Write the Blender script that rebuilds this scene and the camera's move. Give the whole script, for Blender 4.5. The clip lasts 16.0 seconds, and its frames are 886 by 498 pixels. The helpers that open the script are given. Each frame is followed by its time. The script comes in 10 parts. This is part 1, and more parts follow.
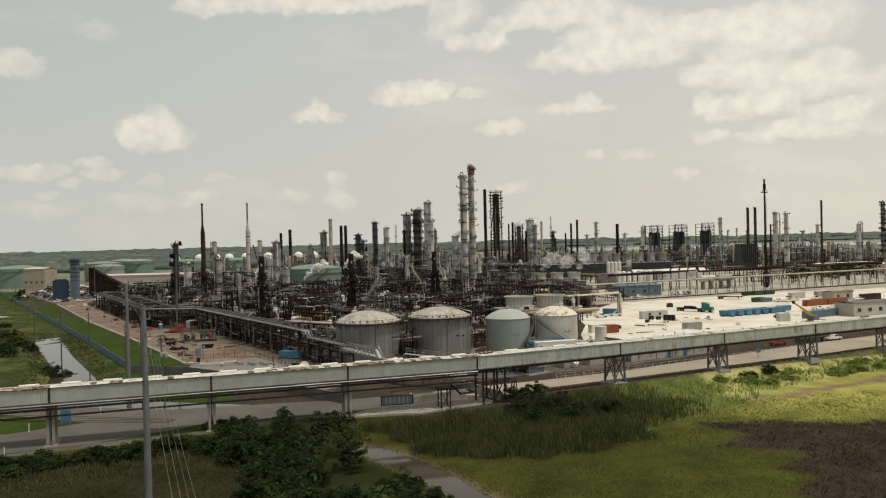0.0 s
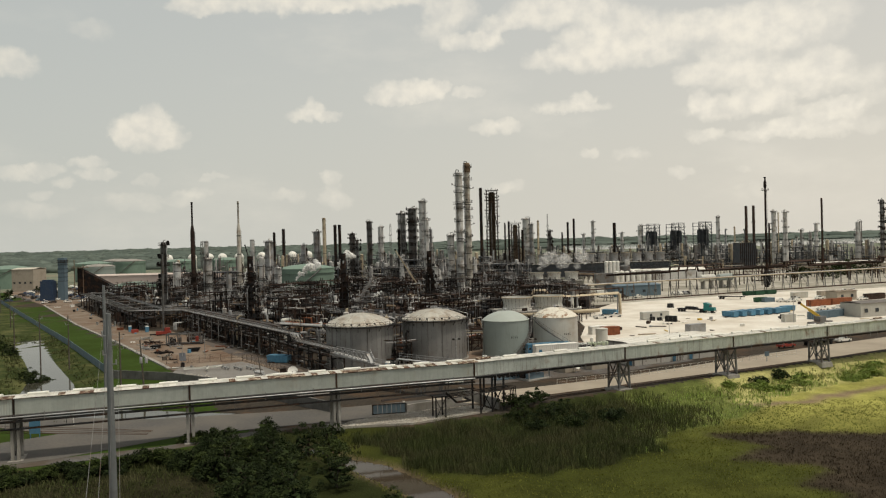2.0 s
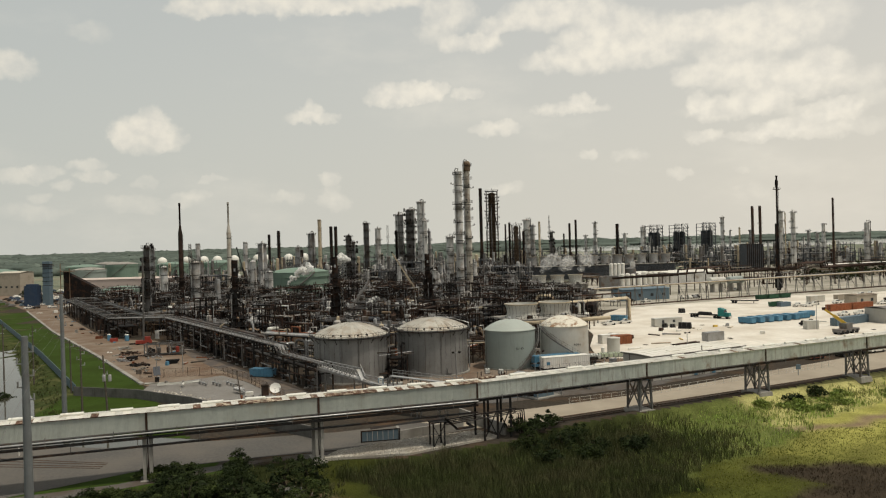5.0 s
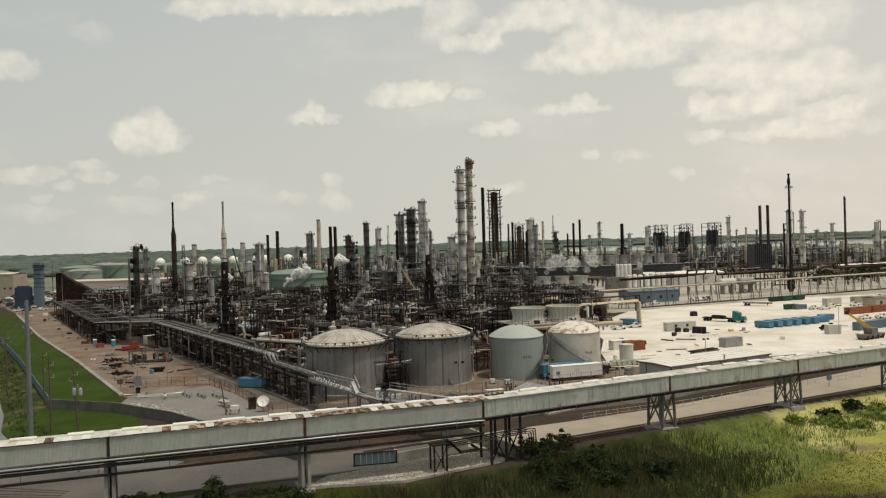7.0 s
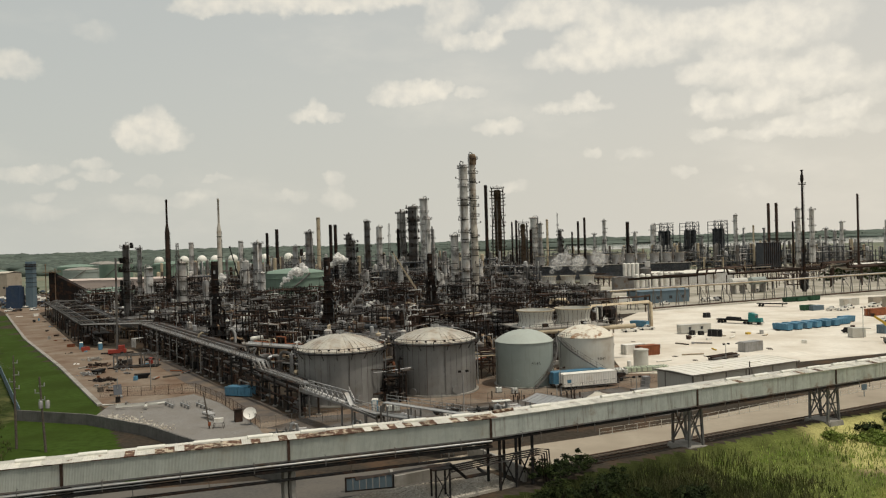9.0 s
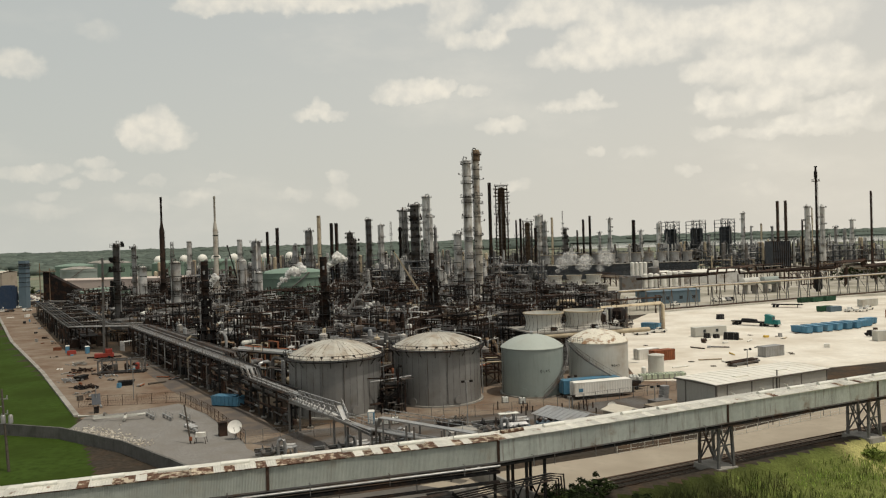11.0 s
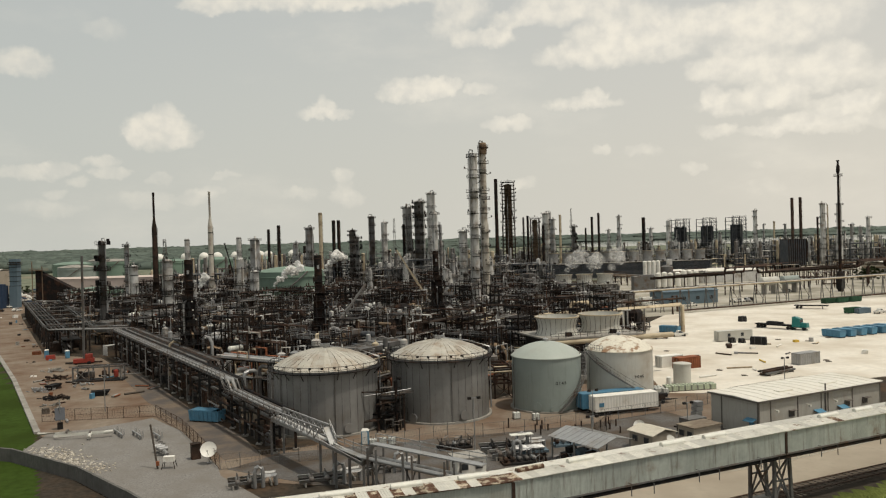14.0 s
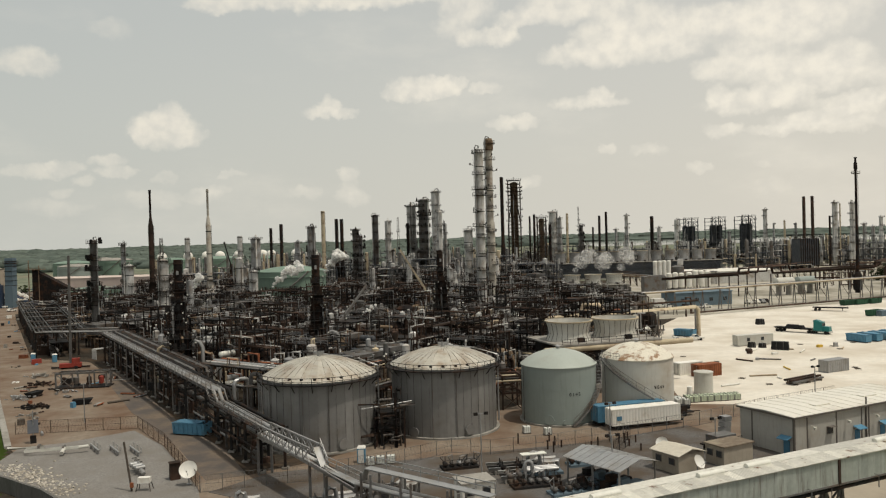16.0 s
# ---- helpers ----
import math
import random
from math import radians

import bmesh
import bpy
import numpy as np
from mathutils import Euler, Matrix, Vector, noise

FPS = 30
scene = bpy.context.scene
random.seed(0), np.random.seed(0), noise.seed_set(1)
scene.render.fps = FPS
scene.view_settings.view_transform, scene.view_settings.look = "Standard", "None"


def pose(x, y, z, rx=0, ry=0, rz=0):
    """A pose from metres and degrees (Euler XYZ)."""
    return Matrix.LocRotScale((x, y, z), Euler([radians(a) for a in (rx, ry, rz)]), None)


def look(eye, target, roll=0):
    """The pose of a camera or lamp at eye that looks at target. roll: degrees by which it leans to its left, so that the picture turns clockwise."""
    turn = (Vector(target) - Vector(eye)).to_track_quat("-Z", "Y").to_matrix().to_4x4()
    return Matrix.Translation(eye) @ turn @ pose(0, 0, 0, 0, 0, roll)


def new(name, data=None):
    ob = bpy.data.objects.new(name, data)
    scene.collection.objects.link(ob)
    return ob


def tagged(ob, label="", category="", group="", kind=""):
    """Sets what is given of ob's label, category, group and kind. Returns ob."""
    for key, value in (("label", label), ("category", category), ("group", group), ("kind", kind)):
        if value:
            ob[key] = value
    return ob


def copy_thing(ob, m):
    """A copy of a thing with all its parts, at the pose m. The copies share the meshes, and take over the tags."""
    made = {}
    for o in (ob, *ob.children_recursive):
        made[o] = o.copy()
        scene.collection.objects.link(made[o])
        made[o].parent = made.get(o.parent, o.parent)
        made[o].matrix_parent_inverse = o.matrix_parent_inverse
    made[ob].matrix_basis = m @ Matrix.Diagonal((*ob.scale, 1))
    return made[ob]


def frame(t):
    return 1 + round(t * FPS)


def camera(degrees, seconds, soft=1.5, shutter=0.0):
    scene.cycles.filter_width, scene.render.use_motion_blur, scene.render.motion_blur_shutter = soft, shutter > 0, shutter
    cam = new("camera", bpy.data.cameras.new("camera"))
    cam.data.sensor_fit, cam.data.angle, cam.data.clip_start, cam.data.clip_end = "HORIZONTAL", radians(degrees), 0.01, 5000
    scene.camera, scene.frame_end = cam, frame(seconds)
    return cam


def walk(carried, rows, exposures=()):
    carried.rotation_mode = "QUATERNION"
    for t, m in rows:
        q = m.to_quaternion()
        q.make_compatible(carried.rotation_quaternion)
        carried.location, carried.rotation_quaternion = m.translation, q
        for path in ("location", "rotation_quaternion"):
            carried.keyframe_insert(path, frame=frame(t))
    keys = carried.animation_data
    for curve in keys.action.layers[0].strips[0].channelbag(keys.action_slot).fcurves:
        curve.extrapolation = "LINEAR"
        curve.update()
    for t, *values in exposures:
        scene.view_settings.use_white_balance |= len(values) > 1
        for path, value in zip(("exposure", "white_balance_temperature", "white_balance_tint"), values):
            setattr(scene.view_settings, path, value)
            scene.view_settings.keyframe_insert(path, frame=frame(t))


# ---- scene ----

cam = camera(58.25, 16.0, soft=1.2)
PATH = [
    (0, (0.51, 1.95, 31.47), (-1.34, 101.92, 30.59), -1.39),
    (0.5, (0.50, 3.77, 31.43), (-1.18, 103.75, 30.51), -1.43),
    (1, (0.45, 5.86, 31.40), (-1.08, 105.84, 30.45), -1.40),
    (1.5, (0.46, 8.22, 31.37), (-0.94, 108.20, 30.40), -1.47),
    (2, (0.50, 10.78, 31.41), (-0.79, 110.77, 30.43), -1.47),
    (2.5, (0.45, 13.45, 31.46), (-0.72, 113.44, 30.50), -1.52),
    (3, (0.45, 16.30, 31.48), (-0.69, 116.29, 30.54), -1.52),
    (3.5, (0.43, 19.40, 31.55), (-0.67, 119.39, 30.62), -1.54),
    (4, (0.44, 22.48, 31.57), (-0.67, 122.47, 30.70), -1.58),
    (6.5, (0.35, 38.34, 31.73), (-0.95, 138.33, 30.98), -1.63),
    (7, (0.24, 41.75, 31.72), (-1.14, 141.74, 30.97), -1.65),
    (7.5, (0.13, 44.93, 31.67), (-1.29, 144.92, 30.86), -1.66),
    (8, (0.08, 47.97, 31.62), (-1.39, 147.95, 30.78), -1.68),
    (8.5, (0.06, 51.04, 31.62), (-1.50, 151.02, 30.76), -1.67),
    (9, (0.04, 54.30, 31.69), (-1.63, 154.29, 30.76), -1.66),
    (11.5, (0.11, 68.61, 31.62), (-2.09, 168.57, 30.50), -1.69),
    (12, (0.13, 71.42, 31.54), (-2.20, 171.38, 30.38), -1.68),
    (12.5, (0.13, 74.34, 31.48), (-2.32, 174.30, 30.32), -1.68),
    (13, (0.06, 77.11, 31.39), (-2.49, 177.07, 30.21), -1.69),
    (13.5, (0.04, 79.75, 31.36), (-2.62, 179.71, 30.14), -1.68),
    (14, (0.02, 82.44, 31.34), (-2.76, 182.39, 30.05), -1.68),
    (14.5, (-0.03, 85.31, 31.35), (-2.97, 185.26, 30.02), -1.65),
    (15, (-0.07, 87.92, 31.31), (-3.15, 187.86, 29.97), -1.63),
    (15.5, (-0.06, 90.47, 31.29), (-3.30, 190.41, 29.92), -1.61),
    (16, (-0.11, 93.20, 31.30), (-3.53, 193.13, 29.92), -1.62),
]
walk(cam, [(t, look(eye, target, roll)) for t, eye, target, roll in PATH],
     exposures=[(0.0, 0.0, 6500, 10), (16.0, 0.0, 6500, 10)])

# ---- sky and sun ----
SUN_EL, SUN_AZ = 70.0, 118.0          # degrees up; degrees clockwise from +y
# clumps of cloud: bearing and height, half width and height in degrees, density
CLOUDS_WEST = [(-21.0, 7.8, 1.7, 1.06, 1.00), (-20.6, 8.7, 0.9, 0.81, 1.00), (-22.3, 7.7, 0.7, 0.65, 0.90), (-19.6, 7.3, 1.0, 0.57, 0.70), (-29.1, 11.8, 1.5, 0.73, 0.90), (-12.5, 16.6, 4.9, 0.57, 0.90), (-7.8, 16.8, 4.9, 0.57, 0.80), (-17.5, 16.1, 1.6, 0.49, 0.90), (-3.7, 16.9, 2.4, 0.41, 0.60), (-3.1, 10.7, 1.8, 0.69, 1.00), (-4.3, 10.3, 1.4, 0.53, 0.80), (-1.7, 10.7, 1.2, 0.57, 0.80), (-0.7, 11.1, 0.8, 0.41, 0.90), (1.3, 10.4, 1.0, 0.45, 0.80), (-9.8, 9.5, 0.7, 0.53, 0.90), (-10.4, 9.0, 1.0, 0.37, 0.80), (-8.9, 9.0, 0.9, 0.33, 0.70)]
CLOUDS_LOW = [(-24.7, 5.8, 1.1, 0.37, 0.60), (-24.0, 5.0, 1.0, 0.33, 0.50), (-28.9, 5.1, 1.6, 0.37, 0.45), (-27.3, 5.3, 1.0, 0.33, 0.40), (-27.5, 3.7, 0.7, 0.33, 0.35), (-26.0, 4.4, 0.7, 0.33, 0.35), (-22.2, 3.2, 1.8, 0.57, 0.30), (-18.6, 3.3, 1.1, 0.41, 0.30), (-16.9, 4.8, 1.0, 0.24, 0.40), (-21.1, 4.6, 0.6, 0.33, 0.25), (-17.7, 3.8, 0.9, 0.33, 0.30), (-8.5, 4.9, 0.7, 0.41, 0.50), (-8.6, 3.6, 0.7, 0.73, 0.38), (-8.0, 3.0, 0.6, 0.49, 0.30), (-11.8, 3.4, 1.1, 0.41, 0.30), (-24.3, 14.3, 1.0, 0.61, 0.20), (-28.0, 2.7, 2.0, 0.49, 0.25)]
CLOUDS_TOP = [(0.3, 16.1, 1.6, 0.90, 0.80), (-0.6, 14.7, 1.2, 0.73, 0.45), (1.7, 14.0, 1.8, 0.53, 0.80), (2.9, 14.4, 0.8, 0.49, 0.70), (4.3, 15.2, 1.6, 0.53, 0.80), (6.8, 15.7, 2.2, 0.90, 0.90), (9.9, 15.8, 2.0, 0.90, 0.90), (7.5, 12.5, 1.7, 0.69, 0.90), (9.8, 12.3, 1.7, 0.69, 0.90), (10.3, 13.7, 2.0, 0.90, 0.90), (12.6, 13.9, 2.4, 1.42, 0.80), (13.3, 12.6, 2.4, 0.81, 0.60), (15.3, 13.7, 2.0, 1.22, 0.60), (17.5, 14.0, 1.6, 0.90, 0.80), (19.7, 13.9, 1.8, 1.02, 0.80), (22.1, 13.5, 2.4, 1.42, 0.60), (24.2, 13.6, 2.4, 1.42, 0.50), (20.3, 12.6, 2.4, 0.81, 0.40)]
CLOUDS_EAST = [(17.0, 10.9, 1.2, 0.65, 0.80), (19.2, 11.4, 1.6, 0.81, 0.80), (21.3, 10.7, 1.8, 0.81, 0.70), (19.9, 10.5, 2.0, 0.73, 0.50), (24.8, 10.7, 1.8, 0.81, 0.80), (24.4, 9.8, 2.0, 0.81, 0.60), (23.0, 9.6, 1.6, 0.61, 0.40), (17.4, 9.0, 0.7, 0.73, 0.80), (19.2, 8.5, 2.4, 0.57, 0.70), (21.0, 9.0, 1.4, 0.73, 0.70), (22.3, 8.6, 1.0, 0.57, 0.50), (25.3, 7.8, 2.0, 0.57, 0.70), (26.3, 8.2, 1.0, 0.49, 0.70), (24.3, 7.1, 2.4, 0.49, 0.50), (22.3, 6.9, 1.4, 0.49, 0.75), (21.2, 6.5, 1.0, 0.33, 0.60), (25.0, 6.5, 1.6, 0.41, 0.50)]
CLOUDS_SMALL = [(17.7, 6.7, 1.0, 0.41, 0.60), (19.8, 6.6, 0.7, 0.33, 0.35), (27.5, 9.6, 1.0, 0.61, 0.40), (28.2, 8.5, 1.2, 0.49, 0.25), (8.6, 9.2, 2.2, 0.37, 0.80), (9.6, 9.6, 0.7, 0.49, 0.80), (2.7, 8.1, 1.0, 0.41, 0.70), (4.3, 8.2, 0.9, 0.41, 0.65), (4.0, 3.8, 1.0, 0.33, 0.40), (9.8, 5.9, 0.6, 0.28, 0.40), (12.6, 5.7, 0.9, 0.33, 0.35), (15.9, 4.4, 0.7, 0.33, 0.40), (19.8, 4.4, 0.6, 0.24, 0.25), (20.8, 2.9, 1.2, 0.57, 0.20), (27.7, 6.6, 1.2, 0.41, 0.30)]

world = bpy.data.worlds.new("world")
scene.world = world
world.use_nodes = True
wt = world.node_tree
wt.nodes.clear()


def wn(kind, *ins, operation="", interpolation_type=""):
    """A world node; ins are values or sockets for its inputs in order."""
    n = wt.nodes.new(kind)
    if operation:
        n.operation = operation
    if interpolation_type:
        n.interpolation_type = interpolation_type
    if kind == "ShaderNodeMix":
        n.data_type = "RGBA"
    for i, v in enumerate(ins):
        if v is None:
            continue
        if isinstance(v, bpy.types.NodeSocket):
            wt.links.new(v, n.inputs[i])
        else:
            n.inputs[i].default_value = v
    return n


def wm(op, a, b=0.0, c=0.0):
    return wn("ShaderNodeMath", a, b, c, operation=op).outputs[0]


coord = wn("ShaderNodeTexCoord").outputs["Generated"]
sep = wn("ShaderNodeSeparateXYZ", coord)
sx, sy, sz = sep.outputs
azi = wm("MULTIPLY", wm("ARCTAN2", sx, sy), 57.2958)
ele = wm("MULTIPLY", wm("ARCSINE", sz), 57.2958)
sky_at = wn("ShaderNodeCombineXYZ", azi, ele, 0.0).outputs[0]


def billow(scale, detail, amount):
    """Offsets the sky's bearing and height by noise, in degrees."""
    n = wn("ShaderNodeTexNoise", sky_at, None, scale, detail, 0.55).outputs["Color"]
    n = wn("ShaderNodeVectorMath", n, (0.5, 0.5, 0.5), operation="SUBTRACT").outputs[0]
    return wn("ShaderNodeVectorMath", n, (amount, amount * 0.7, 0.0), operation="MULTIPLY").outputs[0]


bent = wn("ShaderNodeVectorMath", sky_at, billow(0.55, 2.0, 1.5), operation="ADD").outputs[0]
bent = wn("ShaderNodeVectorMath", bent, billow(1.5, 4.0, 1.0), operation="ADD").outputs[0]
fine = wn("ShaderNodeTexNoise", sky_at, None, 0.9, 5.0, 0.5).outputs[0]
mass = None
for a, e, wa, we, strength in CLOUDS_WEST + CLOUDS_LOW + CLOUDS_TOP + CLOUDS_EAST + CLOUDS_SMALL:
    d = wn("ShaderNodeVectorMath", bent, (a, e, 0.0), operation="SUBTRACT").outputs[0]
    d = wn("ShaderNodeVectorMath", d, (0.66 / wa, 0.66 / we, 0.0), operation="MULTIPLY").outputs[0]
    d = wn("ShaderNodeVectorMath", d, d, operation="DOT_PRODUCT").outputs["Value"]
    q = wn("ShaderNodeMapRange", d, 0.0, 1.0, strength, 0.0, interpolation_type="SMOOTHSTEP").outputs[0]
    mass = q if mass is None else wm("ADD", mass, q)
mass = wm("MULTIPLY", mass, wn("ShaderNodeMapRange", fine, 0.32, 0.68, 0.55, 1.35).outputs[0])
cloud = wm("MULTIPLY", wm("SUBTRACT", 1.0, wm("POWER", 2.718, wm("MULTIPLY", mass, -1.25))), 0.82)
# clouds outside the view, all round and overhead
stretch = wn("ShaderNodeMapping", coord)
stretch.inputs["Scale"].default_value = (1.0, 1.0, 2.6)
far_noise = wn("ShaderNodeTexNoise", stretch.outputs[0], None, 3.2, 6.0, 0.6).outputs[0]
veil = wn("ShaderNodeMapRange", far_noise, 0.5, 0.8, 0.0, 0.28, interpolation_type="SMOOTHSTEP").outputs[0]
cloud = wm("MAXIMUM", cloud, veil)

sky = wn("ShaderNodeTexSky")
sky.sky_type, sky.sun_disc, sky.sun_elevation, sky.sun_rotation = "NISHITA", False, radians(SUN_EL), radians(SUN_AZ)
sky.air_density, sky.dust_density = 1.2, 4.0
sky_dim = wn("ShaderNodeVectorMath", sky.outputs[0], (0.10, 0.10, 0.10), operation="MULTIPLY").outputs[0]
haze = wn("ShaderNodeMapRange", sz, 0.0, 0.42, 0.95, 0.72).outputs[0]
milk = wn("ShaderNodeMix", haze)
wt.links.new(sky_dim, milk.inputs["A"])
side = wn("ShaderNodeMix", wn("ShaderNodeMapRange", wm("SUBTRACT", sx, wm("MULTIPLY", sz, 0.8)), -0.65, 0.4, 0.0, 1.0).outputs[0])
side.inputs["A"].default_value = (0.598, 0.612, 0.560, 1)
side.inputs["B"].default_value = (0.668, 0.630, 0.545, 1)
wt.links.new(side.outputs["Result"], milk.inputs["B"])
lit = wn("ShaderNodeMix", cloud)
wt.links.new(milk.outputs["Result"], lit.inputs["A"])
lump = wn("ShaderNodeMix", wn("ShaderNodeMapRange", fine, 0.36, 0.62, 0.0, 1.0).outputs[0])
lump.inputs["A"].default_value = (0.84, 0.79, 0.685, 1)
lump.inputs["B"].default_value = (0.93, 0.865, 0.73, 1)
wt.links.new(lump.outputs["Result"], lit.inputs["B"])
glow = wn("ShaderNodeMapRange", sx, -0.6, 0.7, 0.93, 1.1).outputs[0]      # hazier and brighter towards the sun
back = wn("ShaderNodeBackground", lit.outputs["Result"], glow)
wout = wn("ShaderNodeOutputWorld")
wt.links.new(back.outputs[0], wout.inputs[0])

sun = new("sun", bpy.data.lights.new("sun", "SUN"))
sun.data.energy, sun.data.angle, sun.data.color = 2.4, radians(0.6), (1.0, 0.93, 0.80)
sun_from = Vector((math.sin(radians(SUN_AZ)) * math.cos(radians(SUN_EL)), math.cos(radians(SUN_AZ)) * math.cos(radians(SUN_EL)),
                   math.sin(radians(SUN_EL))))
sun.matrix_world = look(sun_from * 400 + Vector((0, 200, 0)), (0, 200, 0))

# ---- materials ----


def mat(name, col, rough=0.7, metal=0.0, var=0.25, size=2.0, bump=0.3, col2=None, amount=0.5, streak=0.0, size2=8.0,
        rnd=0.0, alpha=1.0, soft=0.12, island=0.0, bdist=0.02, tint=""):
    """A weathered surface: base colour with fine grain (size, in 1/m), patches of a second colour (size2 in metres), upright
    streaks, and a change from object to object (rnd) or piece to piece (island)."""
    m = bpy.data.materials.new(name)
    m.use_nodes = True
    nt = m.node_tree
    bsdf = nt.nodes["Principled BSDF"]

    def nd(kind, *ins, operation="", interpolation_type=""):
        n = nt.nodes.new(kind)
        if operation:
            n.operation = operation
        if interpolation_type:
            n.interpolation_type = interpolation_type
        if kind == "ShaderNodeMix":
            n.data_type = "RGBA"
        for i, v in enumerate(ins):
            if v is None:
                continue
            if isinstance(v, bpy.types.NodeSocket):
                nt.links.new(v, n.inputs[i])
            else:
                n.inputs[i].default_value = v
        return n

    def mx(fac, a, b):
        n = nd("ShaderNodeMix", fac)
        for key, v in (("A", a), ("B", b)):
            if isinstance(v, bpy.types.NodeSocket):
                nt.links.new(v, n.inputs[key])
            else:
                n.inputs[key].default_value = (*v, 1)
        return n.outputs["Result"]

    geo = nd("ShaderNodeNewGeometry")
    pos = geo.outputs["Position"]
    grain = nd("ShaderNodeTexNoise", pos, None, size, 4.0, 0.6).outputs[0]
    big = nd("ShaderNodeTexNoise", pos, None, 1.0 / size2, 5.0, 0.6).outputs[0]
    c = mx(nd("ShaderNodeMapRange", grain, 0.3, 0.7, 0.0, 1.0).outputs[0],
           tuple(v * (1 - var) for v in col), tuple(min(1.0, v * (1 + var)) for v in col))
    if col2:
        edge = 0.75 - 0.5 * amount
        f = nd("ShaderNodeMath", nd("ShaderNodeMath", big, 0.8, operation="MULTIPLY").outputs[0],
               nd("ShaderNodeMath", grain, 0.2, operation="MULTIPLY").outputs[0], operation="ADD").outputs[0]
        f = nd("ShaderNodeMapRange", f, edge - soft, edge + soft, 0.0, 1.0, interpolation_type="SMOOTHSTEP").outputs[0]
        c = mx(f, c, col2)
    if tint:        # plant cover with its painted shade and sun, stored on the ground's points
        at = nt.nodes.new("ShaderNodeAttribute")
        at.attribute_name = tint
        f = nd("ShaderNodeMapRange", big, 0.3, 0.7, 0.62, 1.35).outputs[0]
        c = nd("ShaderNodeVectorMath", at.outputs["Color"], c, operation="MULTIPLY").outputs[0]
        c = nd("ShaderNodeVectorMath", c, None, None, f, operation="SCALE").outputs[0]
    if streak and col2:
        mp = nd("ShaderNodeMapping", pos)
        mp.inputs["Scale"].default_value = (2.2, 2.2, 0.18)
        sn = nd("ShaderNodeTexNoise", mp.outputs[0], None, 1.0, 4.0, 0.7).outputs[0]
        sf = nd("ShaderNodeMapRange", sn, 0.52, 0.75, 0.0, streak).outputs[0]
        c = mx(sf, c, tuple(v * 0.6 for v in col2))
    for amt, sock in ((rnd, nd("ShaderNodeObjectInfo").outputs["Random"]), (island, geo.outputs["Random Per Island"])):
        if amt:
            k = nd("ShaderNodeMapRange", sock, 0.0, 1.0, 1 - amt, 1 + amt).outputs[0]
            n = nd("ShaderNodeVectorMath", c, None, None, k, operation="SCALE")
            c = n.outputs[0]
    nt.links.new(c, bsdf.inputs["Base Color"])
    r = nd("ShaderNodeMapRange", big, 0.3, 0.7, max(0.05, rough - 0.12), min(1.0, rough + 0.12)).outputs[0]
    nt.links.new(r, bsdf.inputs["Roughness"])
    bsdf.inputs["Metallic"].default_value = metal
    bsdf.inputs["Specular IOR Level"].default_value = 0.5 if rough < 0.3 else (0.3 if rough < 0.6 else (0.12 if rough < 0.86 else 0.02))
    if bump:
        bp = nd("ShaderNodeBump", bump, bdist, None, grain)
        nt.links.new(bp.outputs[0], bsdf.inputs["Normal"])
    if alpha < 1:
        bsdf.inputs["Alpha"].default_value = alpha
    return m


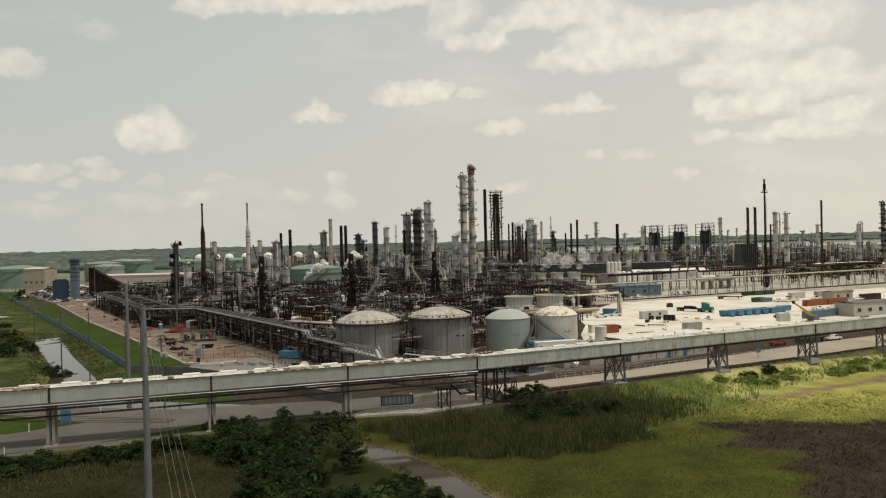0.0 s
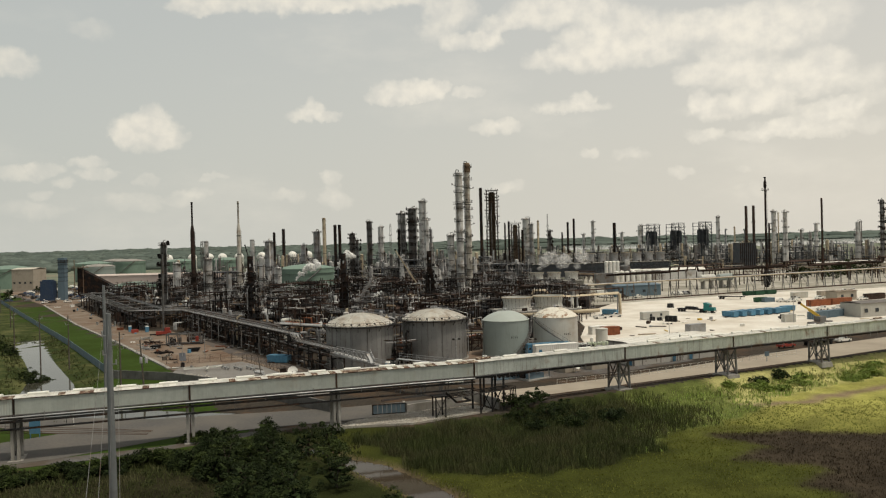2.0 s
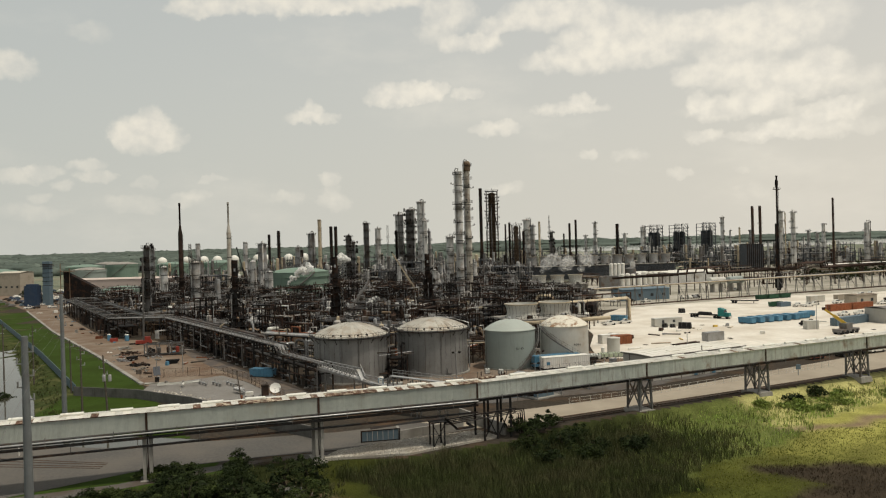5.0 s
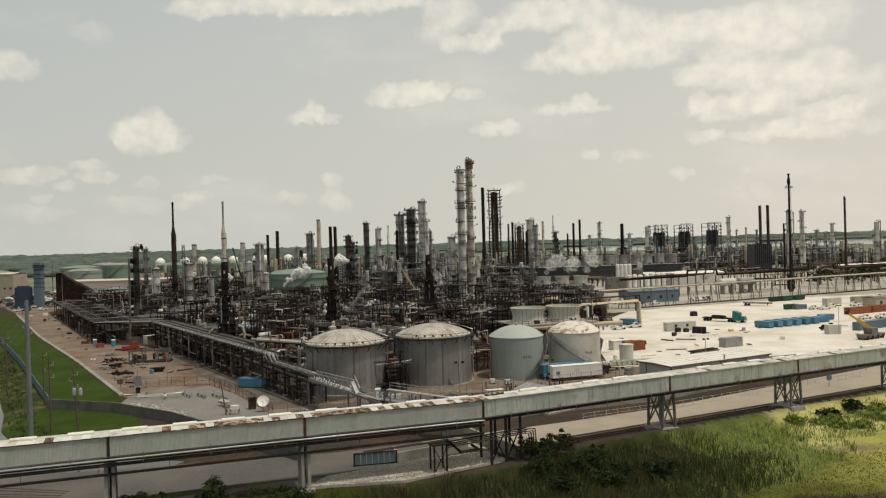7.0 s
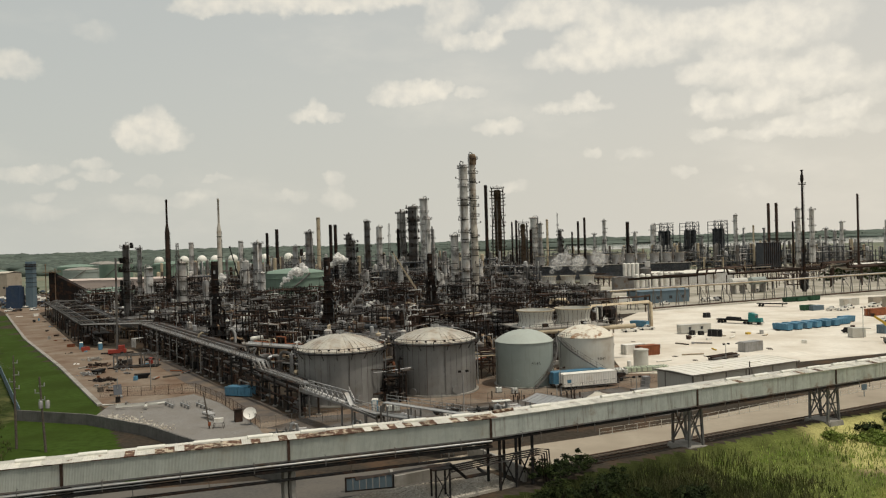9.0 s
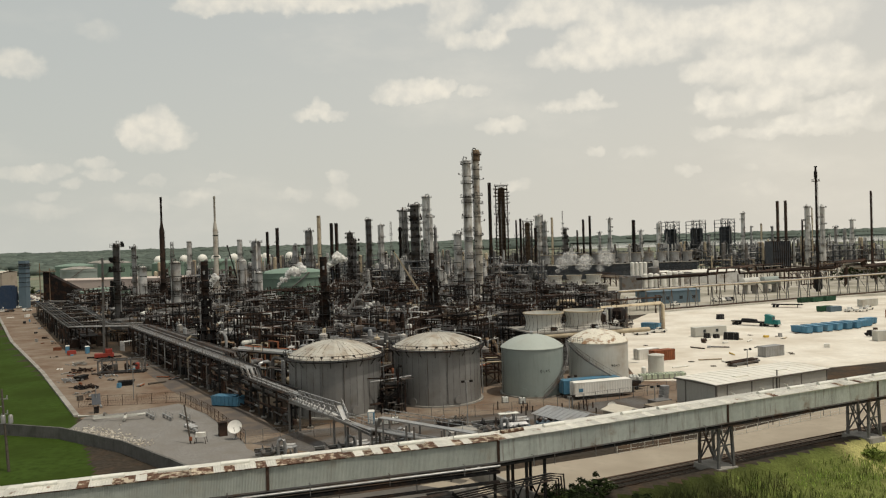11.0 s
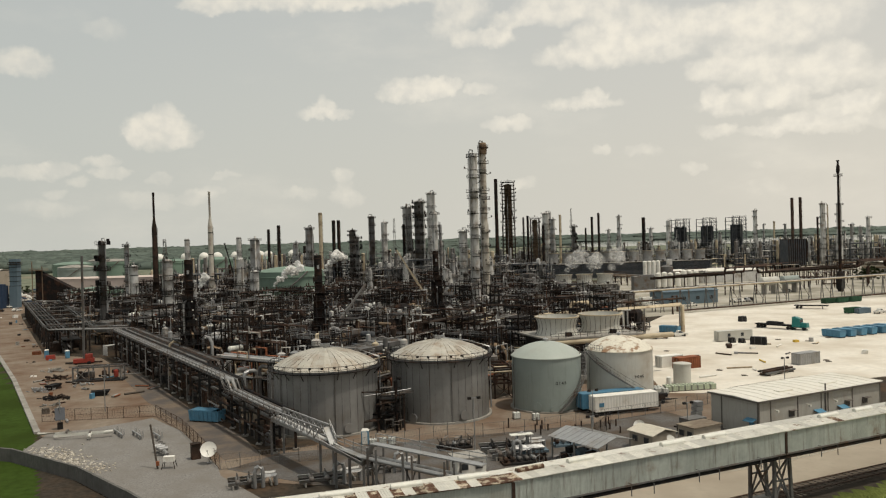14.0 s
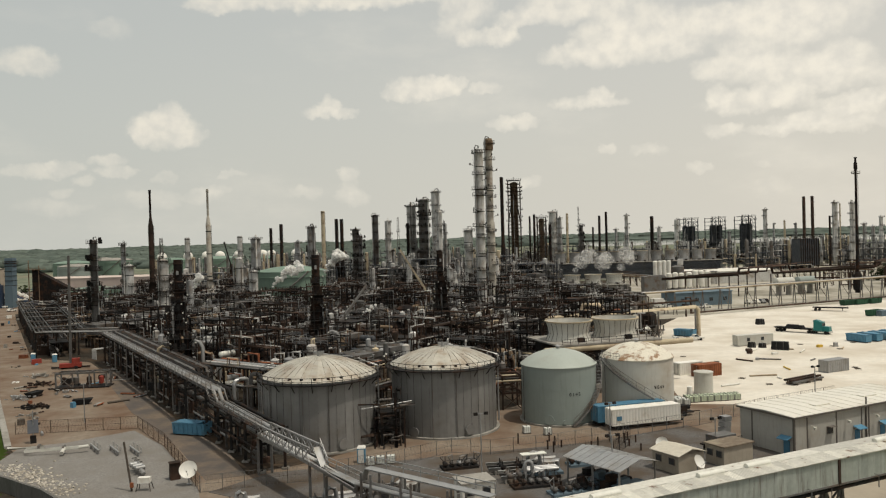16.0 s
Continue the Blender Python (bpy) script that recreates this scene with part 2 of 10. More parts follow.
M = dict(
    # ground
    marsh_ground=mat("marsh_ground", (1.0, 1.0, 1.0), 0.95, 0, 0.45, 3.2, 0.7, bdist=0.25, tint="plants", size2=7),
    marsh=mat("marsh_grass", (0.047, 0.053, 0.011), 0.95, 0, 0.35, 1.6, 0.6, (0.031, 0.038, 0.009), 0.5, size2=9, bdist=0.3),
    marsh_light=mat("marsh_light", (0.18, 0.175, 0.042), 0.95, 0, 0.3, 1.6, 0.5, (0.125, 0.13, 0.030), 0.5, size2=12, bdist=0.2),
    brown=mat("dead_marsh", (0.034, 0.028, 0.014), 0.95, 0, 0.5, 1.5, 0.6, (0.020, 0.017, 0.009), 0.5, size2=5, bdist=0.3),
    mud=mat("mud", (0.10, 0.075, 0.05), 0.8, 0, 0.3, 1.5, 0.4, (0.06, 0.045, 0.03), 0.5, size2=4, bdist=0.1),
    reedbed=mat("reed_bed", (0.022, 0.027, 0.009), 0.95, 0, 0.4, 1.0, 0.6, (0.015, 0.02, 0.007), 0.5, size2=6, bdist=0.3),
    lawn=mat("mown_lawn", (0.036, 0.060, 0.011), 0.95, 0, 0.3, 0.8, 0.4, (0.029, 0.045, 0.009), 0.45, size2=14, bdist=0.1),
    rough_grass=mat("rough_grass", (0.032, 0.043, 0.013), 0.95, 0, 0.4, 0.7, 0.5, (0.10, 0.10, 0.04), 0.4, size2=10, bdist=0.2),
    dry_bank=mat("dry_bank", (0.20, 0.21, 0.065), 0.95, 0, 0.4, 0.9, 0.5, (0.36, 0.31, 0.18), 0.45, size2=6, bdist=0.2),
    dirt=mat("plant_dirt", (0.045, 0.038, 0.030), 0.95, 0, 0.3, 1.2, 0.4, (0.085, 0.055, 0.035), 0.35, size2=9, bdist=0.05),
    # far ground, lightened and greyed so its colour holds the haze
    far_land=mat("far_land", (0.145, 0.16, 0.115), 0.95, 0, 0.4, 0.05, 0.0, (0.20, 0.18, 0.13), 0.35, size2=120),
    yard=mat("yard_concrete", (0.218, 0.180, 0.140), 0.9, 0, 0.22, 0.8, 0.3, (0.135, 0.088, 0.060), 0.5, size2=9, soft=0.2, bdist=0.03),
    gravel=mat("gravel", (0.118, 0.112, 0.106), 0.95, 0, 0.4, 5.0, 0.6, (0.088, 0.07, 0.054), 0.5, size2=6, bdist=0.05),
    gravel_pale=mat("pale_gravel", (0.205, 0.195, 0.18), 0.95, 0, 0.35, 5.0, 0.6, (0.175, 0.16, 0.14), 0.42, size2=5, soft=0.2, bdist=0.05),
    lane=mat("oily_lane", (0.155, 0.122, 0.094), 0.9, 0, 0.2, 1.5, 0.3, (0.095, 0.085, 0.078), 0.5, size2=5, soft=0.14, bdist=0.02),
    ballast=mat("track_ballast", (0.12, 0.098, 0.078), 0.95, 0, 0.4, 5.0, 0.6, (0.085, 0.066, 0.05), 0.5, size2=5, bdist=0.05),
    asphalt=mat("asphalt", (0.08, 0.076, 0.07), 0.85, 0, 0.2, 2.0, 0.3, (0.125, 0.112, 0.096), 0.5, size2=12, soft=0.2, bdist=0.02),
    road_pale=mat("pale_road_concrete", (0.34, 0.295, 0.23), 0.9, 0, 0.12, 0.8, 0.2, (0.26, 0.22, 0.17), 0.4, size2=10, soft=0.2, bdist=0.02),
    pad=mat("pale_limestone_pad", (0.66, 0.62, 0.54), 0.9, 0, 0.12, 0.6, 0.2, (0.47, 0.41, 0.325), 0.42, size2=16, soft=0.2, bdist=0.03),
    lots=mat("worn_paving", (0.42, 0.39, 0.33), 0.9, 0, 0.18, 0.5, 0.2, (0.19, 0.175, 0.13), 0.42, size2=18, soft=0.2),
    limestone=mat("crushed_limestone", (0.42, 0.39, 0.335), 0.95, 0, 0.35, 3.0, 0.5, (0.36, 0.32, 0.26), 0.45, size2=5, island=0.3),
    paint_line=mat("road_paint", (0.62, 0.58, 0.48), 0.7, 0, 0.2, 2, 0.1),
    # buildings, steel
    gal_old=mat("gallery_sheet", (0.41, 0.43, 0.385), 0.55, 0.1, 0.08, 1.5, 0.2, (0.34, 0.32, 0.26), 0.26, 0.28, 4, rnd=0.06, bdist=0.01),
    gal_new=mat("gallery_sheet_streaked", (0.46, 0.485, 0.44), 0.5, 0.1, 0.10, 1.5, 0.2, (0.22, 0.15, 0.10), 0.22, 0.75, 3, rnd=0.10, bdist=0.01),
    gal_roof=mat("gallery_roof_sheet", (0.55, 0.53, 0.465), 0.55, 0.1, 0.12, 2.0, 0.2, (0.17, 0.10, 0.06), 0.25, size2=1.3, soft=0.05, rnd=0.18, bdist=0.01),
    gal_rust=mat("gallery_rusted_sheet", (0.10, 0.055, 0.036), 0.85, 0.1, 0.4, 3.0, 0.3, (0.42, 0.36, 0.27), 0.42, size2=0.7, soft=0.05, rnd=0.3, bdist=0.01),
    vent=mat("vent_white", (0.66, 0.65, 0.58), 0.5, 0, 0.08, 2, 0.1, (0.40, 0.34, 0.26), 0.2, size2=2),
    steel_dark=mat("dark_steel", (0.020, 0.0195, 0.019), 0.75, 0.1, 0.4, 2, 0.2, (0.052, 0.030, 0.019), 0.36, size2=3, rnd=0.3),
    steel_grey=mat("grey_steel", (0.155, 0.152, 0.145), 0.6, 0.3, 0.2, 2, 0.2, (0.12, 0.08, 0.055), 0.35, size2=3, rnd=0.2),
    steel_brown=mat("rusted_steel", (0.068, 0.041, 0.030), 0.85, 0.1, 0.4, 2, 0.3, (0.03, 0.023, 0.018), 0.5, size2=3, rnd=0.35),
    galv=mat("galvanised_steel", (0.32, 0.32, 0.315), 0.45, 0.5, 0.12, 2, 0.1, (0.24, 0.22, 0.19), 0.3, size2=3, rnd=0.12),
    insul=mat("insulation_cladding", (0.50, 0.49, 0.465), 0.5, 0.1, 0.12, 1.2, 0.15, (0.24, 0.20, 0.155), 0.33, 0.5, 5, rnd=0.18),
    insul_dark=mat("aged_cladding", (0.145, 0.142, 0.136), 0.55, 0.2, 0.25, 1.2, 0.2, (0.085, 0.065, 0.05), 0.45, 0.5, 5, rnd=0.3),
    insul_mid=mat("grey_cladding", (0.285, 0.285, 0.28), 0.5, 0.1, 0.15, 1.2, 0.15, (0.17, 0.14, 0.11), 0.36, 0.5, 5, rnd=0.22),
    duct_brown=mat("brown_duct", (0.20, 0.145, 0.095), 0.7, 0, 0.2, 1, 0.1, (0.10, 0.065, 0.042), 0.4, 0.4, 4, rnd=0.25),
    beige_pipe=mat("beige_pipe", (0.44, 0.37, 0.26), 0.6, 0.1, 0.15, 1, 0.1, (0.22, 0.16, 0.11), 0.35, size2=4, rnd=0.2),
    orange_pipe=mat("primer_pipe", (0.24, 0.085, 0.04), 0.75, 0.0, 0.25, 1, 0.1, (0.12, 0.05, 0.03), 0.4, size2=3, rnd=0.25),
    white_paint=mat("white_paint", (0.72, 0.70, 0.64), 0.5, 0, 0.06, 1, 0.1, (0.50, 0.45, 0.37), 0.25, 0.3, 4, rnd=0.08),
    red_paint=mat("red_paint", (0.25, 0.045, 0.032), 0.6, 0, 0.15, 2, 0.1, (0.18, 0.04, 0.03), 0.3, size2=2),
    blue_paint=mat("blue_paint", (0.075, 0.20, 0.30), 0.55, 0, 0.12, 2, 0.1, (0.13, 0.19, 0.22), 0.3, size2=3, rnd=0.2),
    teal_paint=mat("teal_paint", (0.02, 0.16, 0.15), 0.35, 0, 0.1, 2, 0.05),
    green_paint=mat("dark_green_paint", (0.03, 0.075, 0.045), 0.6, 0, 0.15, 2, 0.1, rnd=0.3),
    sage=mat("sage_tank_paint", (0.25, 0.285, 0.262), 0.5, 0, 0.04, 0.6, 0.05, (0.24, 0.26, 0.235), 0.3, 0.35, 8),
    # sage wall paint made lighter: the sun on the dome is in its colour
    sage_roof=mat("sunlit_sage_roof", (0.345, 0.375, 0.335), 0.5, 0, 0.04, 0.6, 0.05, (0.31, 0.32, 0.28), 0.3, 0.2, 8),
    green_tank=mat("green_tank_paint", (0.17, 0.235, 0.185), 0.6, 0, 0.06, 0.6, 0.05, (0.14, 0.19, 0.15), 0.3, 0.3, 10),
    bone=mat("bone_tank_paint", (0.50, 0.49, 0.44), 0.5, 0, 0.04, 0.6, 0.05, (0.40, 0.35, 0.28), 0.28, 0.35, 7),
    bone_roof=mat("rust_stained_roof", (0.62, 0.58, 0.48), 0.55, 0, 0.06, 0.8, 0.1, (0.26, 0.155, 0.085), 0.36, 0.5, 1.6, soft=0.06),
    tank_clad=mat("tank_wall_cladding", (0.232, 0.228, 0.217), 0.55, 0.3, 0.07, 1.0, 0.1, (0.18, 0.165, 0.145), 0.32, 0.3, 5, rnd=0.11),
    tank_dome=mat("dome_sheet", (0.44, 0.415, 0.355), 0.55, 0.15, 0.12, 1.0, 0.1, (0.28, 0.225, 0.165), 0.38, 0.0, 3, rnd=0.10),
    soot=mat("sooted_heater", (0.013, 0.0115, 0.011), 0.85, 0.0, 0.4, 1, 0.3, (0.055, 0.028, 0.017), 0.36, 0.5, 3, rnd=0.2),
    concrete=mat("concrete", (0.30, 0.285, 0.255), 0.9, 0, 0.15, 1.5, 0.3, (0.19, 0.175, 0.15), 0.4, 0.5, 5),
    wall_dark=mat("flood_wall_concrete", (0.135, 0.13, 0.12), 0.9, 0, 0.15, 1.5, 0.3, (0.08, 0.078, 0.07), 0.4, 0.5, 5),
    shed_wall=mat("shed_wall_sheet", (0.40, 0.385, 0.345), 0.6, 0.1, 0.05, 1, 0.05, (0.32, 0.29, 0.24), 0.3, 0.3, 5),
    shed_trim=mat("shed_trim", (0.14, 0.125, 0.11), 0.6, 0.1, 0.1, 2, 0.05),
    shed_roof=mat("shed_roof", (0.68, 0.65, 0.57), 0.5, 0.1, 0.05, 1, 0.05, (0.56, 0.52, 0.44), 0.3, size2=8),
    tan_wall=mat("tan_wall", (0.34, 0.30, 0.24), 0.75, 0, 0.08, 1, 0.1, (0.26, 0.22, 0.17), 0.3, 0.3, 4),
    tan_roof=mat("tan_roof", (0.50, 0.46, 0.38), 0.7, 0, 0.1, 2, 0.1, (0.36, 0.31, 0.24), 0.3, size2=3),
    brown_roof=mat("brown_roof", (0.17, 0.135, 0.10), 0.85, 0, 0.2, 1.5, 0.2, (0.28, 0.24, 0.18), 0.35, size2=3),
    pink_wall=mat("pinkish_wall", (0.50, 0.42, 0.37), 0.8, 0, 0.05, 0.3, 0.0, (0.42, 0.35, 0.31), 0.3, size2=20),
    black=mat("black_rubber", (0.02, 0.02, 0.02), 0.8, 0, 0.3, 3, 0.1),
    glass=mat("dark_glass", (0.03, 0.035, 0.04), 0.12, 0, 0.1, 1, 0.0),
    chrome=mat("chrome", (0.6, 0.6, 0.6), 0.2, 1.0, 0.05, 1, 0.0),
    wood=mat("weathered_pole", (0.10, 0.085, 0.07), 0.9, 0, 0.3, 3, 0.3),
    plastic=mat("ibc_plastic", (0.62, 0.63, 0.58), 0.5, 0, 0.06, 2, 0.05, rnd=0.1),
    plastic_green=mat("pale_green_tote", (0.46, 0.52, 0.37), 0.5, 0, 0.06, 2, 0.05, rnd=0.1),
    yellow=mat("yellow_paint", (0.55, 0.36, 0.05), 0.5, 0, 0.1, 2, 0.05),
    slate_blue=mat("blue_metal_wall", (0.12, 0.165, 0.195), 0.6, 0.1, 0.08, 0.7, 0.05, (0.12, 0.17, 0.20), 0.3, 0.3, 6),
    pole_grey=mat("weathered_pole_steel", (0.175, 0.185, 0.185), 0.55, 0.3, 0.1, 2, 0.1, (0.13, 0.13, 0.125), 0.3, size2=3),
    # blue-grey steel; on the far units its paleness stands in for haze
    steel_blue=mat("blue_grey_steel", (0.060, 0.066, 0.074), 0.7, 0.2, 0.3, 1, 0.1, (0.10, 0.10, 0.10), 0.35, size2=4, rnd=0.25),
    cream=mat("faded_cream_paint", (0.47, 0.435, 0.37), 0.6, 0.05, 0.12, 1, 0.1, (0.25, 0.18, 0.13), 0.30, 0.4, 4, rnd=0.1),
    tread=mat("rail_steel", (0.11, 0.075, 0.055), 0.6, 0.5, 0.3, 3, 0.1),
    # dark leaf tone; it holds the cloud shade over the western scrub too
    leaf=mat("dark_leaves", (0.017, 0.026, 0.008), 0.8, 0, 0.3, 1.0, 0.0, (0.032, 0.043, 0.012), 0.4, size2=3, island=0.55),
    leaf_light=mat("light_leaves", (0.040, 0.053, 0.014), 0.8, 0, 0.3, 1.0, 0.0, (0.032, 0.048, 0.012), 0.4, size2=3, island=0.45),
    # three reed colours, dark to bright: cloud shade and sun are painted in
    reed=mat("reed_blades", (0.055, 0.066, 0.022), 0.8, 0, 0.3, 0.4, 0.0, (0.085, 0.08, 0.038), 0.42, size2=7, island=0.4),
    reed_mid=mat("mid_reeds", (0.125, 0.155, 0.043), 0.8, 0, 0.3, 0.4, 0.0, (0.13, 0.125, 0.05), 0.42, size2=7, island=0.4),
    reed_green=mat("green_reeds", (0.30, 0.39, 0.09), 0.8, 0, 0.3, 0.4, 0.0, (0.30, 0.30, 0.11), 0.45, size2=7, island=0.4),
    straw=mat("dead_stems", (0.085, 0.066, 0.046), 0.9, 0, 0.3, 0.5, 0.0, (0.06, 0.047, 0.032), 0.5, size2=5, island=0.4),
    marsh_blade=mat("marsh_blades", (0.15, 0.155, 0.038), 0.9, 0, 0.3, 0.5, 0.0, (0.115, 0.125, 0.03), 0.5, size2=6, island=0.35),
    grey_panel=mat("solar_glass", (0.07, 0.075, 0.085), 0.5, 0, 0.1, 1, 0.0),
    navy=mat("navy_metal", (0.035, 0.055, 0.095), 0.6, 0.1, 0.15, 1, 0.05, (0.06, 0.075, 0.10), 0.35, 0.3, 4),
    # bank shrubs get a brighter green with the sun mixed into it
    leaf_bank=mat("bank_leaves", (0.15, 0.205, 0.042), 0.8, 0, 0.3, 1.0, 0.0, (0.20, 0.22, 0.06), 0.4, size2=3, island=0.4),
    bark=mat("bark", (0.06, 0.05, 0.04), 0.95, 0, 0.3, 4, 0.4),
    # woods green is greyed and lightened in place of haze
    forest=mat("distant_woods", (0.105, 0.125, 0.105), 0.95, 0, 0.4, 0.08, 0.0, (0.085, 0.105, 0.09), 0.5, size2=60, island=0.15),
)


def water_mat(name, col, gloss=0.5):
    m = bpy.data.materials.new(name)
    m.use_nodes = True
    nt = m.node_tree
    b = nt.nodes["Principled BSDF"]
    b.inputs["Base Color"].default_value = (*col, 1)
    b.inputs["Roughness"].default_value = 0.06
    b.inputs["IOR"].default_value = 1.333
    b.inputs["Specular IOR Level"].default_value = gloss
    geo = nt.nodes.new("ShaderNodeNewGeometry")
    n = nt.nodes.new("ShaderNodeTexNoise")
    n.inputs["Scale"].default_value = 0.9
    bp = nt.nodes.new("ShaderNodeBump")
    bp.inputs["Strength"].default_value = 0.05
    nt.links.new(geo.outputs["Position"], n.inputs["Vector"])
    nt.links.new(n.outputs[0], bp.inputs["Height"])
    nt.links.new(bp.outputs[0], b.inputs["Normal"])
    return m


M["water"] = water_mat("still_water", (0.05, 0.048, 0.035))
M["creek"] = water_mat("muddy_water", (0.045, 0.034, 0.022), 0.3)
M["bay"] = water_mat("bay_water", (0.20, 0.21, 0.19))


def steam_mat(name, lo, hi):
    """Thin white vapour: scattered droplets with gaps between them."""
    m = bpy.data.materials.new(name)
    m.use_nodes = True
    nt = m.node_tree
    nt.nodes.clear()
    out = nt.nodes.new("ShaderNodeOutputMaterial")
    mix = nt.nodes.new("ShaderNodeMixShader")
    tr = nt.nodes.new("ShaderNodeBsdfTransparent")
    add = nt.nodes.new("ShaderNodeMixShader")
    df = nt.nodes.new("ShaderNodeBsdfDiffuse")
    tl = nt.nodes.new("ShaderNodeBsdfTranslucent")
    df.inputs[0].default_value = tl.inputs[0].default_value = (0.92, 0.91, 0.88, 1)
    geo = nt.nodes.new("ShaderNodeNewGeometry")
    n = nt.nodes.new("ShaderNodeTexNoise")
    n.inputs["Scale"].default_value, n.inputs["Detail"].default_value = 0.8, 8.0
    rmp = nt.nodes.new("ShaderNodeMapRange")
    rmp.inputs["From Min"].default_value, rmp.inputs["From Max"].default_value = 0.35, 0.72
    rmp.inputs["To Min"].default_value, rmp.inputs["To Max"].default_value = lo, hi
    nt.links.new(geo.outputs["Position"], n.inputs["Vector"])
    nt.links.new(n.outputs[0], rmp.inputs[0])
    nt.links.new(rmp.outputs[0], mix.inputs[0])
    nt.links.new(tr.outputs[0], mix.inputs[1])
    nt.links.new(add.outputs[0], mix.inputs[2])
    nt.links.new(df.outputs[0], add.inputs[1])
    nt.links.new(tl.outputs[0], add.inputs[2])
    nt.links.new(mix.outputs[0], out.inputs[0])
    return m


M["steam"] = steam_mat("steam", 0.35, 1.0)
M["vapour"] = steam_mat("thin_vapour", 0.0, 0.34)

# ---- mesh building ----


class MB:
    """Vertices and faces of one mesh, gathered shape by shape."""

    def __init__(self):
        self.v, self.f, self.s = [], [], []

    def add(self, vs, fs, smooth=False):
        o = len(self.v)
        self.v.extend(vs)
        self.f.extend(tuple(i + o for i in q) for q in fs)
        self.s.extend([smooth] * len(fs))
        return self

    def box(self, x, y, z, sx, sy, sz, rz=0.0, lean=0.0):
        """Centre x, y; z is the underside. lean: how far the top is drawn in."""
        c, s = math.cos(radians(rz)), math.sin(radians(rz))
        vs = []
        for k in (0, 1):
            for i, j in ((-1, -1), (1, -1), (1, 1), (-1, 1)):
                px, py = i * (sx / 2 - k * lean), j * (sy / 2 - k * lean)
                vs.append((x + px * c - py * s, y + px * s + py * c, z + k * sz))
        return self.add(vs, [(3, 2, 1, 0), (4, 5, 6, 7), (0, 1, 5, 4), (1, 2, 6, 5), (2, 3, 7, 6), (3, 0, 4, 7)])

    def beam(self, a, b, w, h=None):
        h = h or w
        a, b = Vector(a), Vector(b)
        d = (b - a).normalized()
        up = Vector((0, 0, 1)) if abs(d.z) < 0.95 else Vector((0, 1, 0))
        r = d.cross(up).normalized() * w / 2
        u = r.cross(d).normalized() * h / 2
        vs = [tuple(p + i * r + j * u) for p in (a, b) for i, j in ((-1, -1), (1, -1), (1, 1), (-1, 1))]
        return self.add(vs, [(3, 2, 1, 0), (4, 5, 6, 7), (0, 1, 5, 4), (1, 2, 6, 5), (2, 3, 7, 6), (3, 0, 4, 7)])

    def lathe(self, x, y, prof, n=20, a0=0.0, a1=360.0):
        """Rings of (radius, z) about an upright axis; equal neighbours start a new hard edge."""
        full = a1 - a0 >= 359.9
        m = n if full else n + 1
        ang = [radians(a0 + (a1 - a0) * i / n) for i in range(m)]
        for (r0, z0), (r1, z1) in zip(prof, prof[1:]):
            if (r0, z0) == (r1, z1):
                continue
            vs = [(x + r * math.cos(t), y + r * math.sin(t), z) for r, z in ((r0, z0), (r1, z1)) for t in ang]
            fs = [(i, (i + 1) % m, m + (i + 1) % m, m + i) for i in range(n)]
            self.add(vs, fs, True)
        return self

    def cyl(self, a, b, r, r2=None, n=10, caps=True):
        r2 = r if r2 is None else r2
        a, b = Vector(a), Vector(b)
        d = (b - a).normalized()
        up = Vector((0, 0, 1)) if abs(d.z) < 0.95 else Vector((0, 1, 0))
        p = d.cross(up).normalized()
        q = p.cross(d)
        vs = [tuple(c + k * (math.cos(t) * p + math.sin(t) * q)) for c, k in ((a, r), (b, r2)) for t in
              (2 * math.pi * i / n for i in range(n))]
        self.add(vs, [(i, n + i, n + (i + 1) % n, (i + 1) % n) for i in range(n)], True)
        if caps:
            self.add(vs[:n], [tuple(range(n))])
            self.add(vs[n:], [tuple(reversed(range(n)))])
        return self

    def tube(self, pts, r, n=7):
        """A pipe along a line of points, mitred at its bends."""
        pts = [Vector(p) for p in pts]
        rings = []
        for i, p in enumerate(pts):
            d0 = (pts[i] - pts[i - 1]).normalized() if i else None
            d1 = (pts[i + 1] - pts[i]).normalized() if i < len(pts) - 1 else None
            d = ((d0 or d1) + (d1 or d0))
            d = d.normalized() if d.length > 1e-4 else (d0 or d1)
            up = Vector((0.13, 0.21, 1)).normalized() if abs(d.z) < 0.9 else Vector((0.2, 1, 0.1)).normalized()
            a = d.cross(up).normalized()
            b = a.cross(d)
            rings.append([tuple(p + r * (math.cos(t) * a + math.sin(t) * b)) for t in (2 * math.pi * k / n for k in range(n))])
        for ra, rb in zip(rings, rings[1:]):
            # keep the ring order aligned where the frame of reference flips
            k0 = min(range(n), key=lambda k: sum((ra[0][j] - rb[k][j]) ** 2 for j in range(3)))
            fl = 1 if sum((ra[1][j] - rb[(k0 + 1) % n][j]) ** 2 for j in range(3)) <= sum((ra[1][j] - rb[(k0 - 1) % n][j]) ** 2 for j in range(3)) else -1
            self.add(ra + rb, [(i, (i + 1) % n, n + (k0 + fl * (i + 1)) % n, n + (k0 + fl * i) % n) for i in range(n)], True)
        self.add(rings[0], [tuple(range(n))])
        self.add(rings[-1], [tuple(reversed(range(n)))])
        return self

    def drum(self, a, b, r, n=14):
        """A vessel lying or standing between a and b with domed ends."""
        a, b = Vector(a), Vector(b)
        d = (b - a).normalized()
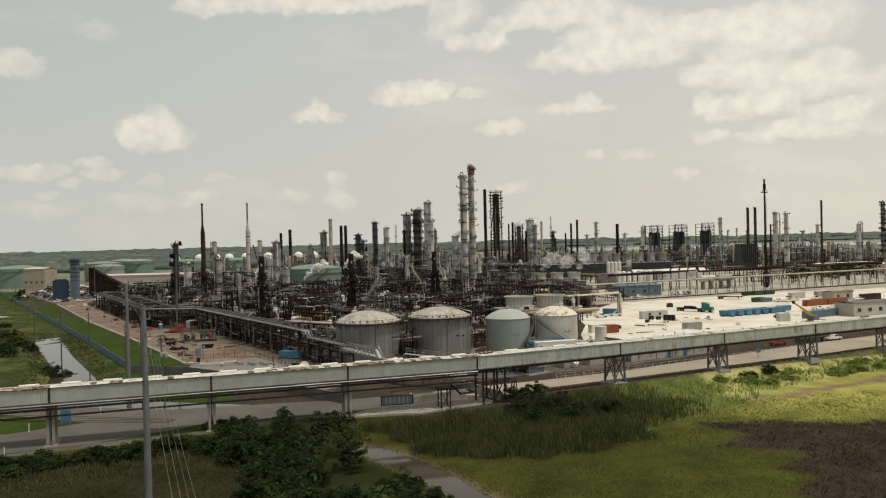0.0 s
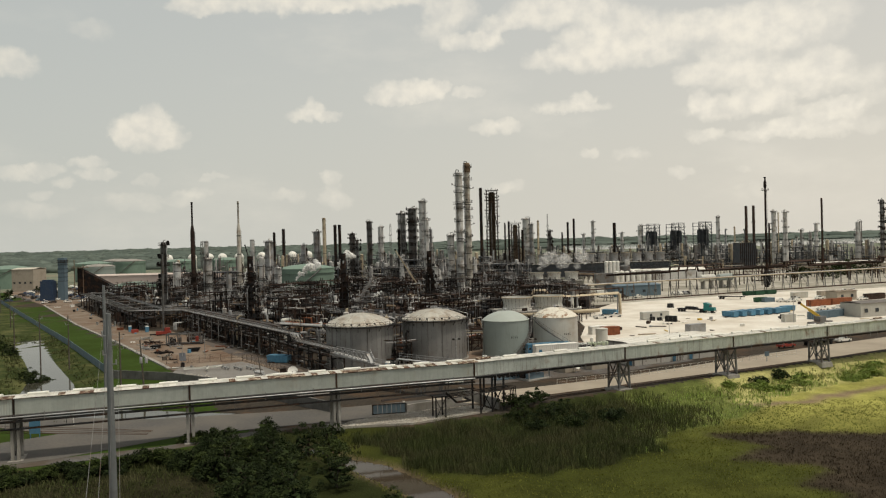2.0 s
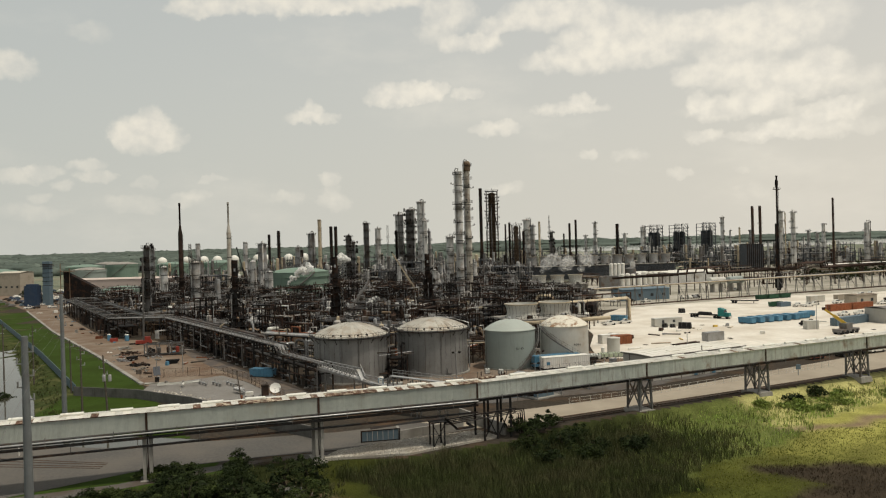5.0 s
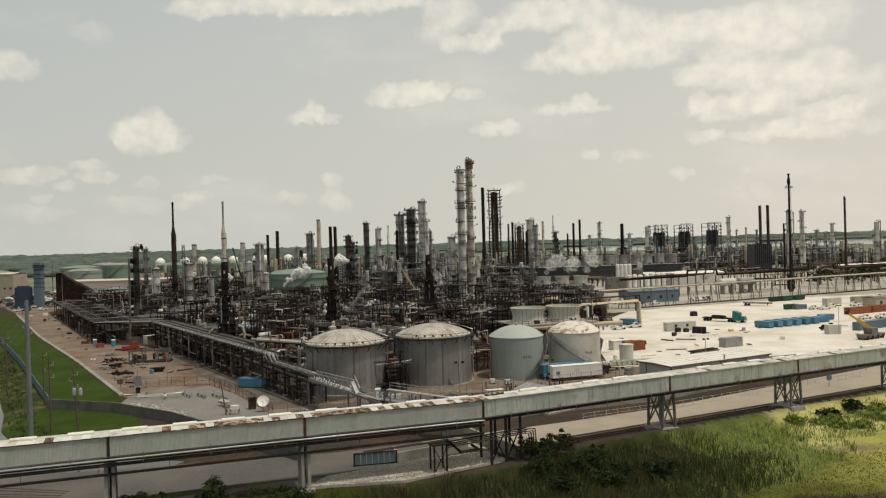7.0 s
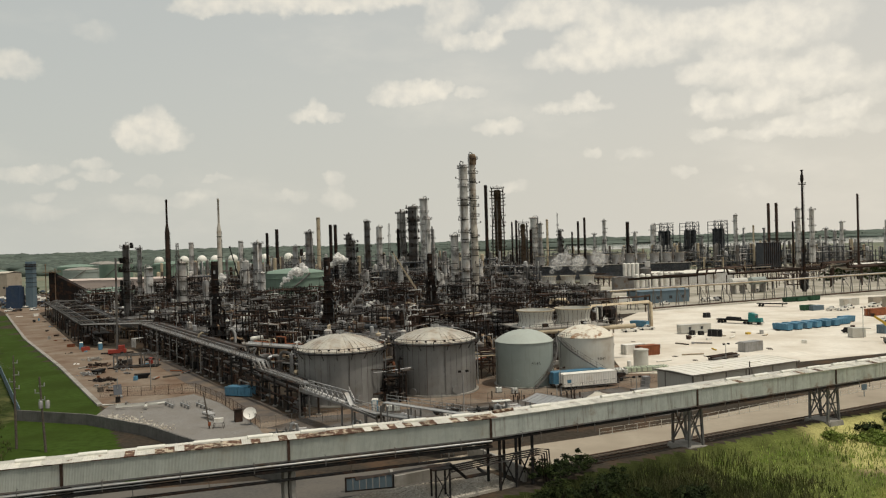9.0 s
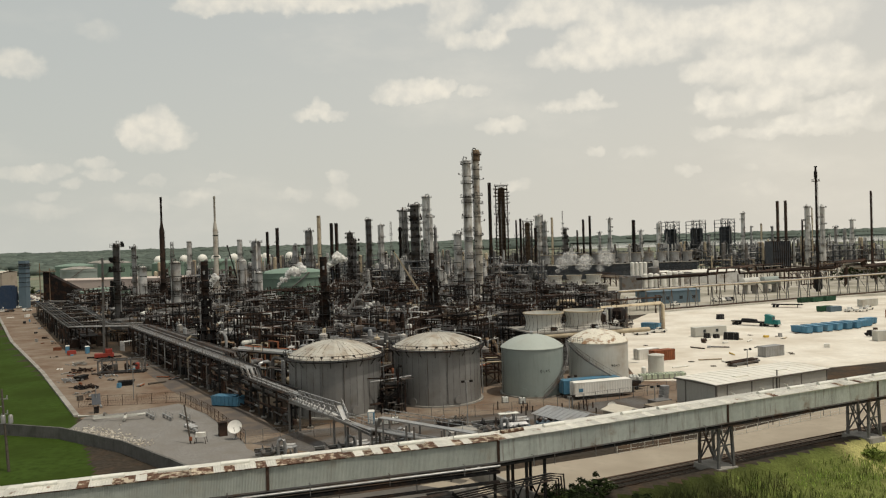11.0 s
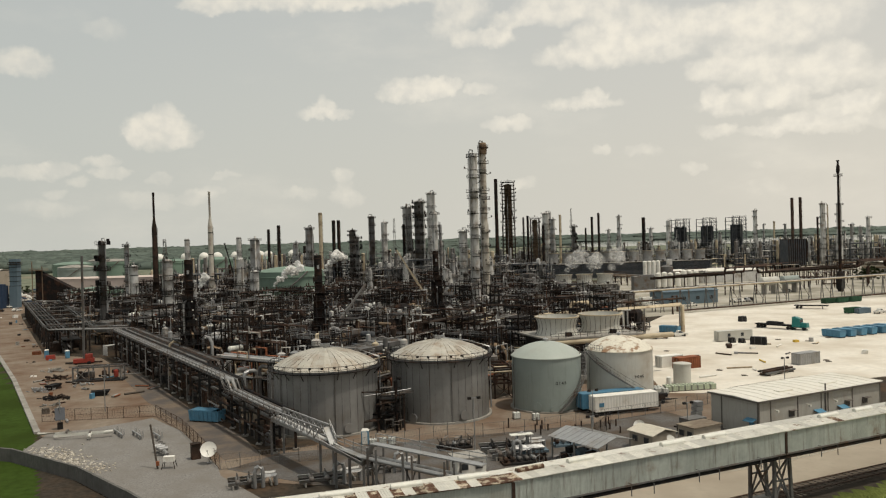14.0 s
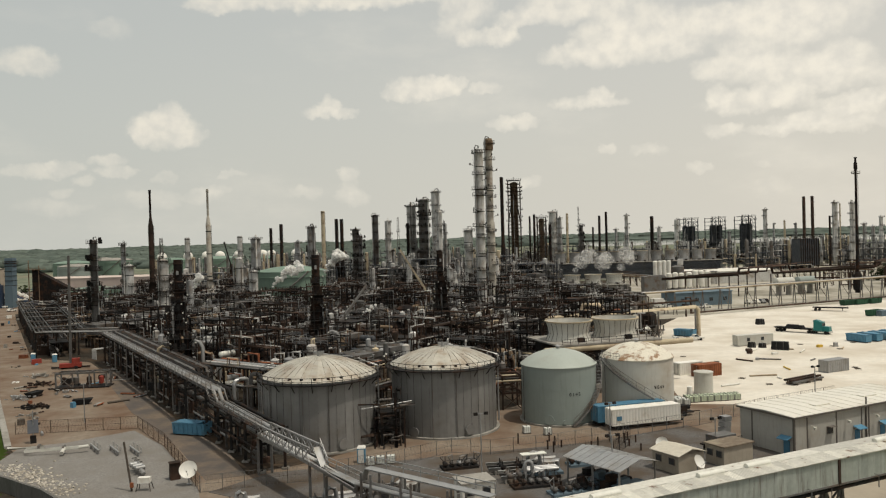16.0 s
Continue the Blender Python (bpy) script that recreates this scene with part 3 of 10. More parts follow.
        for p, q, r0, r1 in ((a - d * r * 0.45, a - d * r * 0.28, 0.02, r * 0.6), (a - d * r * 0.28, a, r * 0.6, r), (a, b, r, r),
                             (b, b + d * r * 0.28, r, r * 0.6), (b + d * r * 0.28, b + d * r * 0.45, r * 0.6, 0.02)):
            self.cyl(p, q, r0, r1, n, False)
        return self

    def prism(self, poly, z0, z1):
        n = len(poly)
        if sum(poly[i - 1][0] * poly[i][1] - poly[i][0] * poly[i - 1][1] for i in range(n)) < 0:
            poly = poly[::-1]
        vs = [(x, y, z0) for x, y in poly] + [(x, y, z1) for x, y in poly]
        return self.add(vs, [tuple(range(n, 2 * n))] + [(i, (i + 1) % n, n + (i + 1) % n, n + i) for i in range(n)])

    def blob(self, x, y, z, rx, ry, rz, n=8, rings=5, jit=0.15, rng=random):
        vs = []
        for i in range(rings + 1):
            t = math.pi * i / rings
            for k in range(n):
                p = 2 * math.pi * k / n
                j = 1 + rng.uniform(-jit, jit)
                vs.append((x + rx * j * math.sin(t) * math.cos(p), y + ry * j * math.sin(t) * math.sin(p), z + rz * j * math.cos(t)))
        return self.add(vs, [(i * n + k, (i + 1) * n + k, (i + 1) * n + (k + 1) % n, i * n + (k + 1) % n) for i in range(rings) for k in range(n)], True)

    def mesh(self, name, material):
        me = bpy.data.meshes.new(name)
        if any(self.s) and len(self.v) < 30000:        # join the rings of round shapes
            seen, verts, faces, flags = {}, [], [], []
            idx = []
            for p in self.v:
                k = (round(p[0], 4), round(p[1], 4), round(p[2], 4))
                if k not in seen:
                    seen[k] = len(verts)
                    verts.append(p)
                idx.append(seen[k])
            for q, s in zip(self.f, self.s):
                q = [idx[i] for i in q]
                if len(set(q)) == len(q):
                    faces.append(q)
                    flags.append(s)
            me.from_pydata(verts, [], faces)
            me.polygons.foreach_set("use_smooth", flags)
            me.set_sharp_from_angle(angle=radians(50))
        else:
            me.from_pydata(self.v, [], self.f)
            me.polygons.foreach_set("use_smooth", self.s)
        me.materials.append(material)
        return me


def part(name, mb, material, parent=None, label=""):
    """One mesh object under a thing or a part (or on its own)."""
    ob = new(name, mb.mesh(name, M[material]) if isinstance(mb, MB) else mb)
    ob.parent = parent
    if label:
        ob["label"] = label
    return ob


def thing(name, label, category, x=0.0, y=0.0, z=0.0, rz=0.0, group="", kind=""):
    ob = new(name)
    ob.empty_display_size = 0.3
    ob.matrix_basis = pose(x, y, z, 0, 0, rz)
    return tagged(ob, label, category, group, kind)


def solo(name, mb, material, label, category, x=0.0, y=0.0, z=0.0, rz=0.0, group="", kind=""):
    ob = part(name, mb, material)
    ob.matrix_basis = pose(x, y, z, 0, 0, rz)
    return tagged(ob, label, category, group, kind)


def inside(x, y, poly):
    hit = False
    for (x0, y0), (x1, y1) in zip(poly, poly[1:] + poly[:1]):
        if (y0 > y) != (y1 > y) and x < (x1 - x0) * (y - y0) / (y1 - y0) + x0:
            hit = not hit
    return hit


def along(line, x):
    """y of a line of points at x, ends prolonged."""
    for (x0, y0), (x1, y1) in zip(line, line[1:]):
        if x <= x1 or (x1, y1) == line[-1]:
            return y0 + (y1 - y0) * (x - x0) / (x1 - x0)


def rail(mb, pts, h=1.1, w=0.06, step=2.0):
    """Handrail: posts and two rails along a line of points."""
    pts = [Vector(p) for p in pts]
    for a, b in zip(pts, pts[1:]):
        k = max(1, round((b - a).length / step))
        for i in range(k + 1):
            p = a.lerp(b, i / k)
            mb.beam(p, p + Vector((0, 0, h)), w)
        for u in (0.5, 1.0):
            mb.beam(a + Vector((0, 0, h * u)), b + Vector((0, 0, h * u)), w)
    return mb


def ring_rail(mb, x, y, r, z, h=1.1, n=20, w=0.06, a0=0.0, a1=360.0):
    p = [(x + r * math.cos(radians(a0 + (a1 - a0) * i / n)), y + r * math.sin(radians(a0 + (a1 - a0) * i / n)), z) for i in range(n + 1)]
    return rail(mb, p, h, w, 50)

# ---- ground ----
SHORE = [(-400, 10), (-75, 118), (-48, 131), (-26, 146), (-7, 147), (7, 154), (17, 160.5), (34, 170.2), (60, 185), (120, 219.5), (400, 380)]
CANAL = [(-160, 297), (-134, 254), (-110, 214), (-98, 186), (-88, 160), (-46, 155), (-41, 165), (-72, 173), (-84, 188), (-92, 203), (-119, 246), (-150, 297)]
POND = [(-250, 370), (-232, 362), (-222, 384), (-236, 398)]
CREEK = [(-24, 141), (-16, 132), (-10, 128), (-4.5, 120), (-0.7, 114.7), (2.7, 107.3), (6.5, 102), (14, 86), (28, 60), (20, 60), (8, 86), (-0.5, 102.5),
         (-2.5, 108), (-5.9, 113.5), (-10.3, 119), (-15.4, 126.5), (-26, 139)]
BROWN_R = [(41, 140), (48, 142.5), (73, 140), (95, 141), (140, 150), (150, 120), (90, 96), (44, 90), (43, 104), (50, 110), (44, 113), (52, 121), (40, 127), (48, 133)]
BROWN_L = [(-75, 119), (-40, 127), (-30, 117), (-27, 104), (-30, 60), (-90, 60)]
REEDS = [(-18, 142), (-9, 131), (-3.5, 122.5), (7, 121), (12.5, 121.5), (19.7, 124.2), (25.5, 127), (31, 132), (35, 142.7), (45, 147.7), (55.6, 156.8), (63.6, 169), (77, 178.5), (101, 191.5), (150, 217),
         (150, 240), (120, 223), (60, 189), (17, 167), (7, 156), (-7, 147)]
MUD = [(53, 161), (66, 161.5), (79, 170), (93, 177.5), (130, 198), (128, 202), (96, 182), (84, 176.5), (71, 168.5), (63, 165), (55, 164)]
YARD_EDGE = [(-360, 650), (-236, 466), (-160, 345), (-110, 271.5), (-74, 216)]
FENCE = [(-352, 607), (-236, 433), (-170, 335), (-128, 272.7), (-85, 206)]


def dist_to(x, y, poly):
    best = 1e9
    for (x0, y0), (x1, y1) in zip(poly, poly[1:] + poly[:1]):
        dx, dy = x1 - x0, y1 - y0
        t = max(0, min(1, ((x - x0) * dx + (y - y0) * dy) / (dx * dx + dy * dy)))
        best = min(best, math.hypot(x - x0 - t * dx, y - y0 - t * dy))
    return best


def smooth(a, b, v):
    t = max(0.0, min(1.0, (v - a) / (b - a)))
    return t * t * (3 - 2 * t)


def ground_z(x, y):
    z = 0.0
    front = along(SHORE, x) - y
    berm = 0.8 * smooth(10, 20, x)
    if -3.2 < front <= 0:
        return berm * smooth(-3.2, -1.5, front)
    if front > 0:
        z = berm - (1.3 + berm) * smooth(0, 5, front) + 0.22 * noise.noise((x * 0.11, y * 0.11, 0)) * smooth(3, 9, front)
        if -60 < x < 60 and 40 < y < 160:
            d = dist_to(x, y, CREEK)
            z -= 1.3 * (smooth(-0.6, 2.2, d) if inside(x, y, CREEK) else smooth(0.7, 0, d) * 0.3)
    elif x < -40 and y < 420:
        d = dist_to(x, y, CANAL)
        if inside(x, y, CANAL):
            z = -0.7 - 1.6 * smooth(0, 3, d)
        else:
            z = -0.7 * smooth(4.5, 0, d)
        if -260 < x < -215 and inside(x, y, POND):
            z = -1.5
    return z


def ground_zone(x, y):
    n = 2.2 * noise.noise((x * 0.2, y * 0.2, 3.0)) + 1.0 * noise.noise((x * 0.7, y * 0.7, 5.0))
    n2 = 2.2 * noise.noise((x * 0.2, y * 0.2, 9.0)) + 1.0 * noise.noise((x * 0.7, y * 0.7, 15.0))
    u, v = x + n, y + n2
    front = along(SHORE, x) - y
    if front > 0.5:
        if inside(u, v, MUD):
            return 3
        if inside(u, v, BROWN_R):
            return 2
        if inside(u, v, BROWN_L):
            return 12
        if inside(x, y, CREEK):
            return 3
        if inside(u, v, REEDS):
            return 7 if 8 * noise.noise((x * 0.16, y * 0.16, 21.0)) + x + 0.2 * (20 - front) > 56 else (11 if x + 6 * n > 34 else 4)
        return 4 if x < -20 or x + 0.7 * (y - 104) < 0 else 0
    if x < 0 and y > 60:
        edge = along(sorted((b, a) for a, b in YARD_EDGE), y) if 216 <= y <= 650 else (-74 + (216 - y) * 0.55 if y < 216 else -360)
        if x < edge and y < 640:
            fence = along(sorted((b, a) for a, b in FENCE), y) if 206 <= y else -85
            return 5 if x > fence else 6
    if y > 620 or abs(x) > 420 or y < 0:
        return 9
    return 8


def axis(lo, hi, step, out, grow=1.28):
    a = list(np.arange(lo, hi + 0.01, step))
    s = step
    while a[-1] < out:
        s *= grow
        a.append(a[-1] + s)
    s = step
    while a[0] > -out:
        s *= grow
        a.insert(0, a[0] - s)
    return a


xs, ys = axis(-130, 140, 1.0, 4800, 1.2), axis(64, 236, 1.0, 4800, 1.2)
gv = [(x, y, ground_z(x, y) if abs(x) < 420 and -50 < y < 620 else (-1.3 if y < along(SHORE, x) else 0.0)) for y in ys for x in xs]
nx = len(xs)
gf = [(j * nx + i, j * nx + i + 1, (j + 1) * nx + i + 1, (j + 1) * nx + i) for j in range(len(ys) - 1) for i in range(nx - 1)]
gm = bpy.data.meshes.new("ground")
gm.from_pydata(gv, [], gf)
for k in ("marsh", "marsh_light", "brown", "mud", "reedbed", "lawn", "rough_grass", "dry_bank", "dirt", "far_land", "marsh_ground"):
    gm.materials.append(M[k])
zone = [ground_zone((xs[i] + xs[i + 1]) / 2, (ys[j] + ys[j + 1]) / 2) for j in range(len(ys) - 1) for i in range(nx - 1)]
# west zones dark, east zones bright: painted cloud shade and sun
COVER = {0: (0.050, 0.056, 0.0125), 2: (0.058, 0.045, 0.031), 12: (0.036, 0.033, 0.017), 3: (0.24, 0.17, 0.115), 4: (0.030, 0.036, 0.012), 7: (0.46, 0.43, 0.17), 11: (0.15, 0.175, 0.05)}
wet = [k in COVER for k in zone]
zone = [10 if w else k for w, k in zip(wet, zone)]


def cover(x, y):
    """Colour of the plant cover: cloud shade west and sun east put into it, yellower inland, with tussocks and wetter
    hollows.
    """
    z = ground_zone(x, y)
    if z:
        return COVER.get(z, (0.05, 0.06, 0.02))
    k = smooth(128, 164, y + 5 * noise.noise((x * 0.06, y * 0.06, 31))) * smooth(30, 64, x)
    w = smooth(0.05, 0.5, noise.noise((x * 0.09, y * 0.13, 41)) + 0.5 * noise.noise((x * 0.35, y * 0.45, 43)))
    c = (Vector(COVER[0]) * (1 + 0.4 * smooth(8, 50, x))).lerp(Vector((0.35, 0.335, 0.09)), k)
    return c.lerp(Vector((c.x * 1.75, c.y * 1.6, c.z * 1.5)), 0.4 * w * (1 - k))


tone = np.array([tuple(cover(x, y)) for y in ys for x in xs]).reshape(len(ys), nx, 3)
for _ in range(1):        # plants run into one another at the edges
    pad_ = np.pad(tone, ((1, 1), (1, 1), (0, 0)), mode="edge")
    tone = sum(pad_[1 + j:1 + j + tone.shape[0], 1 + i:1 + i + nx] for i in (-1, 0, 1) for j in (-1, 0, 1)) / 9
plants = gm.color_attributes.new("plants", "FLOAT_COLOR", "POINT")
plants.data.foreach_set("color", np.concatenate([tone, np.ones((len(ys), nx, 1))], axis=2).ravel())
gm.polygons.foreach_set("material_index", zone)
gm.polygons.foreach_set("use_smooth", [True] * len(zone))
tagged(new("ground", gm), "flat marsh, lawn and bare plant ground", "ground", kind="structure")


def slab(name, poly, z0, z1, material, label):
    return tagged(part(name, MB().prism(poly, z0, z1), material), label, name.split("_")[-1], kind="structure")


slab("water_canal", [(-175, 320), (-165, 295), (-138, 250), (-114, 210), (-98, 180), (-88, 155), (-40, 151), (-38, 170), (-66, 191), (-84, 212), (-114, 257), (-143, 305)],
     -2.2, -1.0, "water", "still grey canal water between grass banks")
slab("water_pond", [(-256, 366), (-226, 356), (-216, 388), (-240, 404)], -1.4, -0.35, "water", "small pond in rough grass")
slab("water_creek", [(-36, 156), (-24, 150), (-2, 126), (14, 112), (46, 60), (22, 56), (4, 92), (-14, 112), (-26, 136)], -2.6, -1.62, "creek", "muddy tidal creek in the marsh")
slab("water_bay", [(300, 2050), (4700, 1500), (4700, 3450), (300, 3450)], -0.5, 0.4, "bay", "pale bay water beyond the plant")

# paved areas
# slab colour holds dark paving plus the shade under units and racks
slab("pavement_plant", [(-31, 199), (-22, 206), (8, 240), (30, 253), (36, 268), (46, 290), (48, 330), (75, 385), (60, 400), (60, 660), (-250, 660), (-222, 472), (-206, 445), (-127, 317), (-105, 307)], -0.3, 0.075, "dirt", "oil-stained dark ground under the process units")
slab("road", [(-400, 215), (-93, 163), (-56, 156), (-35, 160), (-20, 163), (-6, 168.5), (4, 163.5), (-16, 152), (-30, 148), (-46, 142), (-60, 130), (-72, 124), (-400, 20), (-400, 60), (-78, 138), (-68, 146), (-90, 155), (-400, 200)],
     -0.3, 0.04, "asphalt", "grey weathered asphalt road")
slab("road_concrete", [(-6, 168.5), (0, 171.5), (19, 180), (38, 189.5), (100, 230), (400, 400), (400, 378), (104, 216), (42, 176), (17, 166), (4, 163.5)],
     -0.3, 0.045, "road_pale", "pale worn concrete road beside the rails")
slab("pavement_shoulder", [(-58, 131), (-46, 136), (-38, 142.5), (-24, 149), (-14, 151.5), (-18, 147), (-28, 145.5), (-48, 131.5), (-66, 124), (-76, 121)], -0.3, 0.05, "gravel", "gravel shoulder beside the road")
slab("pavement_yard", [(-236, 466), (-160, 345), (-110, 271.5), (-74, 216), (-64, 205), (-44, 190), (-20, 184), (60, 215), (66, 236), (44, 240), (36, 256), (8, 240), (-30, 206), (-99, 312), (-196, 480)],
     -0.3, 0.06, "yard", "sandy stained concrete yard")
slab("pavement_gravel", [(-58, 226), (-66, 218.5), (-72, 216), (-70, 204), (-54.5, 190.5), (-43, 180), (-32, 170), (-25, 178), (-34, 189), (-36, 194), (-49, 215.5)], -0.3, 0.09, "gravel_pale", "pale gravel enclosure")
slab("pavement_lane", [(-95, 291), (-90, 291), (-52, 231), (-37.5, 211.5), (-31, 199), (-36, 197), (-46, 214), (-65, 241)], -0.3, 0.085, "lane", "stained lane with dark patched asphalt")
slab("pavement_front", [(-34, 192), (-20, 184), (10, 184), (40, 196), (60, 210), (60, 214), (38, 214), (34, 222), (18, 213), (-10, 205), (-28, 200)], -0.3, 0.088, "gravel", "grey gravel apron")
slab("pavement_pad", [(38, 238), (52, 236), (66, 242), (145, 272), (400, 420), (400, 520), (216, 440), (176, 436), (125, 410), (90, 393), (75, 385), (48, 330), (46, 290), (40, 262)],
     -0.3, 0.10, "pad", "bright pale limestone laydown pad")
slab("pavement_lots", [(62, 378), (90, 388), (176, 430), (216, 434), (400, 514), (520, 570), (520, 900), (140, 760), (80, 560), (60, 470)], -0.3, 0.08, "lots", "pale paved ground between far units")
slab("pavement_parking", [(-360, 640), (-238, 470), (-210, 470), (-250, 620), (-300, 700)], -0.3, 0.07, "yard", "car park paving")

# ---- conveyor gallery ----
rng = random.Random(7)


def corrugated(w, h, waves=7, deep=0.028):
    """A ribbed sheet in the x-z plane, standing from z 0 to h, its ribs proud to -y."""
    mb = MB()
    xs_, k = [], w / waves
    for i in range(waves):
        xs_ += [(i * k, 0), (i * k + k * 0.35, 0), (i * k + k * 0.5, -deep), (i * k + k * 0.85, -deep)]
    xs_.append((w, 0))
    n = len(xs_)
    vs = [(x, y, 0) for x, y in xs_] + [(x, y, h) for x, y in xs_]
    mb.add(vs, [(i, i + 1, n + i + 1, n + i) for i in range(n - 1)])
    mb.add([(0, 0.03, 0), (w, 0.03, 0), (w, 0.03, h), (0, 0.03, h)], [(3, 2, 1, 0)])
    return mb


SHEET = 1.02
sheet_old = corrugated(SHEET, 3.0).mesh("side_sheet", M["gal_old"])
sheet_new = corrugated(SHEET, 3.0).mesh("side_sheet", M["gal_new"])


def roof_sheet(material):
    mb = MB()
    for i in range(4):
        x = i * SHEET / 4
        a, b = (-0.18, 2.98), (1.78, 3.16)
        mb.add([(x, a[0], a[1]), (x + 0.17, a[0], a[1]), (x + 0.17, b[0], b[1]), (x, b[0], b[1])], [(0, 1, 2, 3)])
        mb.add([(x + 0.17, a[0], a[1]), (x + 0.21, a[0], a[1] + 0.04), (x + 0.255, a[0], a[1]), (x + 0.17, b[0], b[1]), (x + 0.21, b[0], b[1] + 0.04), (x + 0.255, b[0], b[1])],
               [(0, 1, 4, 3), (1, 2, 5, 4)])
    return mb.mesh("roof_sheet", M[material])


roof_meshes = {k: roof_sheet(k) for k in ("gal_roof", "gal_rust")}


def gallery_span(x0, y0, x1, y1, old, z=5.5):
    """One span between two trestles, sheeted all round, with ridge vents and pipes hung below it."""
    length, ang = math.hypot(x1 - x0, y1 - y0), math.degrees(math.atan2(y1 - y0, x1 - x0))
    g = thing("conveyor_gallery", "grey-green corrugated gallery span with a partly rusted roof" if old else
              "rust-streaked grey corrugated gallery span with a pale roof", "conveyor", x0, y0, z, ang, "spans of the raised conveyor")
    g.scale = (1, 1, 0.83)
    wide = 1 if -75 < x0 < 117 else 2.5
    n = round(length / (SHEET * wide))
    pitch = length / n
    for i in range(n):
        s = part("side_sheet", sheet_old if old else sheet_new, None, g)
        s.location, s.scale = (i * pitch, rng.uniform(-0.012, 0.012), 0), (pitch / SHEET, 1, 1)
    for i in range(n):
        x = i * pitch
        rusty = rng.random() < (0.5 if old and noise.noise((x0 + x, 0, 0.5)) * 0.8 > -0.25 else (0.22 if old else 0.035))
        r = part("roof_sheet", roof_meshes["gal_rust" if rusty else "gal_roof"], None, g)
        r.location, r.scale = (x, rng.uniform(-0.06, 0.03), rng.uniform(0, 0.03)), (pitch / SHEET, 1, 1)
    # back side, floor, end frames
    part("back_wall", MB().box(length / 2, 3.6, 0, length - 0.1, 0.1, 2.95).add(
        [(0, 3.75, 2.97), (length, 3.75, 2.97), (length, 1.8, 3.17), (0, 1.8, 3.17)], [(0, 1, 2, 3)]), "gal_roof", g)
    part("floor", MB().box(length / 2, 1.8, -0.25, length, 3.5, 0.22), "steel_dark", g)
    part("eave_trim", MB().box(length / 2, -0.1, 2.86, length, 0.08, 0.12), "gal_rust" if old else "gal_roof", g)
    part("bottom_rail", MB().box(length / 2, -0.07, -0.12, length, 0.1, 0.2), "steel_grey", g)
    for x in (0.08, length - 0.08):
        part("end_post", MB().box(x, -0.06, -0.1, 0.16, 0.12, 3.1), "steel_brown", g)
    k = int(length / 5.7)
    for i in range(k):
        x = (i + 0.5) * length / k
        if not old and rng.random() < 0.3:
            continue
        v = MB()
        v.box(x, 1.75, 3.1, 2.9, 0.62, 0.12)
        v.cyl((x - 1.45, 1.75, 3.32), (x + 1.45, 1.75, 3.32), 0.3, n=8)
        part("ridge_vent", v, "vent" if rng.random() < 0.85 else "gal_rust", g)
    # service pipes and trays
    for i in range(max(2, int(length / 7.6))):
        x = (i + 0.5) * length / max(2, int(length / 7.6))
        br = MB().tube([(x, -0.05, 0.3), (x, -0.5, 0.3), (x, -0.5, -1.1)], 0.06, 5)
        part("pipe_bracket", br, "steel_grey", g)
        part("hanger", MB().beam((x + 3, -0.2, -0.2), (x + 3, -0.2, -1.5 if not old else -2.7), 0.07), "steel_grey", g)
    if old:
        part("pipe", MB().tube([(0, -0.38, -0.38), (length, -0.38, -0.38)], 0.16, 8), "galv", g)
        part("cable_tray", MB().box(length / 2, -0.1, -1.35, length, 0.7, 0.32).box(length / 2, -0.1, -0.72, length, 0.5, 0.16), "steel_dark", g)
        part("lower_tray", MB().box(length / 2, 0.0, -2.72, length, 0.5, 0.28), "steel_dark", g)
    else:
        part("cable_tray", MB().box(length / 2, 0.4, -0.62, length, 0.9, 0.3), "steel_dark", g)
        part("pipe", MB().tube([(0, 3.3, -1.0), (length, 3.3, -1.0)], 0.14, 7), "galv", g)
    return g


def trestle(x, y, ang, height, braced, wide=3.4):
    """A support: two legs, braced into an X where they are steel lattice."""
    t = thing("gallery_trestle", "braced grey steel trestle under the conveyor" if braced else "pair of concrete-cased legs under the conveyor", "trestle", x, y, 0.0 if not braced else 0.7, ang,
              "trestles of the raised conveyor")
    height -= 0.7 if braced else 0
    if braced:
        for sx in (-1.1, 1.1):
            for v in (0.0, wide):
                part("leg", MB().beam((sx * 1.25, v - 0.15, -1.2), (sx, v, height), 0.34, 0.3), "steel_grey", t)
            part("brace", MB().beam((sx, 0, 0.6), (sx, wide, height - 0.5), 0.16).beam((sx, wide, 0.6), (sx, 0, height - 0.5), 0.16), "steel_grey", t)
        for v in (0.0, wide):
            part("brace", MB().beam((-1.3, v, 0.4), (1.1, v, height - 0.4), 0.16).beam((1.3, v, 0.4), (-1.1, v, height - 0.4), 0.16)
                 .beam((-1.2, v, height * 0.5), (1.2, v, height * 0.5), 0.15), "steel_grey", t)
        part("footing", MB().box(0, wide / 2, -1.0, 3.6, wide + 1.4, 1.15, lean=0.12), "concrete", t)
    else:
        for sx in (-0.42, 0.42):
            for v in (0.3, wide - 0.2):
                part("leg", MB().beam((sx, v, -0.3), (sx, v, height), 0.42, 0.5), "concrete", t)
        part("brace", MB().beam((0, 0.3, 0.8), (0, wide - 0.2, height - 0.8), 0.14).beam((0, wide - 0.2, 0.8), (0, 0.3, height - 0.8), 0.14), "steel_dark", t)
        part("footing", MB().box(0, wide / 2, -0.4, 2.2, wide + 1.2, 0.5, lean=0.08), "concrete", t)
    part("cap_beam", MB().box(0, wide / 2, height - 0.32, 2.6 if braced else 1.6, wide + 0.5, 0.32), "steel_dark", t)
    return t


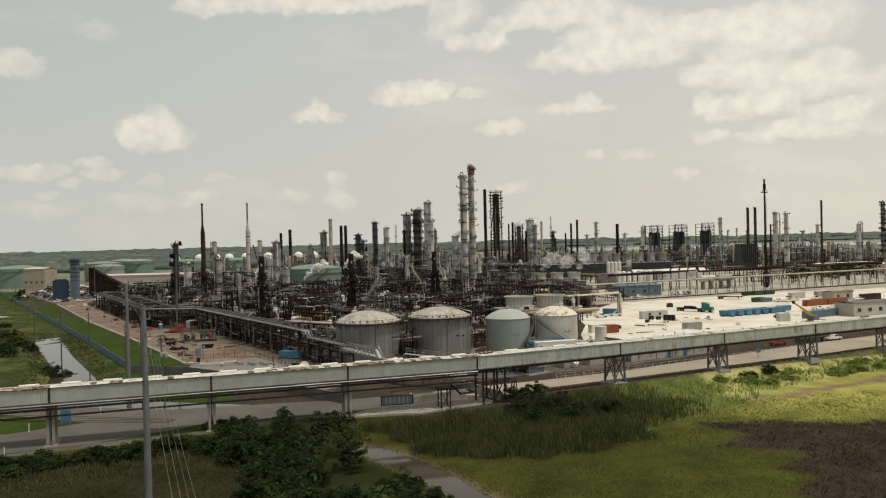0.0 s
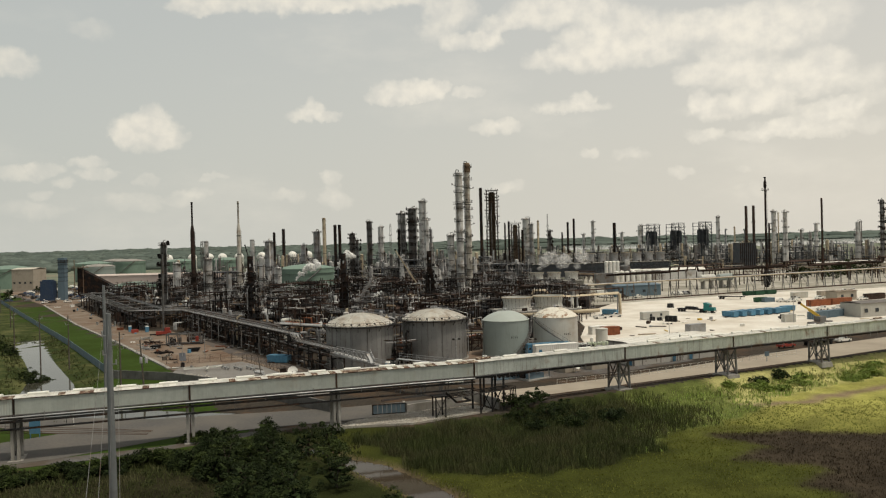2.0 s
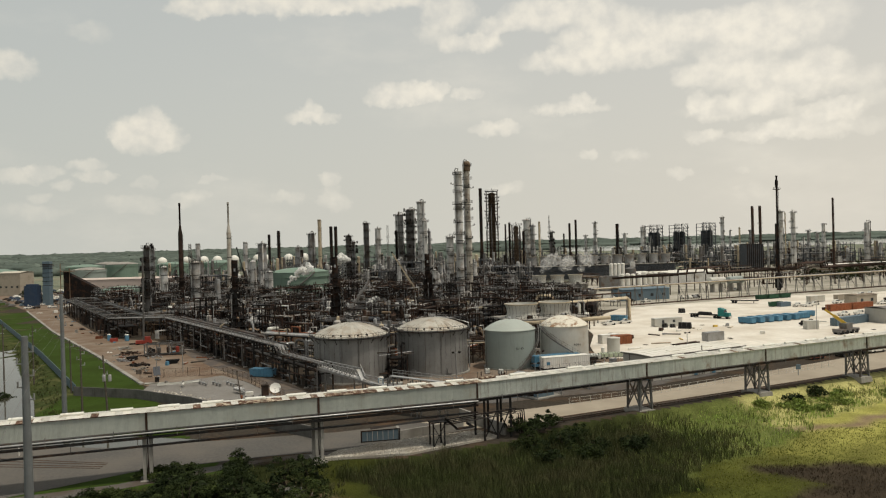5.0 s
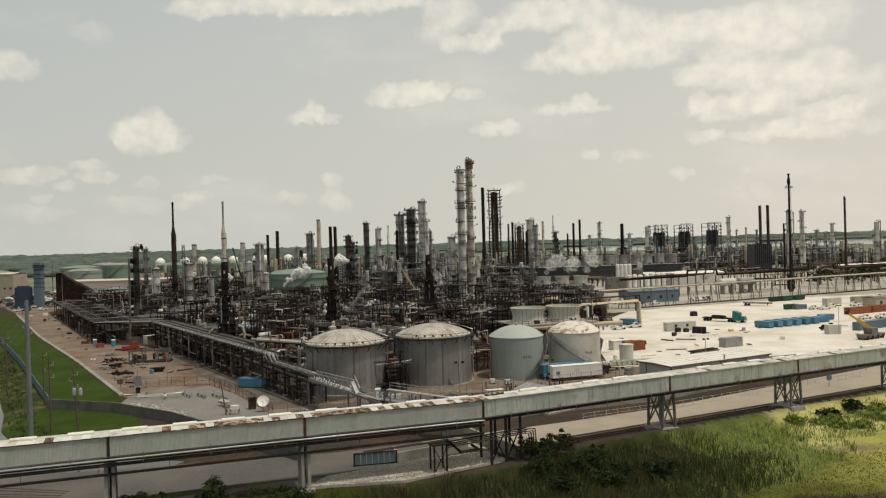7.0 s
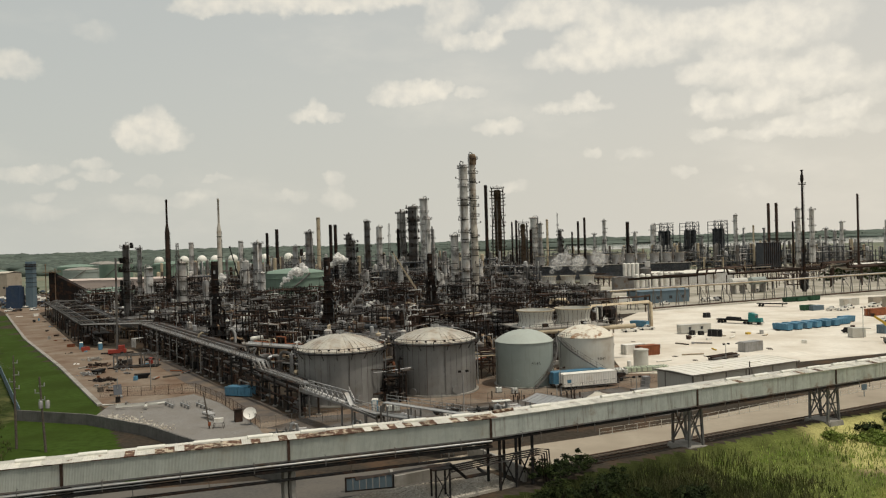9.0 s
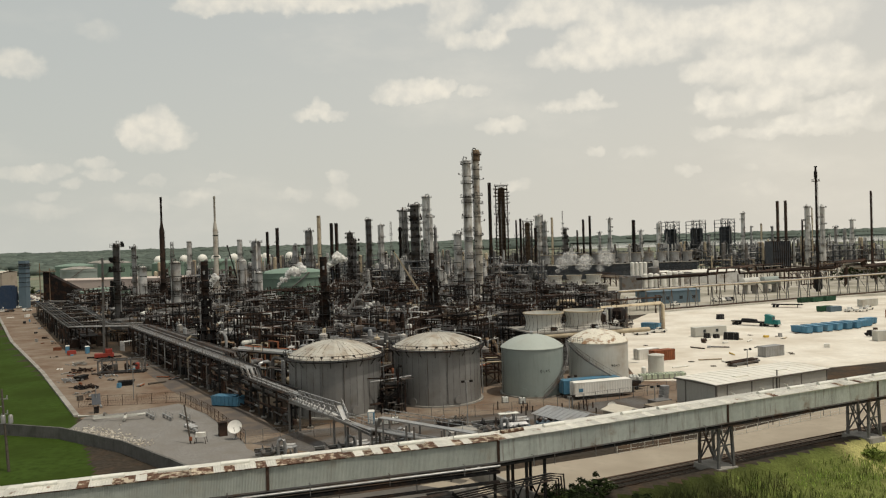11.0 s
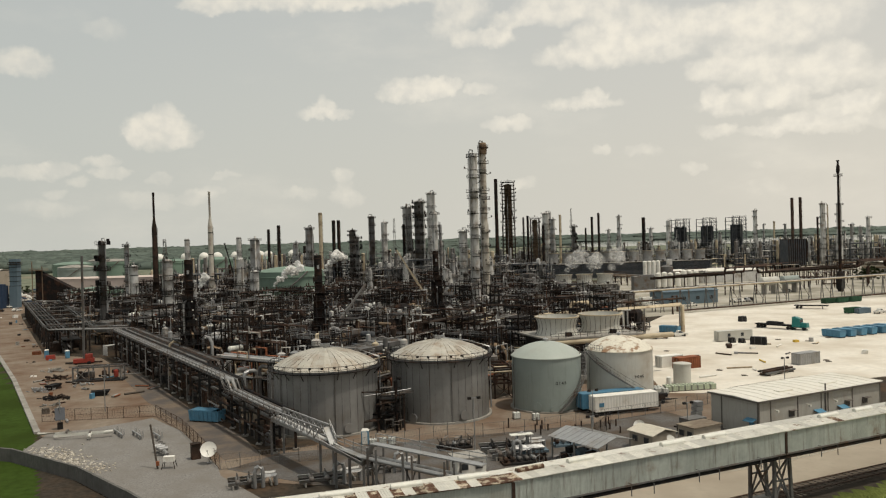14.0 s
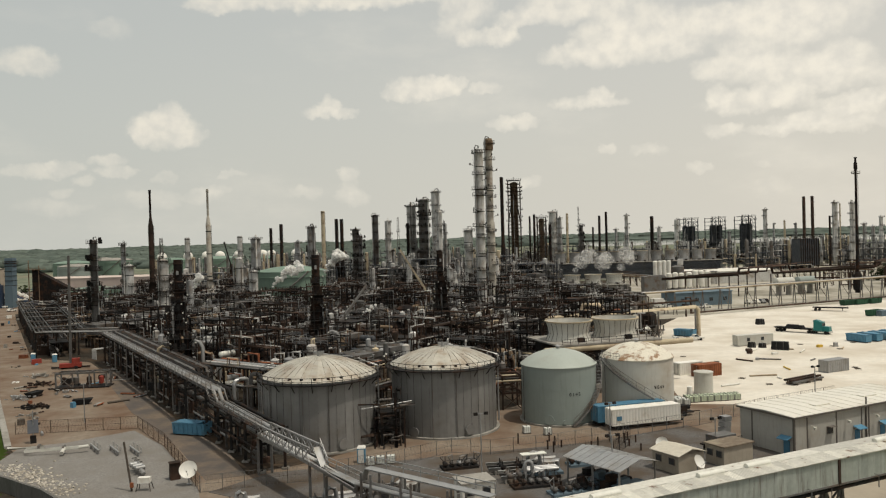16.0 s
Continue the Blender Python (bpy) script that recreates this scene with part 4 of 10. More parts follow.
GAL = [(-140, 102.8), (-113, 112.3), (-89.5, 120.6), (-66, 128.9), (-42.3, 137.3), (-19.9, 145.2), (3.7, 153.5), (34.1, 169.2), (60.3, 182.7), (86.8, 196.4), (113, 209.9), (139.5, 223.6),
       (166, 237.3), (193.5, 251.4), (221, 265.6)]
for i, ((ax, ay), (bx, by)) in enumerate(zip(GAL, GAL[1:])):
    gallery_span(ax, ay, bx, by, bx < 12, 7.0)
    a = math.degrees(math.atan2(by - ay, bx - ax))
    if i and abs(ax - 3.7) > 0.5:
        trestle(ax, ay + (1.3 if ax > 0 else 0.1), a, 6.75, ax > 0)
# the taller braced tower where the gallery bends, with pipes that drop beside it
tw = thing("pipe_tower", "braced dark steel tower with pipes turning down beside the conveyor", "tower", 6.4, 155.6, 0, 26)
for u in (-1.8, 0.6, 3.0):
    for v in (0.0, 3.2):
        part("leg", MB().beam((u, v, -1), (u, v, 6.6), 0.28), "steel_dark", tw)
part("brace", MB().beam((-1.8, 0, 0.3), (0.6, 0, 4.8), 0.14).beam((0.6, 0, 0.3), (-1.8, 0, 4.8), 0.14).beam((0.6, 0, 0.3), (3, 0, 4.8), 0.14).beam((3, 0, 0.3), (0.6, 0, 4.8), 0.14), "steel_dark", tw)
for i in range(4):
    part("drop_pipe", MB().tube([(-9, -0.8 + i * 0.12, 3.6 + i * 0.22), (3.4, -0.8 + i * 0.12, 4.0 + i * 0.22), (4.0 + i * 0.35, -0.7, 3.8 + i * 0.2), (4.3 + i * 0.4, -0.7, -0.8)], 0.11, 6), "steel_dark", tw)
bw = thing("pipe_bridge_stand", "small braced stand with a pipe bend under the conveyor", "stand", -2.4, 150.6, 0, 20)
for u in (-0.9, 0.9):
    for v in (0.0, 1.8):
        part("leg", MB().beam((u, v, 0), (u, v, 4.0), 0.2), "steel_dark", bw)
part("brace", MB().beam((-0.9, 0, 0.2), (0.9, 0, 3.6), 0.1).beam((0.9, 0, 0.2), (-0.9, 0, 3.6), 0.1), "steel_dark", bw)
part("pipe", MB().tube([(-11, -1.0, 4.5), (0.6, -1.0, 4.9), (2.6, -1.0, 3.0), (5.4, -0.6, 3.0), (5.4, 2.0, 3.0)], 0.2, 8), "steel_dark", bw)
part("deck", MB().box(0, 0.9, 4.0, 2.6, 2.4, 0.14), "steel_dark", bw)

# rail track in front of the gallery, concrete walls and the crushed-stone slope
RAILLINE = [(-10, 155.6), (17.5, 169.6), (37, 179.8), (60.6, 191.9), (88.6, 206.8), (150, 239), (330, 334)]
for shift in (0.0, 2.6):
    for gauge in (0.0, 1.44):
        part("rail_track", MB().tube([(x + 0.48 * (shift + gauge) - 0.9, y - 0.86 * (gauge + shift) - 1.2, 0.2) for x, y in RAILLINE[1:]], 0.09, 5), "tread")
    tagged(bpy.data.objects["rail_track" if not shift else "rail_track.002"], "rusted rail of a siding", "rail", kind="structure")
    tagged(bpy.data.objects["rail_track.001" if not shift else "rail_track.003"], "rusted rail of a siding", "rail", kind="structure")
tb = thing("track_bed", "ballast bed and dark sleepers of a rail siding", "track", kind="structure")
for a, b in zip(RAILLINE[1:-1], RAILLINE[2:]):
    d = Vector((b[0] - a[0], b[1] - a[1]))
    ln = d.length
    d.normalize()
    ang = math.degrees(math.atan2(d.y, d.x))
    nrm = Vector((d.y, -d.x))
    c = Vector(a) + d * ln / 2 + nrm * 2.9
    part("ballast", MB().box(c.x, c.y, -0.5, ln, 6.2, 0.56, ang, lean=0.5), "ballast", tb)
    sl = MB()
    for i in range(int(ln / 1.1) if a[0] < 110 else 0):
        for w in (1.6, 4.3):
            q = Vector(a) + d * (i * 1.1) + nrm * w
            sl.box(q.x, q.y, 0.05, 0.26, 2.4, 0.08, ang)
    if sl.v:
        tagged(part("sleeper", sl, "wood", tb), kind="stuff")

fw = thing("flood_wall", "dark stained concrete flood wall behind the gallery", "wall", kind="structure")
for (ax, ay), (bx, by) in zip([(-84.5, 204), (-68.5, 198.7), (-53.5, 188.5), (-42, 177.5), (-30, 165)], [(-68.5, 198.7), (-53.5, 188.5), (-42, 177.5), (-30, 165), (-22, 158)]):
    ln, an = math.hypot(bx - ax, by - ay), math.degrees(math.atan2(by - ay, bx - ax))
    k = max(1, round(ln / 6))
    for i in range(k):
        x, y = ax + (bx - ax) * (i + 0.5) / k, ay + (by - ay) * (i + 0.5) / k
        part("wall_panel", MB().box(x, y, -1.5, ln / k - 0.04, 0.35, 3.5 - 0.02 * i, an), "wall_dark", fw)
cw = thing("retaining_wall", "weathered concrete retaining walls with a panelled gate", "wall", kind="structure")
for (ax, ay, bx, by, h) in ((1.0, 171, 8.2, 158, 1.9), (-9, 157.2, 1.4, 163.6, 1.4), (-9, 157.2, -9.6, 160.4, 1.5)):
    ln, an = math.hypot(bx - ax, by - ay), math.degrees(math.atan2(by - ay, bx - ax))
    part("wall_panel", MB().box((ax + bx) / 2, (ay + by) / 2, -1.4, ln, 0.4, 1.4 + h, an), "concrete", cw)
gate = thing("steel_gate", "blue-grey panelled steel flood gate in the concrete wall", "gate", -15, 155.4, 0, 13)
part("gate_frame", MB().box(3.1, 0, 0, 6.3, 0.16, 0.2).box(3.1, 0, 1.75, 6.3, 0.16, 0.15).box(0.05, 0, 0, 0.2, 0.3, 1.9).box(6.2, 0, 0, 0.2, 0.3, 1.9), "steel_dark", gate)
for i in range(7):
    part("gate_panel", MB().box(0.55 + i * 0.85, 0.02, 0.2, 0.76, 0.08, 1.55), "slate_blue", gate)

rr = random.Random(3)
stones = MB()
RIP = [(-20, 145.5), (-7, 147.2), (7, 156.3), (4, 161), (-9, 155.5), (-18, 150)]
while len(stones.v) < 25 * 2600:
    x, y = rr.uniform(-20, 8), rr.uniform(144, 162)
    if inside(x, y, RIP):
        s = rr.uniform(0.05, 0.15)
        stones.blob(x, y, 0.32 + s * 0.2, s, s * rr.uniform(0.7, 1.2), s * 0.6, 5, 4, 0.25, rr)
part("pile_base", MB().prism(RIP, -1.8, 0.32), "limestone", None)
tagged(bpy.data.objects["pile_base"], "bank of crushed pale limestone", "bank", kind="structure")
tagged(part("crushed_stone", stones, "limestone"), "crushed pale limestone rubble on the bank", "rubble", kind="stuff")

# old siding set in the road
for k, off in enumerate((0.0, 1.45, 3.4, 4.85)):
    line = [(-140, 163 - off), (-100, 155.6 - off), (-77, 152.3 - off), (-63, 149.2 - off * 0.75), (-52, 146.8 - off * 0.55)]
    tagged(part("rail_siding", MB().tube([(x, y, 0.06) for x, y in line], 0.07, 5), "tread"), "rusted siding rail set in the road", "rail", kind="structure")

# ---- storage tanks ----


def cap_profile(r, z0, z1, rings=6):
    """A shallow dome from its rim (r, z0) up to (0, z1)."""
    h = z1 - z0
    rad = (r * r + h * h) / (2 * h)
    out = []
    for i in range(rings + 1):
        q = r * (1 - i / rings)
        out.append((max(q, 0.01), z0 + math.sqrt(max(0, rad * rad - q * q)) - (rad - h)))
    return out


def clad_tank(x, y, r, h, top, label, turn):
    """A tank clad in upright metal sheets under a ribbed dome, with a bracketed walkway round its rim."""
    t = thing("storage_tank", label, "tank", x, y, 0, turn, "storage tanks")
    part("footing", MB().lathe(0, 0, [(r + 0.5, 0), (r + 0.5, 0.35), (r + 0.5, 0.35), (r - 0.2, 0.35)], 48), "concrete", t)
    k = 40
    step = 360 / k
    pm = MB()
    for a0, a1, rr_ in ((-step / 2, -step / 2 + 0.5, r + 0.07), (-step / 2 + 0.5, step / 2, r)):
        pm.lathe(0, 0, [(rr_, 0.35), (rr_, h)], 4 if a1 > 0 else 1, a0, a1)
    pm = pm.mesh("cladding_sheet", M["tank_clad"])
    dm = MB()
    prof = cap_profile(r + 0.12, h, top)
    dm.lathe(0, 0, prof, 3, -step / 2 + 0.6, step / 2)
    dm.lathe(0, 0, [(q, z + 0.07) for q, z in prof], 1, -step / 2, -step / 2 + 0.8)
    dm = dm.mesh("dome_sheet", M["tank_dome"])
    for i in range(k):
        part("cladding_sheet", pm, None, t).rotation_euler = (0, 0, radians(i * step))
        part("dome_sheet", dm, None, t).rotation_euler = (0, 0, radians(i * step))
    part("inner_shell", MB().lathe(0, 0, [(r - 0.1, 0.2), (r - 0.1, h + 0.1)], 40), "steel_dark", t)
    part("walkway", MB().lathe(0, 0, [(r + 0.05, h - 0.35), (r + 1.0, h - 0.35), (r + 1.0, h - 0.35), (r + 1.0, h - 0.22), (r + 1.0, h - 0.22), (r + 0.05, h - 0.22)], 40), "steel_dark", t)
    br = MB().beam((r + 0.05, 0, h - 1.4), (r + 0.95, 0, h - 0.35), 0.1).mesh("bracket", M["steel_dark"])
    for i in range(20):
        part("bracket", br, None, t).rotation_euler = (0, 0, radians(i * 18))
    part("railing", ring_rail(MB(), 0, 0, r + 0.95, h - 0.25, 1.1, 40, 0.07), "steel_dark", t)
    part("finial", MB().cyl((0, 0, top - 0.1), (0, 0, top + 0.7), 0.35, n=10).box(0, 0, top + 0.2, 1.6, 0.5, 0.5), "galv", t)
    part("roof_pipe", MB().tube([(0.4, 0, top + 0.3), (r * 0.6, 0.5, top - 0.4), (r + 0.4, 0.8, h + 0.9), (r + 0.4, 0.8, 0.8)], 0.14, 6), "galv", t)
    for a, z in ((-62, 1.4), (-120, 1.1)):
        ca, sa = math.cos(radians(a)), math.sin(radians(a))
        part("manhole", MB().cyl((ca * r, sa * r, z), (ca * (r + 0.45), sa * (r + 0.45), z), 0.62, n=14).cyl((ca * (r + 0.4), sa * (r + 0.4), z), (ca * (r + 0.52), sa * (r + 0.52), z), 0.78, n=14), "tank_clad", t)
    for a in (-75, -100, -140):
        ca, sa = math.cos(radians(a)), math.sin(radians(a))
        part("downpipe", MB().cyl((ca * (r + 0.16), sa * (r + 0.16), 0.4), (ca * (r + 0.16), sa * (r + 0.16), h - 0.5), 0.07, n=6), "steel_grey", t)
    for i in range(5):
        a = radians(-60 - i * 14)
        part("roof_hatch", MB().box(math.cos(a) * (r * 0.93), math.sin(a) * (r * 0.93), h + 0.15, 0.5, 0.5, 0.45, lean=0.05), "steel_dark", t)
    return t


def text_on(parent, word, size, r, z, mid, material):
    """Characters set round an upright shell, centred at the angle mid (degrees)."""
    step = math.degrees(size * 0.68 / r)
    for i, ch in enumerate(word):
        cu = bpy.data.curves.new("digit", "FONT")
        cu.body, cu.size, cu.align_x, cu.extrude = ch, size, "CENTER", 0.01
        cu.materials.append(M[material])
        ob = new("digit", cu)
        a = mid + (i - (len(word) - 1) / 2) * step
        ob.parent = parent
        ob.matrix_basis = pose((r + 0.02) * math.cos(radians(a)), (r + 0.02) * math.sin(radians(a)), z, 90, 0, a + 90)
        ob["label"] = "black painted digit"


def smooth_tank(x, y, r, h, top, material, roof, label, word, mid, stair0, stair1):
    t = thing("storage_tank", label, "tank", x, y, 0, 0, "storage tanks")
    part("footing", MB().lathe(0, 0, [(r + 0.45, 0), (r + 0.45, 0.3), (r + 0.45, 0.3), (r - 0.2, 0.3)], 48), "concrete", t)
    for i in range(5):
        z0, z1 = 0.3 + (h - 0.3) * i / 5, 0.3 + (h - 0.3) * (i + 1) / 5
        part("shell_course", MB().lathe(0, 0, [(r - 0.002 * i, z0), (r - 0.002 * i, z1 - 0.03), (r + 0.008, z1 - 0.03), (r + 0.008, z1)], 64), material, t)
    part("roof", MB().lathe(0, 0, [(r + 0.14, h - 0.12), (r + 0.14, h)] + cap_profile(r + 0.14, h, top, 8), 64), roof, t)
    rl = MB()
    k = 46
    tread = MB().box(r + 0.52, 0, -0.05, 0.85, 0.28, 0.05).mesh("tread", M["steel_grey"])
    p0 = []
    for i in range(k):
        f = i / (k - 1)
        a = radians(stair0 + (stair1 - stair0) * f)
        z = 0.3 + (h - 0.3) * f
        ca, sa = math.cos(a), math.sin(a)
        step = part("tread", tread, None, t)
        step.location, step.rotation_euler = (0, 0, z), (0, 0, a)
        p0.append((ca * (r + 0.95), sa * (r + 0.95), z))
    for a, b in zip(p0, p0[1:]):
        rl.beam(Vector(a) + Vector((0, 0, 1.1)), Vector(b) + Vector((0, 0, 1.1)), 0.06)
        rl.beam(Vector(a) - Vector((0, 0, 0.1)), Vector(b) - Vector((0, 0, 0.1)), 0.06, 0.28)
        rl.beam(Vector(a) + Vector((0, 0, 0.55)), Vector(b) + Vector((0, 0, 0.55)), 0.04)
    for p in p0[::4]:
        rl.beam(p, Vector(p) + Vector((0, 0, 1.1)), 0.06)
    part("stair_rail", rl, "steel_grey", t)
    part("roof_rail", ring_rail(MB(), 0, 0, r - 0.1, h + 0.05, 1.0, 10, 0.05, stair1 - 30, stair1 + 30), "steel_grey", t)
    part("vent", MB().cyl((0, 0, top - 0.1), (0, 0, top + 0.45), 0.3, n=10).cyl((0, 0, top + 0.4), (0, 0, top + 0.6), 0.5, 0.2, n=10), "galv", t)
    for a, z, q in ((-110, 1.2, 0.65), (-88, 0.9, 0.3), (-70, 0.8, 0.22)):
        ca, sa = math.cos(radians(a)), math.sin(radians(a))
        part("manhole", MB().cyl((ca * r, sa * r, z), (ca * (r + 0.4), sa * (r + 0.4), z), q, n=14).cyl((ca * (r + 0.35), sa * (r + 0.35), z), (ca * (r + 0.45), sa * (r + 0.45), z), q * 1.2, n=14), material, t)
    part("gauge_pipe", MB().cyl((math.cos(radians(-160)) * (r + 0.2), math.sin(radians(-160)) * (r + 0.2), 0.3), (math.cos(radians(-160)) * (r + 0.2), math.sin(radians(-160)) * (r + 0.2), h), 0.06, n=6), "steel_grey", t)
    text_on(t, word, 0.8, r + 0.03, 5.0, mid, "black")
    return t


clad_tank(-24.3, 217.0, 8.7, 10.6, 13.4, "large grey clad storage tank with a ribbed pale dome", 4)
clad_tank(-5.1, 224.5, 8.6, 10.9, 13.4, "large grey clad storage tank with a rust-marked pale dome", 0)
smooth_tank(14.3, 228.8, 6.3, 9.6, 12.0, "sage", "sage_roof", "smooth pale sage-green storage tank with a spiral stair", "0145", -72, -78, 12)
smooth_tank(28.5, 233.2, 6.15, 9.8, 12.2, "bone", "bone_roof", "off-white storage tank with a rust-stained dome", "9045", -66, -38, -160)

# ---- process plant: columns, stacks, heaters, racks ----
# kind, x, y, height, radius
NEAR_UPRIGHTS = [
    ("tower_dark", -124.0, 351, 33.9, 1.19), ("column_grey", -166.7, 470, 33.3, 1.07), ("column_insul", -142.3, 420, 24.0, 1.62),
    ("lattice", -132.5, 430, 34.6, 0.96), ("column_insul", -120.3, 400, 26.3, 2.07), ("stack_pale", -189.5, 620, 36.3, 1.68),
    ("stack_pale", -153.9, 620, 36.5, 1.68), ("column_insul", -110.7, 470, 25.0, 2.27), ("column_insul", -90.3, 420, 20.3, 1.86),
    ("column_grey", -127.0, 560, 34.9, 2.98), ("stack_dark", -170.4, 769, 43.9, 1.20), ("stack_dark", -161.5, 769, 47.1, 1.44),
    ("column_grey", -110.9, 600, 31.6, 2.34), ("column_grey", -93.8, 560, 40.7, 2.32), ("stack_beige", -102.8, 648, 52.5, 1.38),
    ("stack_dark", -98.8, 680, 47.6, 1.25), ("stack_dark", -95.0, 680, 47.5, 1.25), ("tower_dark", -82.1, 662, 39.8, 2.42),
    ("tower_dark", -75.5, 640, 34.3, 1.75), ("column_dark", -68.5, 670, 49.8, 2.05), ("column_insul", -58.5, 660, 45.1, 2.21),
    ("lattice", -45.8, 600, 45.3, 0.90), ("column_insul", -38.0, 611, 53.8, 2.94), ("stack_dark", -38.9, 590, 41.3, 0.88)]
NEAR_UPRIGHTS_B = [
    ("column_insul", -38.0, 611, 53.8, 2.94), ("stack_dark", -38.9, 590, 41.3, 0.88), ("tower_dark", -29.4, 605, 56.9, 3.45),
    ("column_insul", -23.3, 645, 64.6, 2.94), ("column_insul", -17.8, 560, 47.5, 2.15), ("column_grey", -15.4, 585, 40.5, 1.40),
    ("column_insul", -0.9, 450, 35.2, 1.77)]
MID_UPRIGHTS = [
    ("column_main", 3.8, 385, 63.7, 1.68), ("column_pale", 8.3, 412, 70.2, 1.7), ("stack_dark", 27.3, 756, 80.4, 1.41),
    ("frame_tower", 38.5, 774, 78.5, 5.08), ("stack_dark", 45.6, 700, 46.0, 0.65), ("stack_dark", 49.0, 700, 47.2, 0.86),
    ("frame_tower", 53.6, 690, 44.6, 3.18), ("column_insul", 69.0, 755, 51.0, 3.29), ("column_grey", 72.7, 740, 45.3, 2.07),
    ("stack_dark", 59.8, 690, 39.4, 1.06), ("stack_beige", 76.3, 720, 47.8, 0.89), ("lattice", 82.5, 700, 52.2, 0.43),
    ("tower_dark", 82.9, 690, 38.3, 1.48), ("stack_dark", 108.6, 800, 37.3, 0.75), ("stack_dark", 114.3, 800, 47.1, 1.00),
    ("stack_dark", 120.3, 800, 50.4, 1.00), ("column_grey", 138.0, 850, 35.5, 1.61), ("column_insul", 147.9, 850, 48.6, 2.15),
    ("stack_dark", 160.3, 800, 45.3, 1.51), ("column_insul", 178.2, 850, 36.0, 2.15), ("column_insul", 220.5, 950, 44.5, 3.04)]
EAST_UPRIGHTS = [
    ("column_grey", 259.6, 900, 29.7, 1.72), ("column_insul", 295.3, 900, 51.4, 1.72), ("column_grey", 303.9, 900, 37.0, 1.15),
    ("stack_beige", 306.8, 880, 39.3, 0.84), ("column_grey", 325.6, 900, 36.3, 1.15), ("stack_rust", 272.7, 752, 56.9, 1.17),
    ("stack_rust", 279.5, 752, 57.1, 1.17), ("stack_dark", 296.8, 760, 40.7, 0.71), ("column_insul", 303.0, 764, 52.4, 2.14),
    ("stack_beige", 307.1, 764, 50.8, 0.48), ("column_insul", 287.0, 700, 50.0, 2.37), ("column_grey", 344.1, 800, 34.0, 1.51),
    ("column_grey", 361.8, 820, 31.3, 1.55), ("column_insul", 358.8, 800, 40.0, 2.01)]
FAR_EAST_UPRIGHTS = [
    ("stack_rust", 257.1, 567, 54.7, 0.60), ("column_insul", 381.7, 764, 40.4, 2.71), ("tower_dark", 402.3, 760, 60.1, 1.88),
    ("column_grey", 402.9, 780, 20.6, 2.21)]

LOOK = {"column_insul": ("insul", "tall silver-clad process column with ring platforms"), "column_grey": ("insul_mid", "weathered grey process column with platforms"),
        "column_dark": ("insul_dark", "dark process column with ladders"), "tower_dark": ("insul_dark", "dark process tower crowded with platforms"),
        "column_main": ("insul", "tallest silver fractionating column with platforms and risers"), "column_pale": ("cream", "tall pale column with faded paint"),
        "stack_dark": ("soot", "slim dark steel flue stack"), "stack_pale": ("insul", "pale metal flue stack with bands"), "stack_beige": ("beige_pipe", "beige painted steel flue stack"),
        "stack_rust": ("steel_brown", "rust-banded slim steel flue stack"), "lattice": ("steel_grey", "thin grey lattice mast with braces"), "frame_tower": ("steel_brown", "tall rusted open steel frame tower")}


def ladder(x, y, z0, z1, a=0.0):
    mb = MB()
    c, s = math.cos(a), math.sin(a)
    for k in (-0.25, 0.25):
        mb.beam((x - s * k, y + c * k, z0), (x - s * k, y + c * k, z1), 0.07)
    z = z0
    while z < z1:
        mb.beam((x + s * 0.25, y - c * 0.25, z), (x - s * 0.25, y + c * 0.25, z), 0.05)
        z += 0.9
    return mb


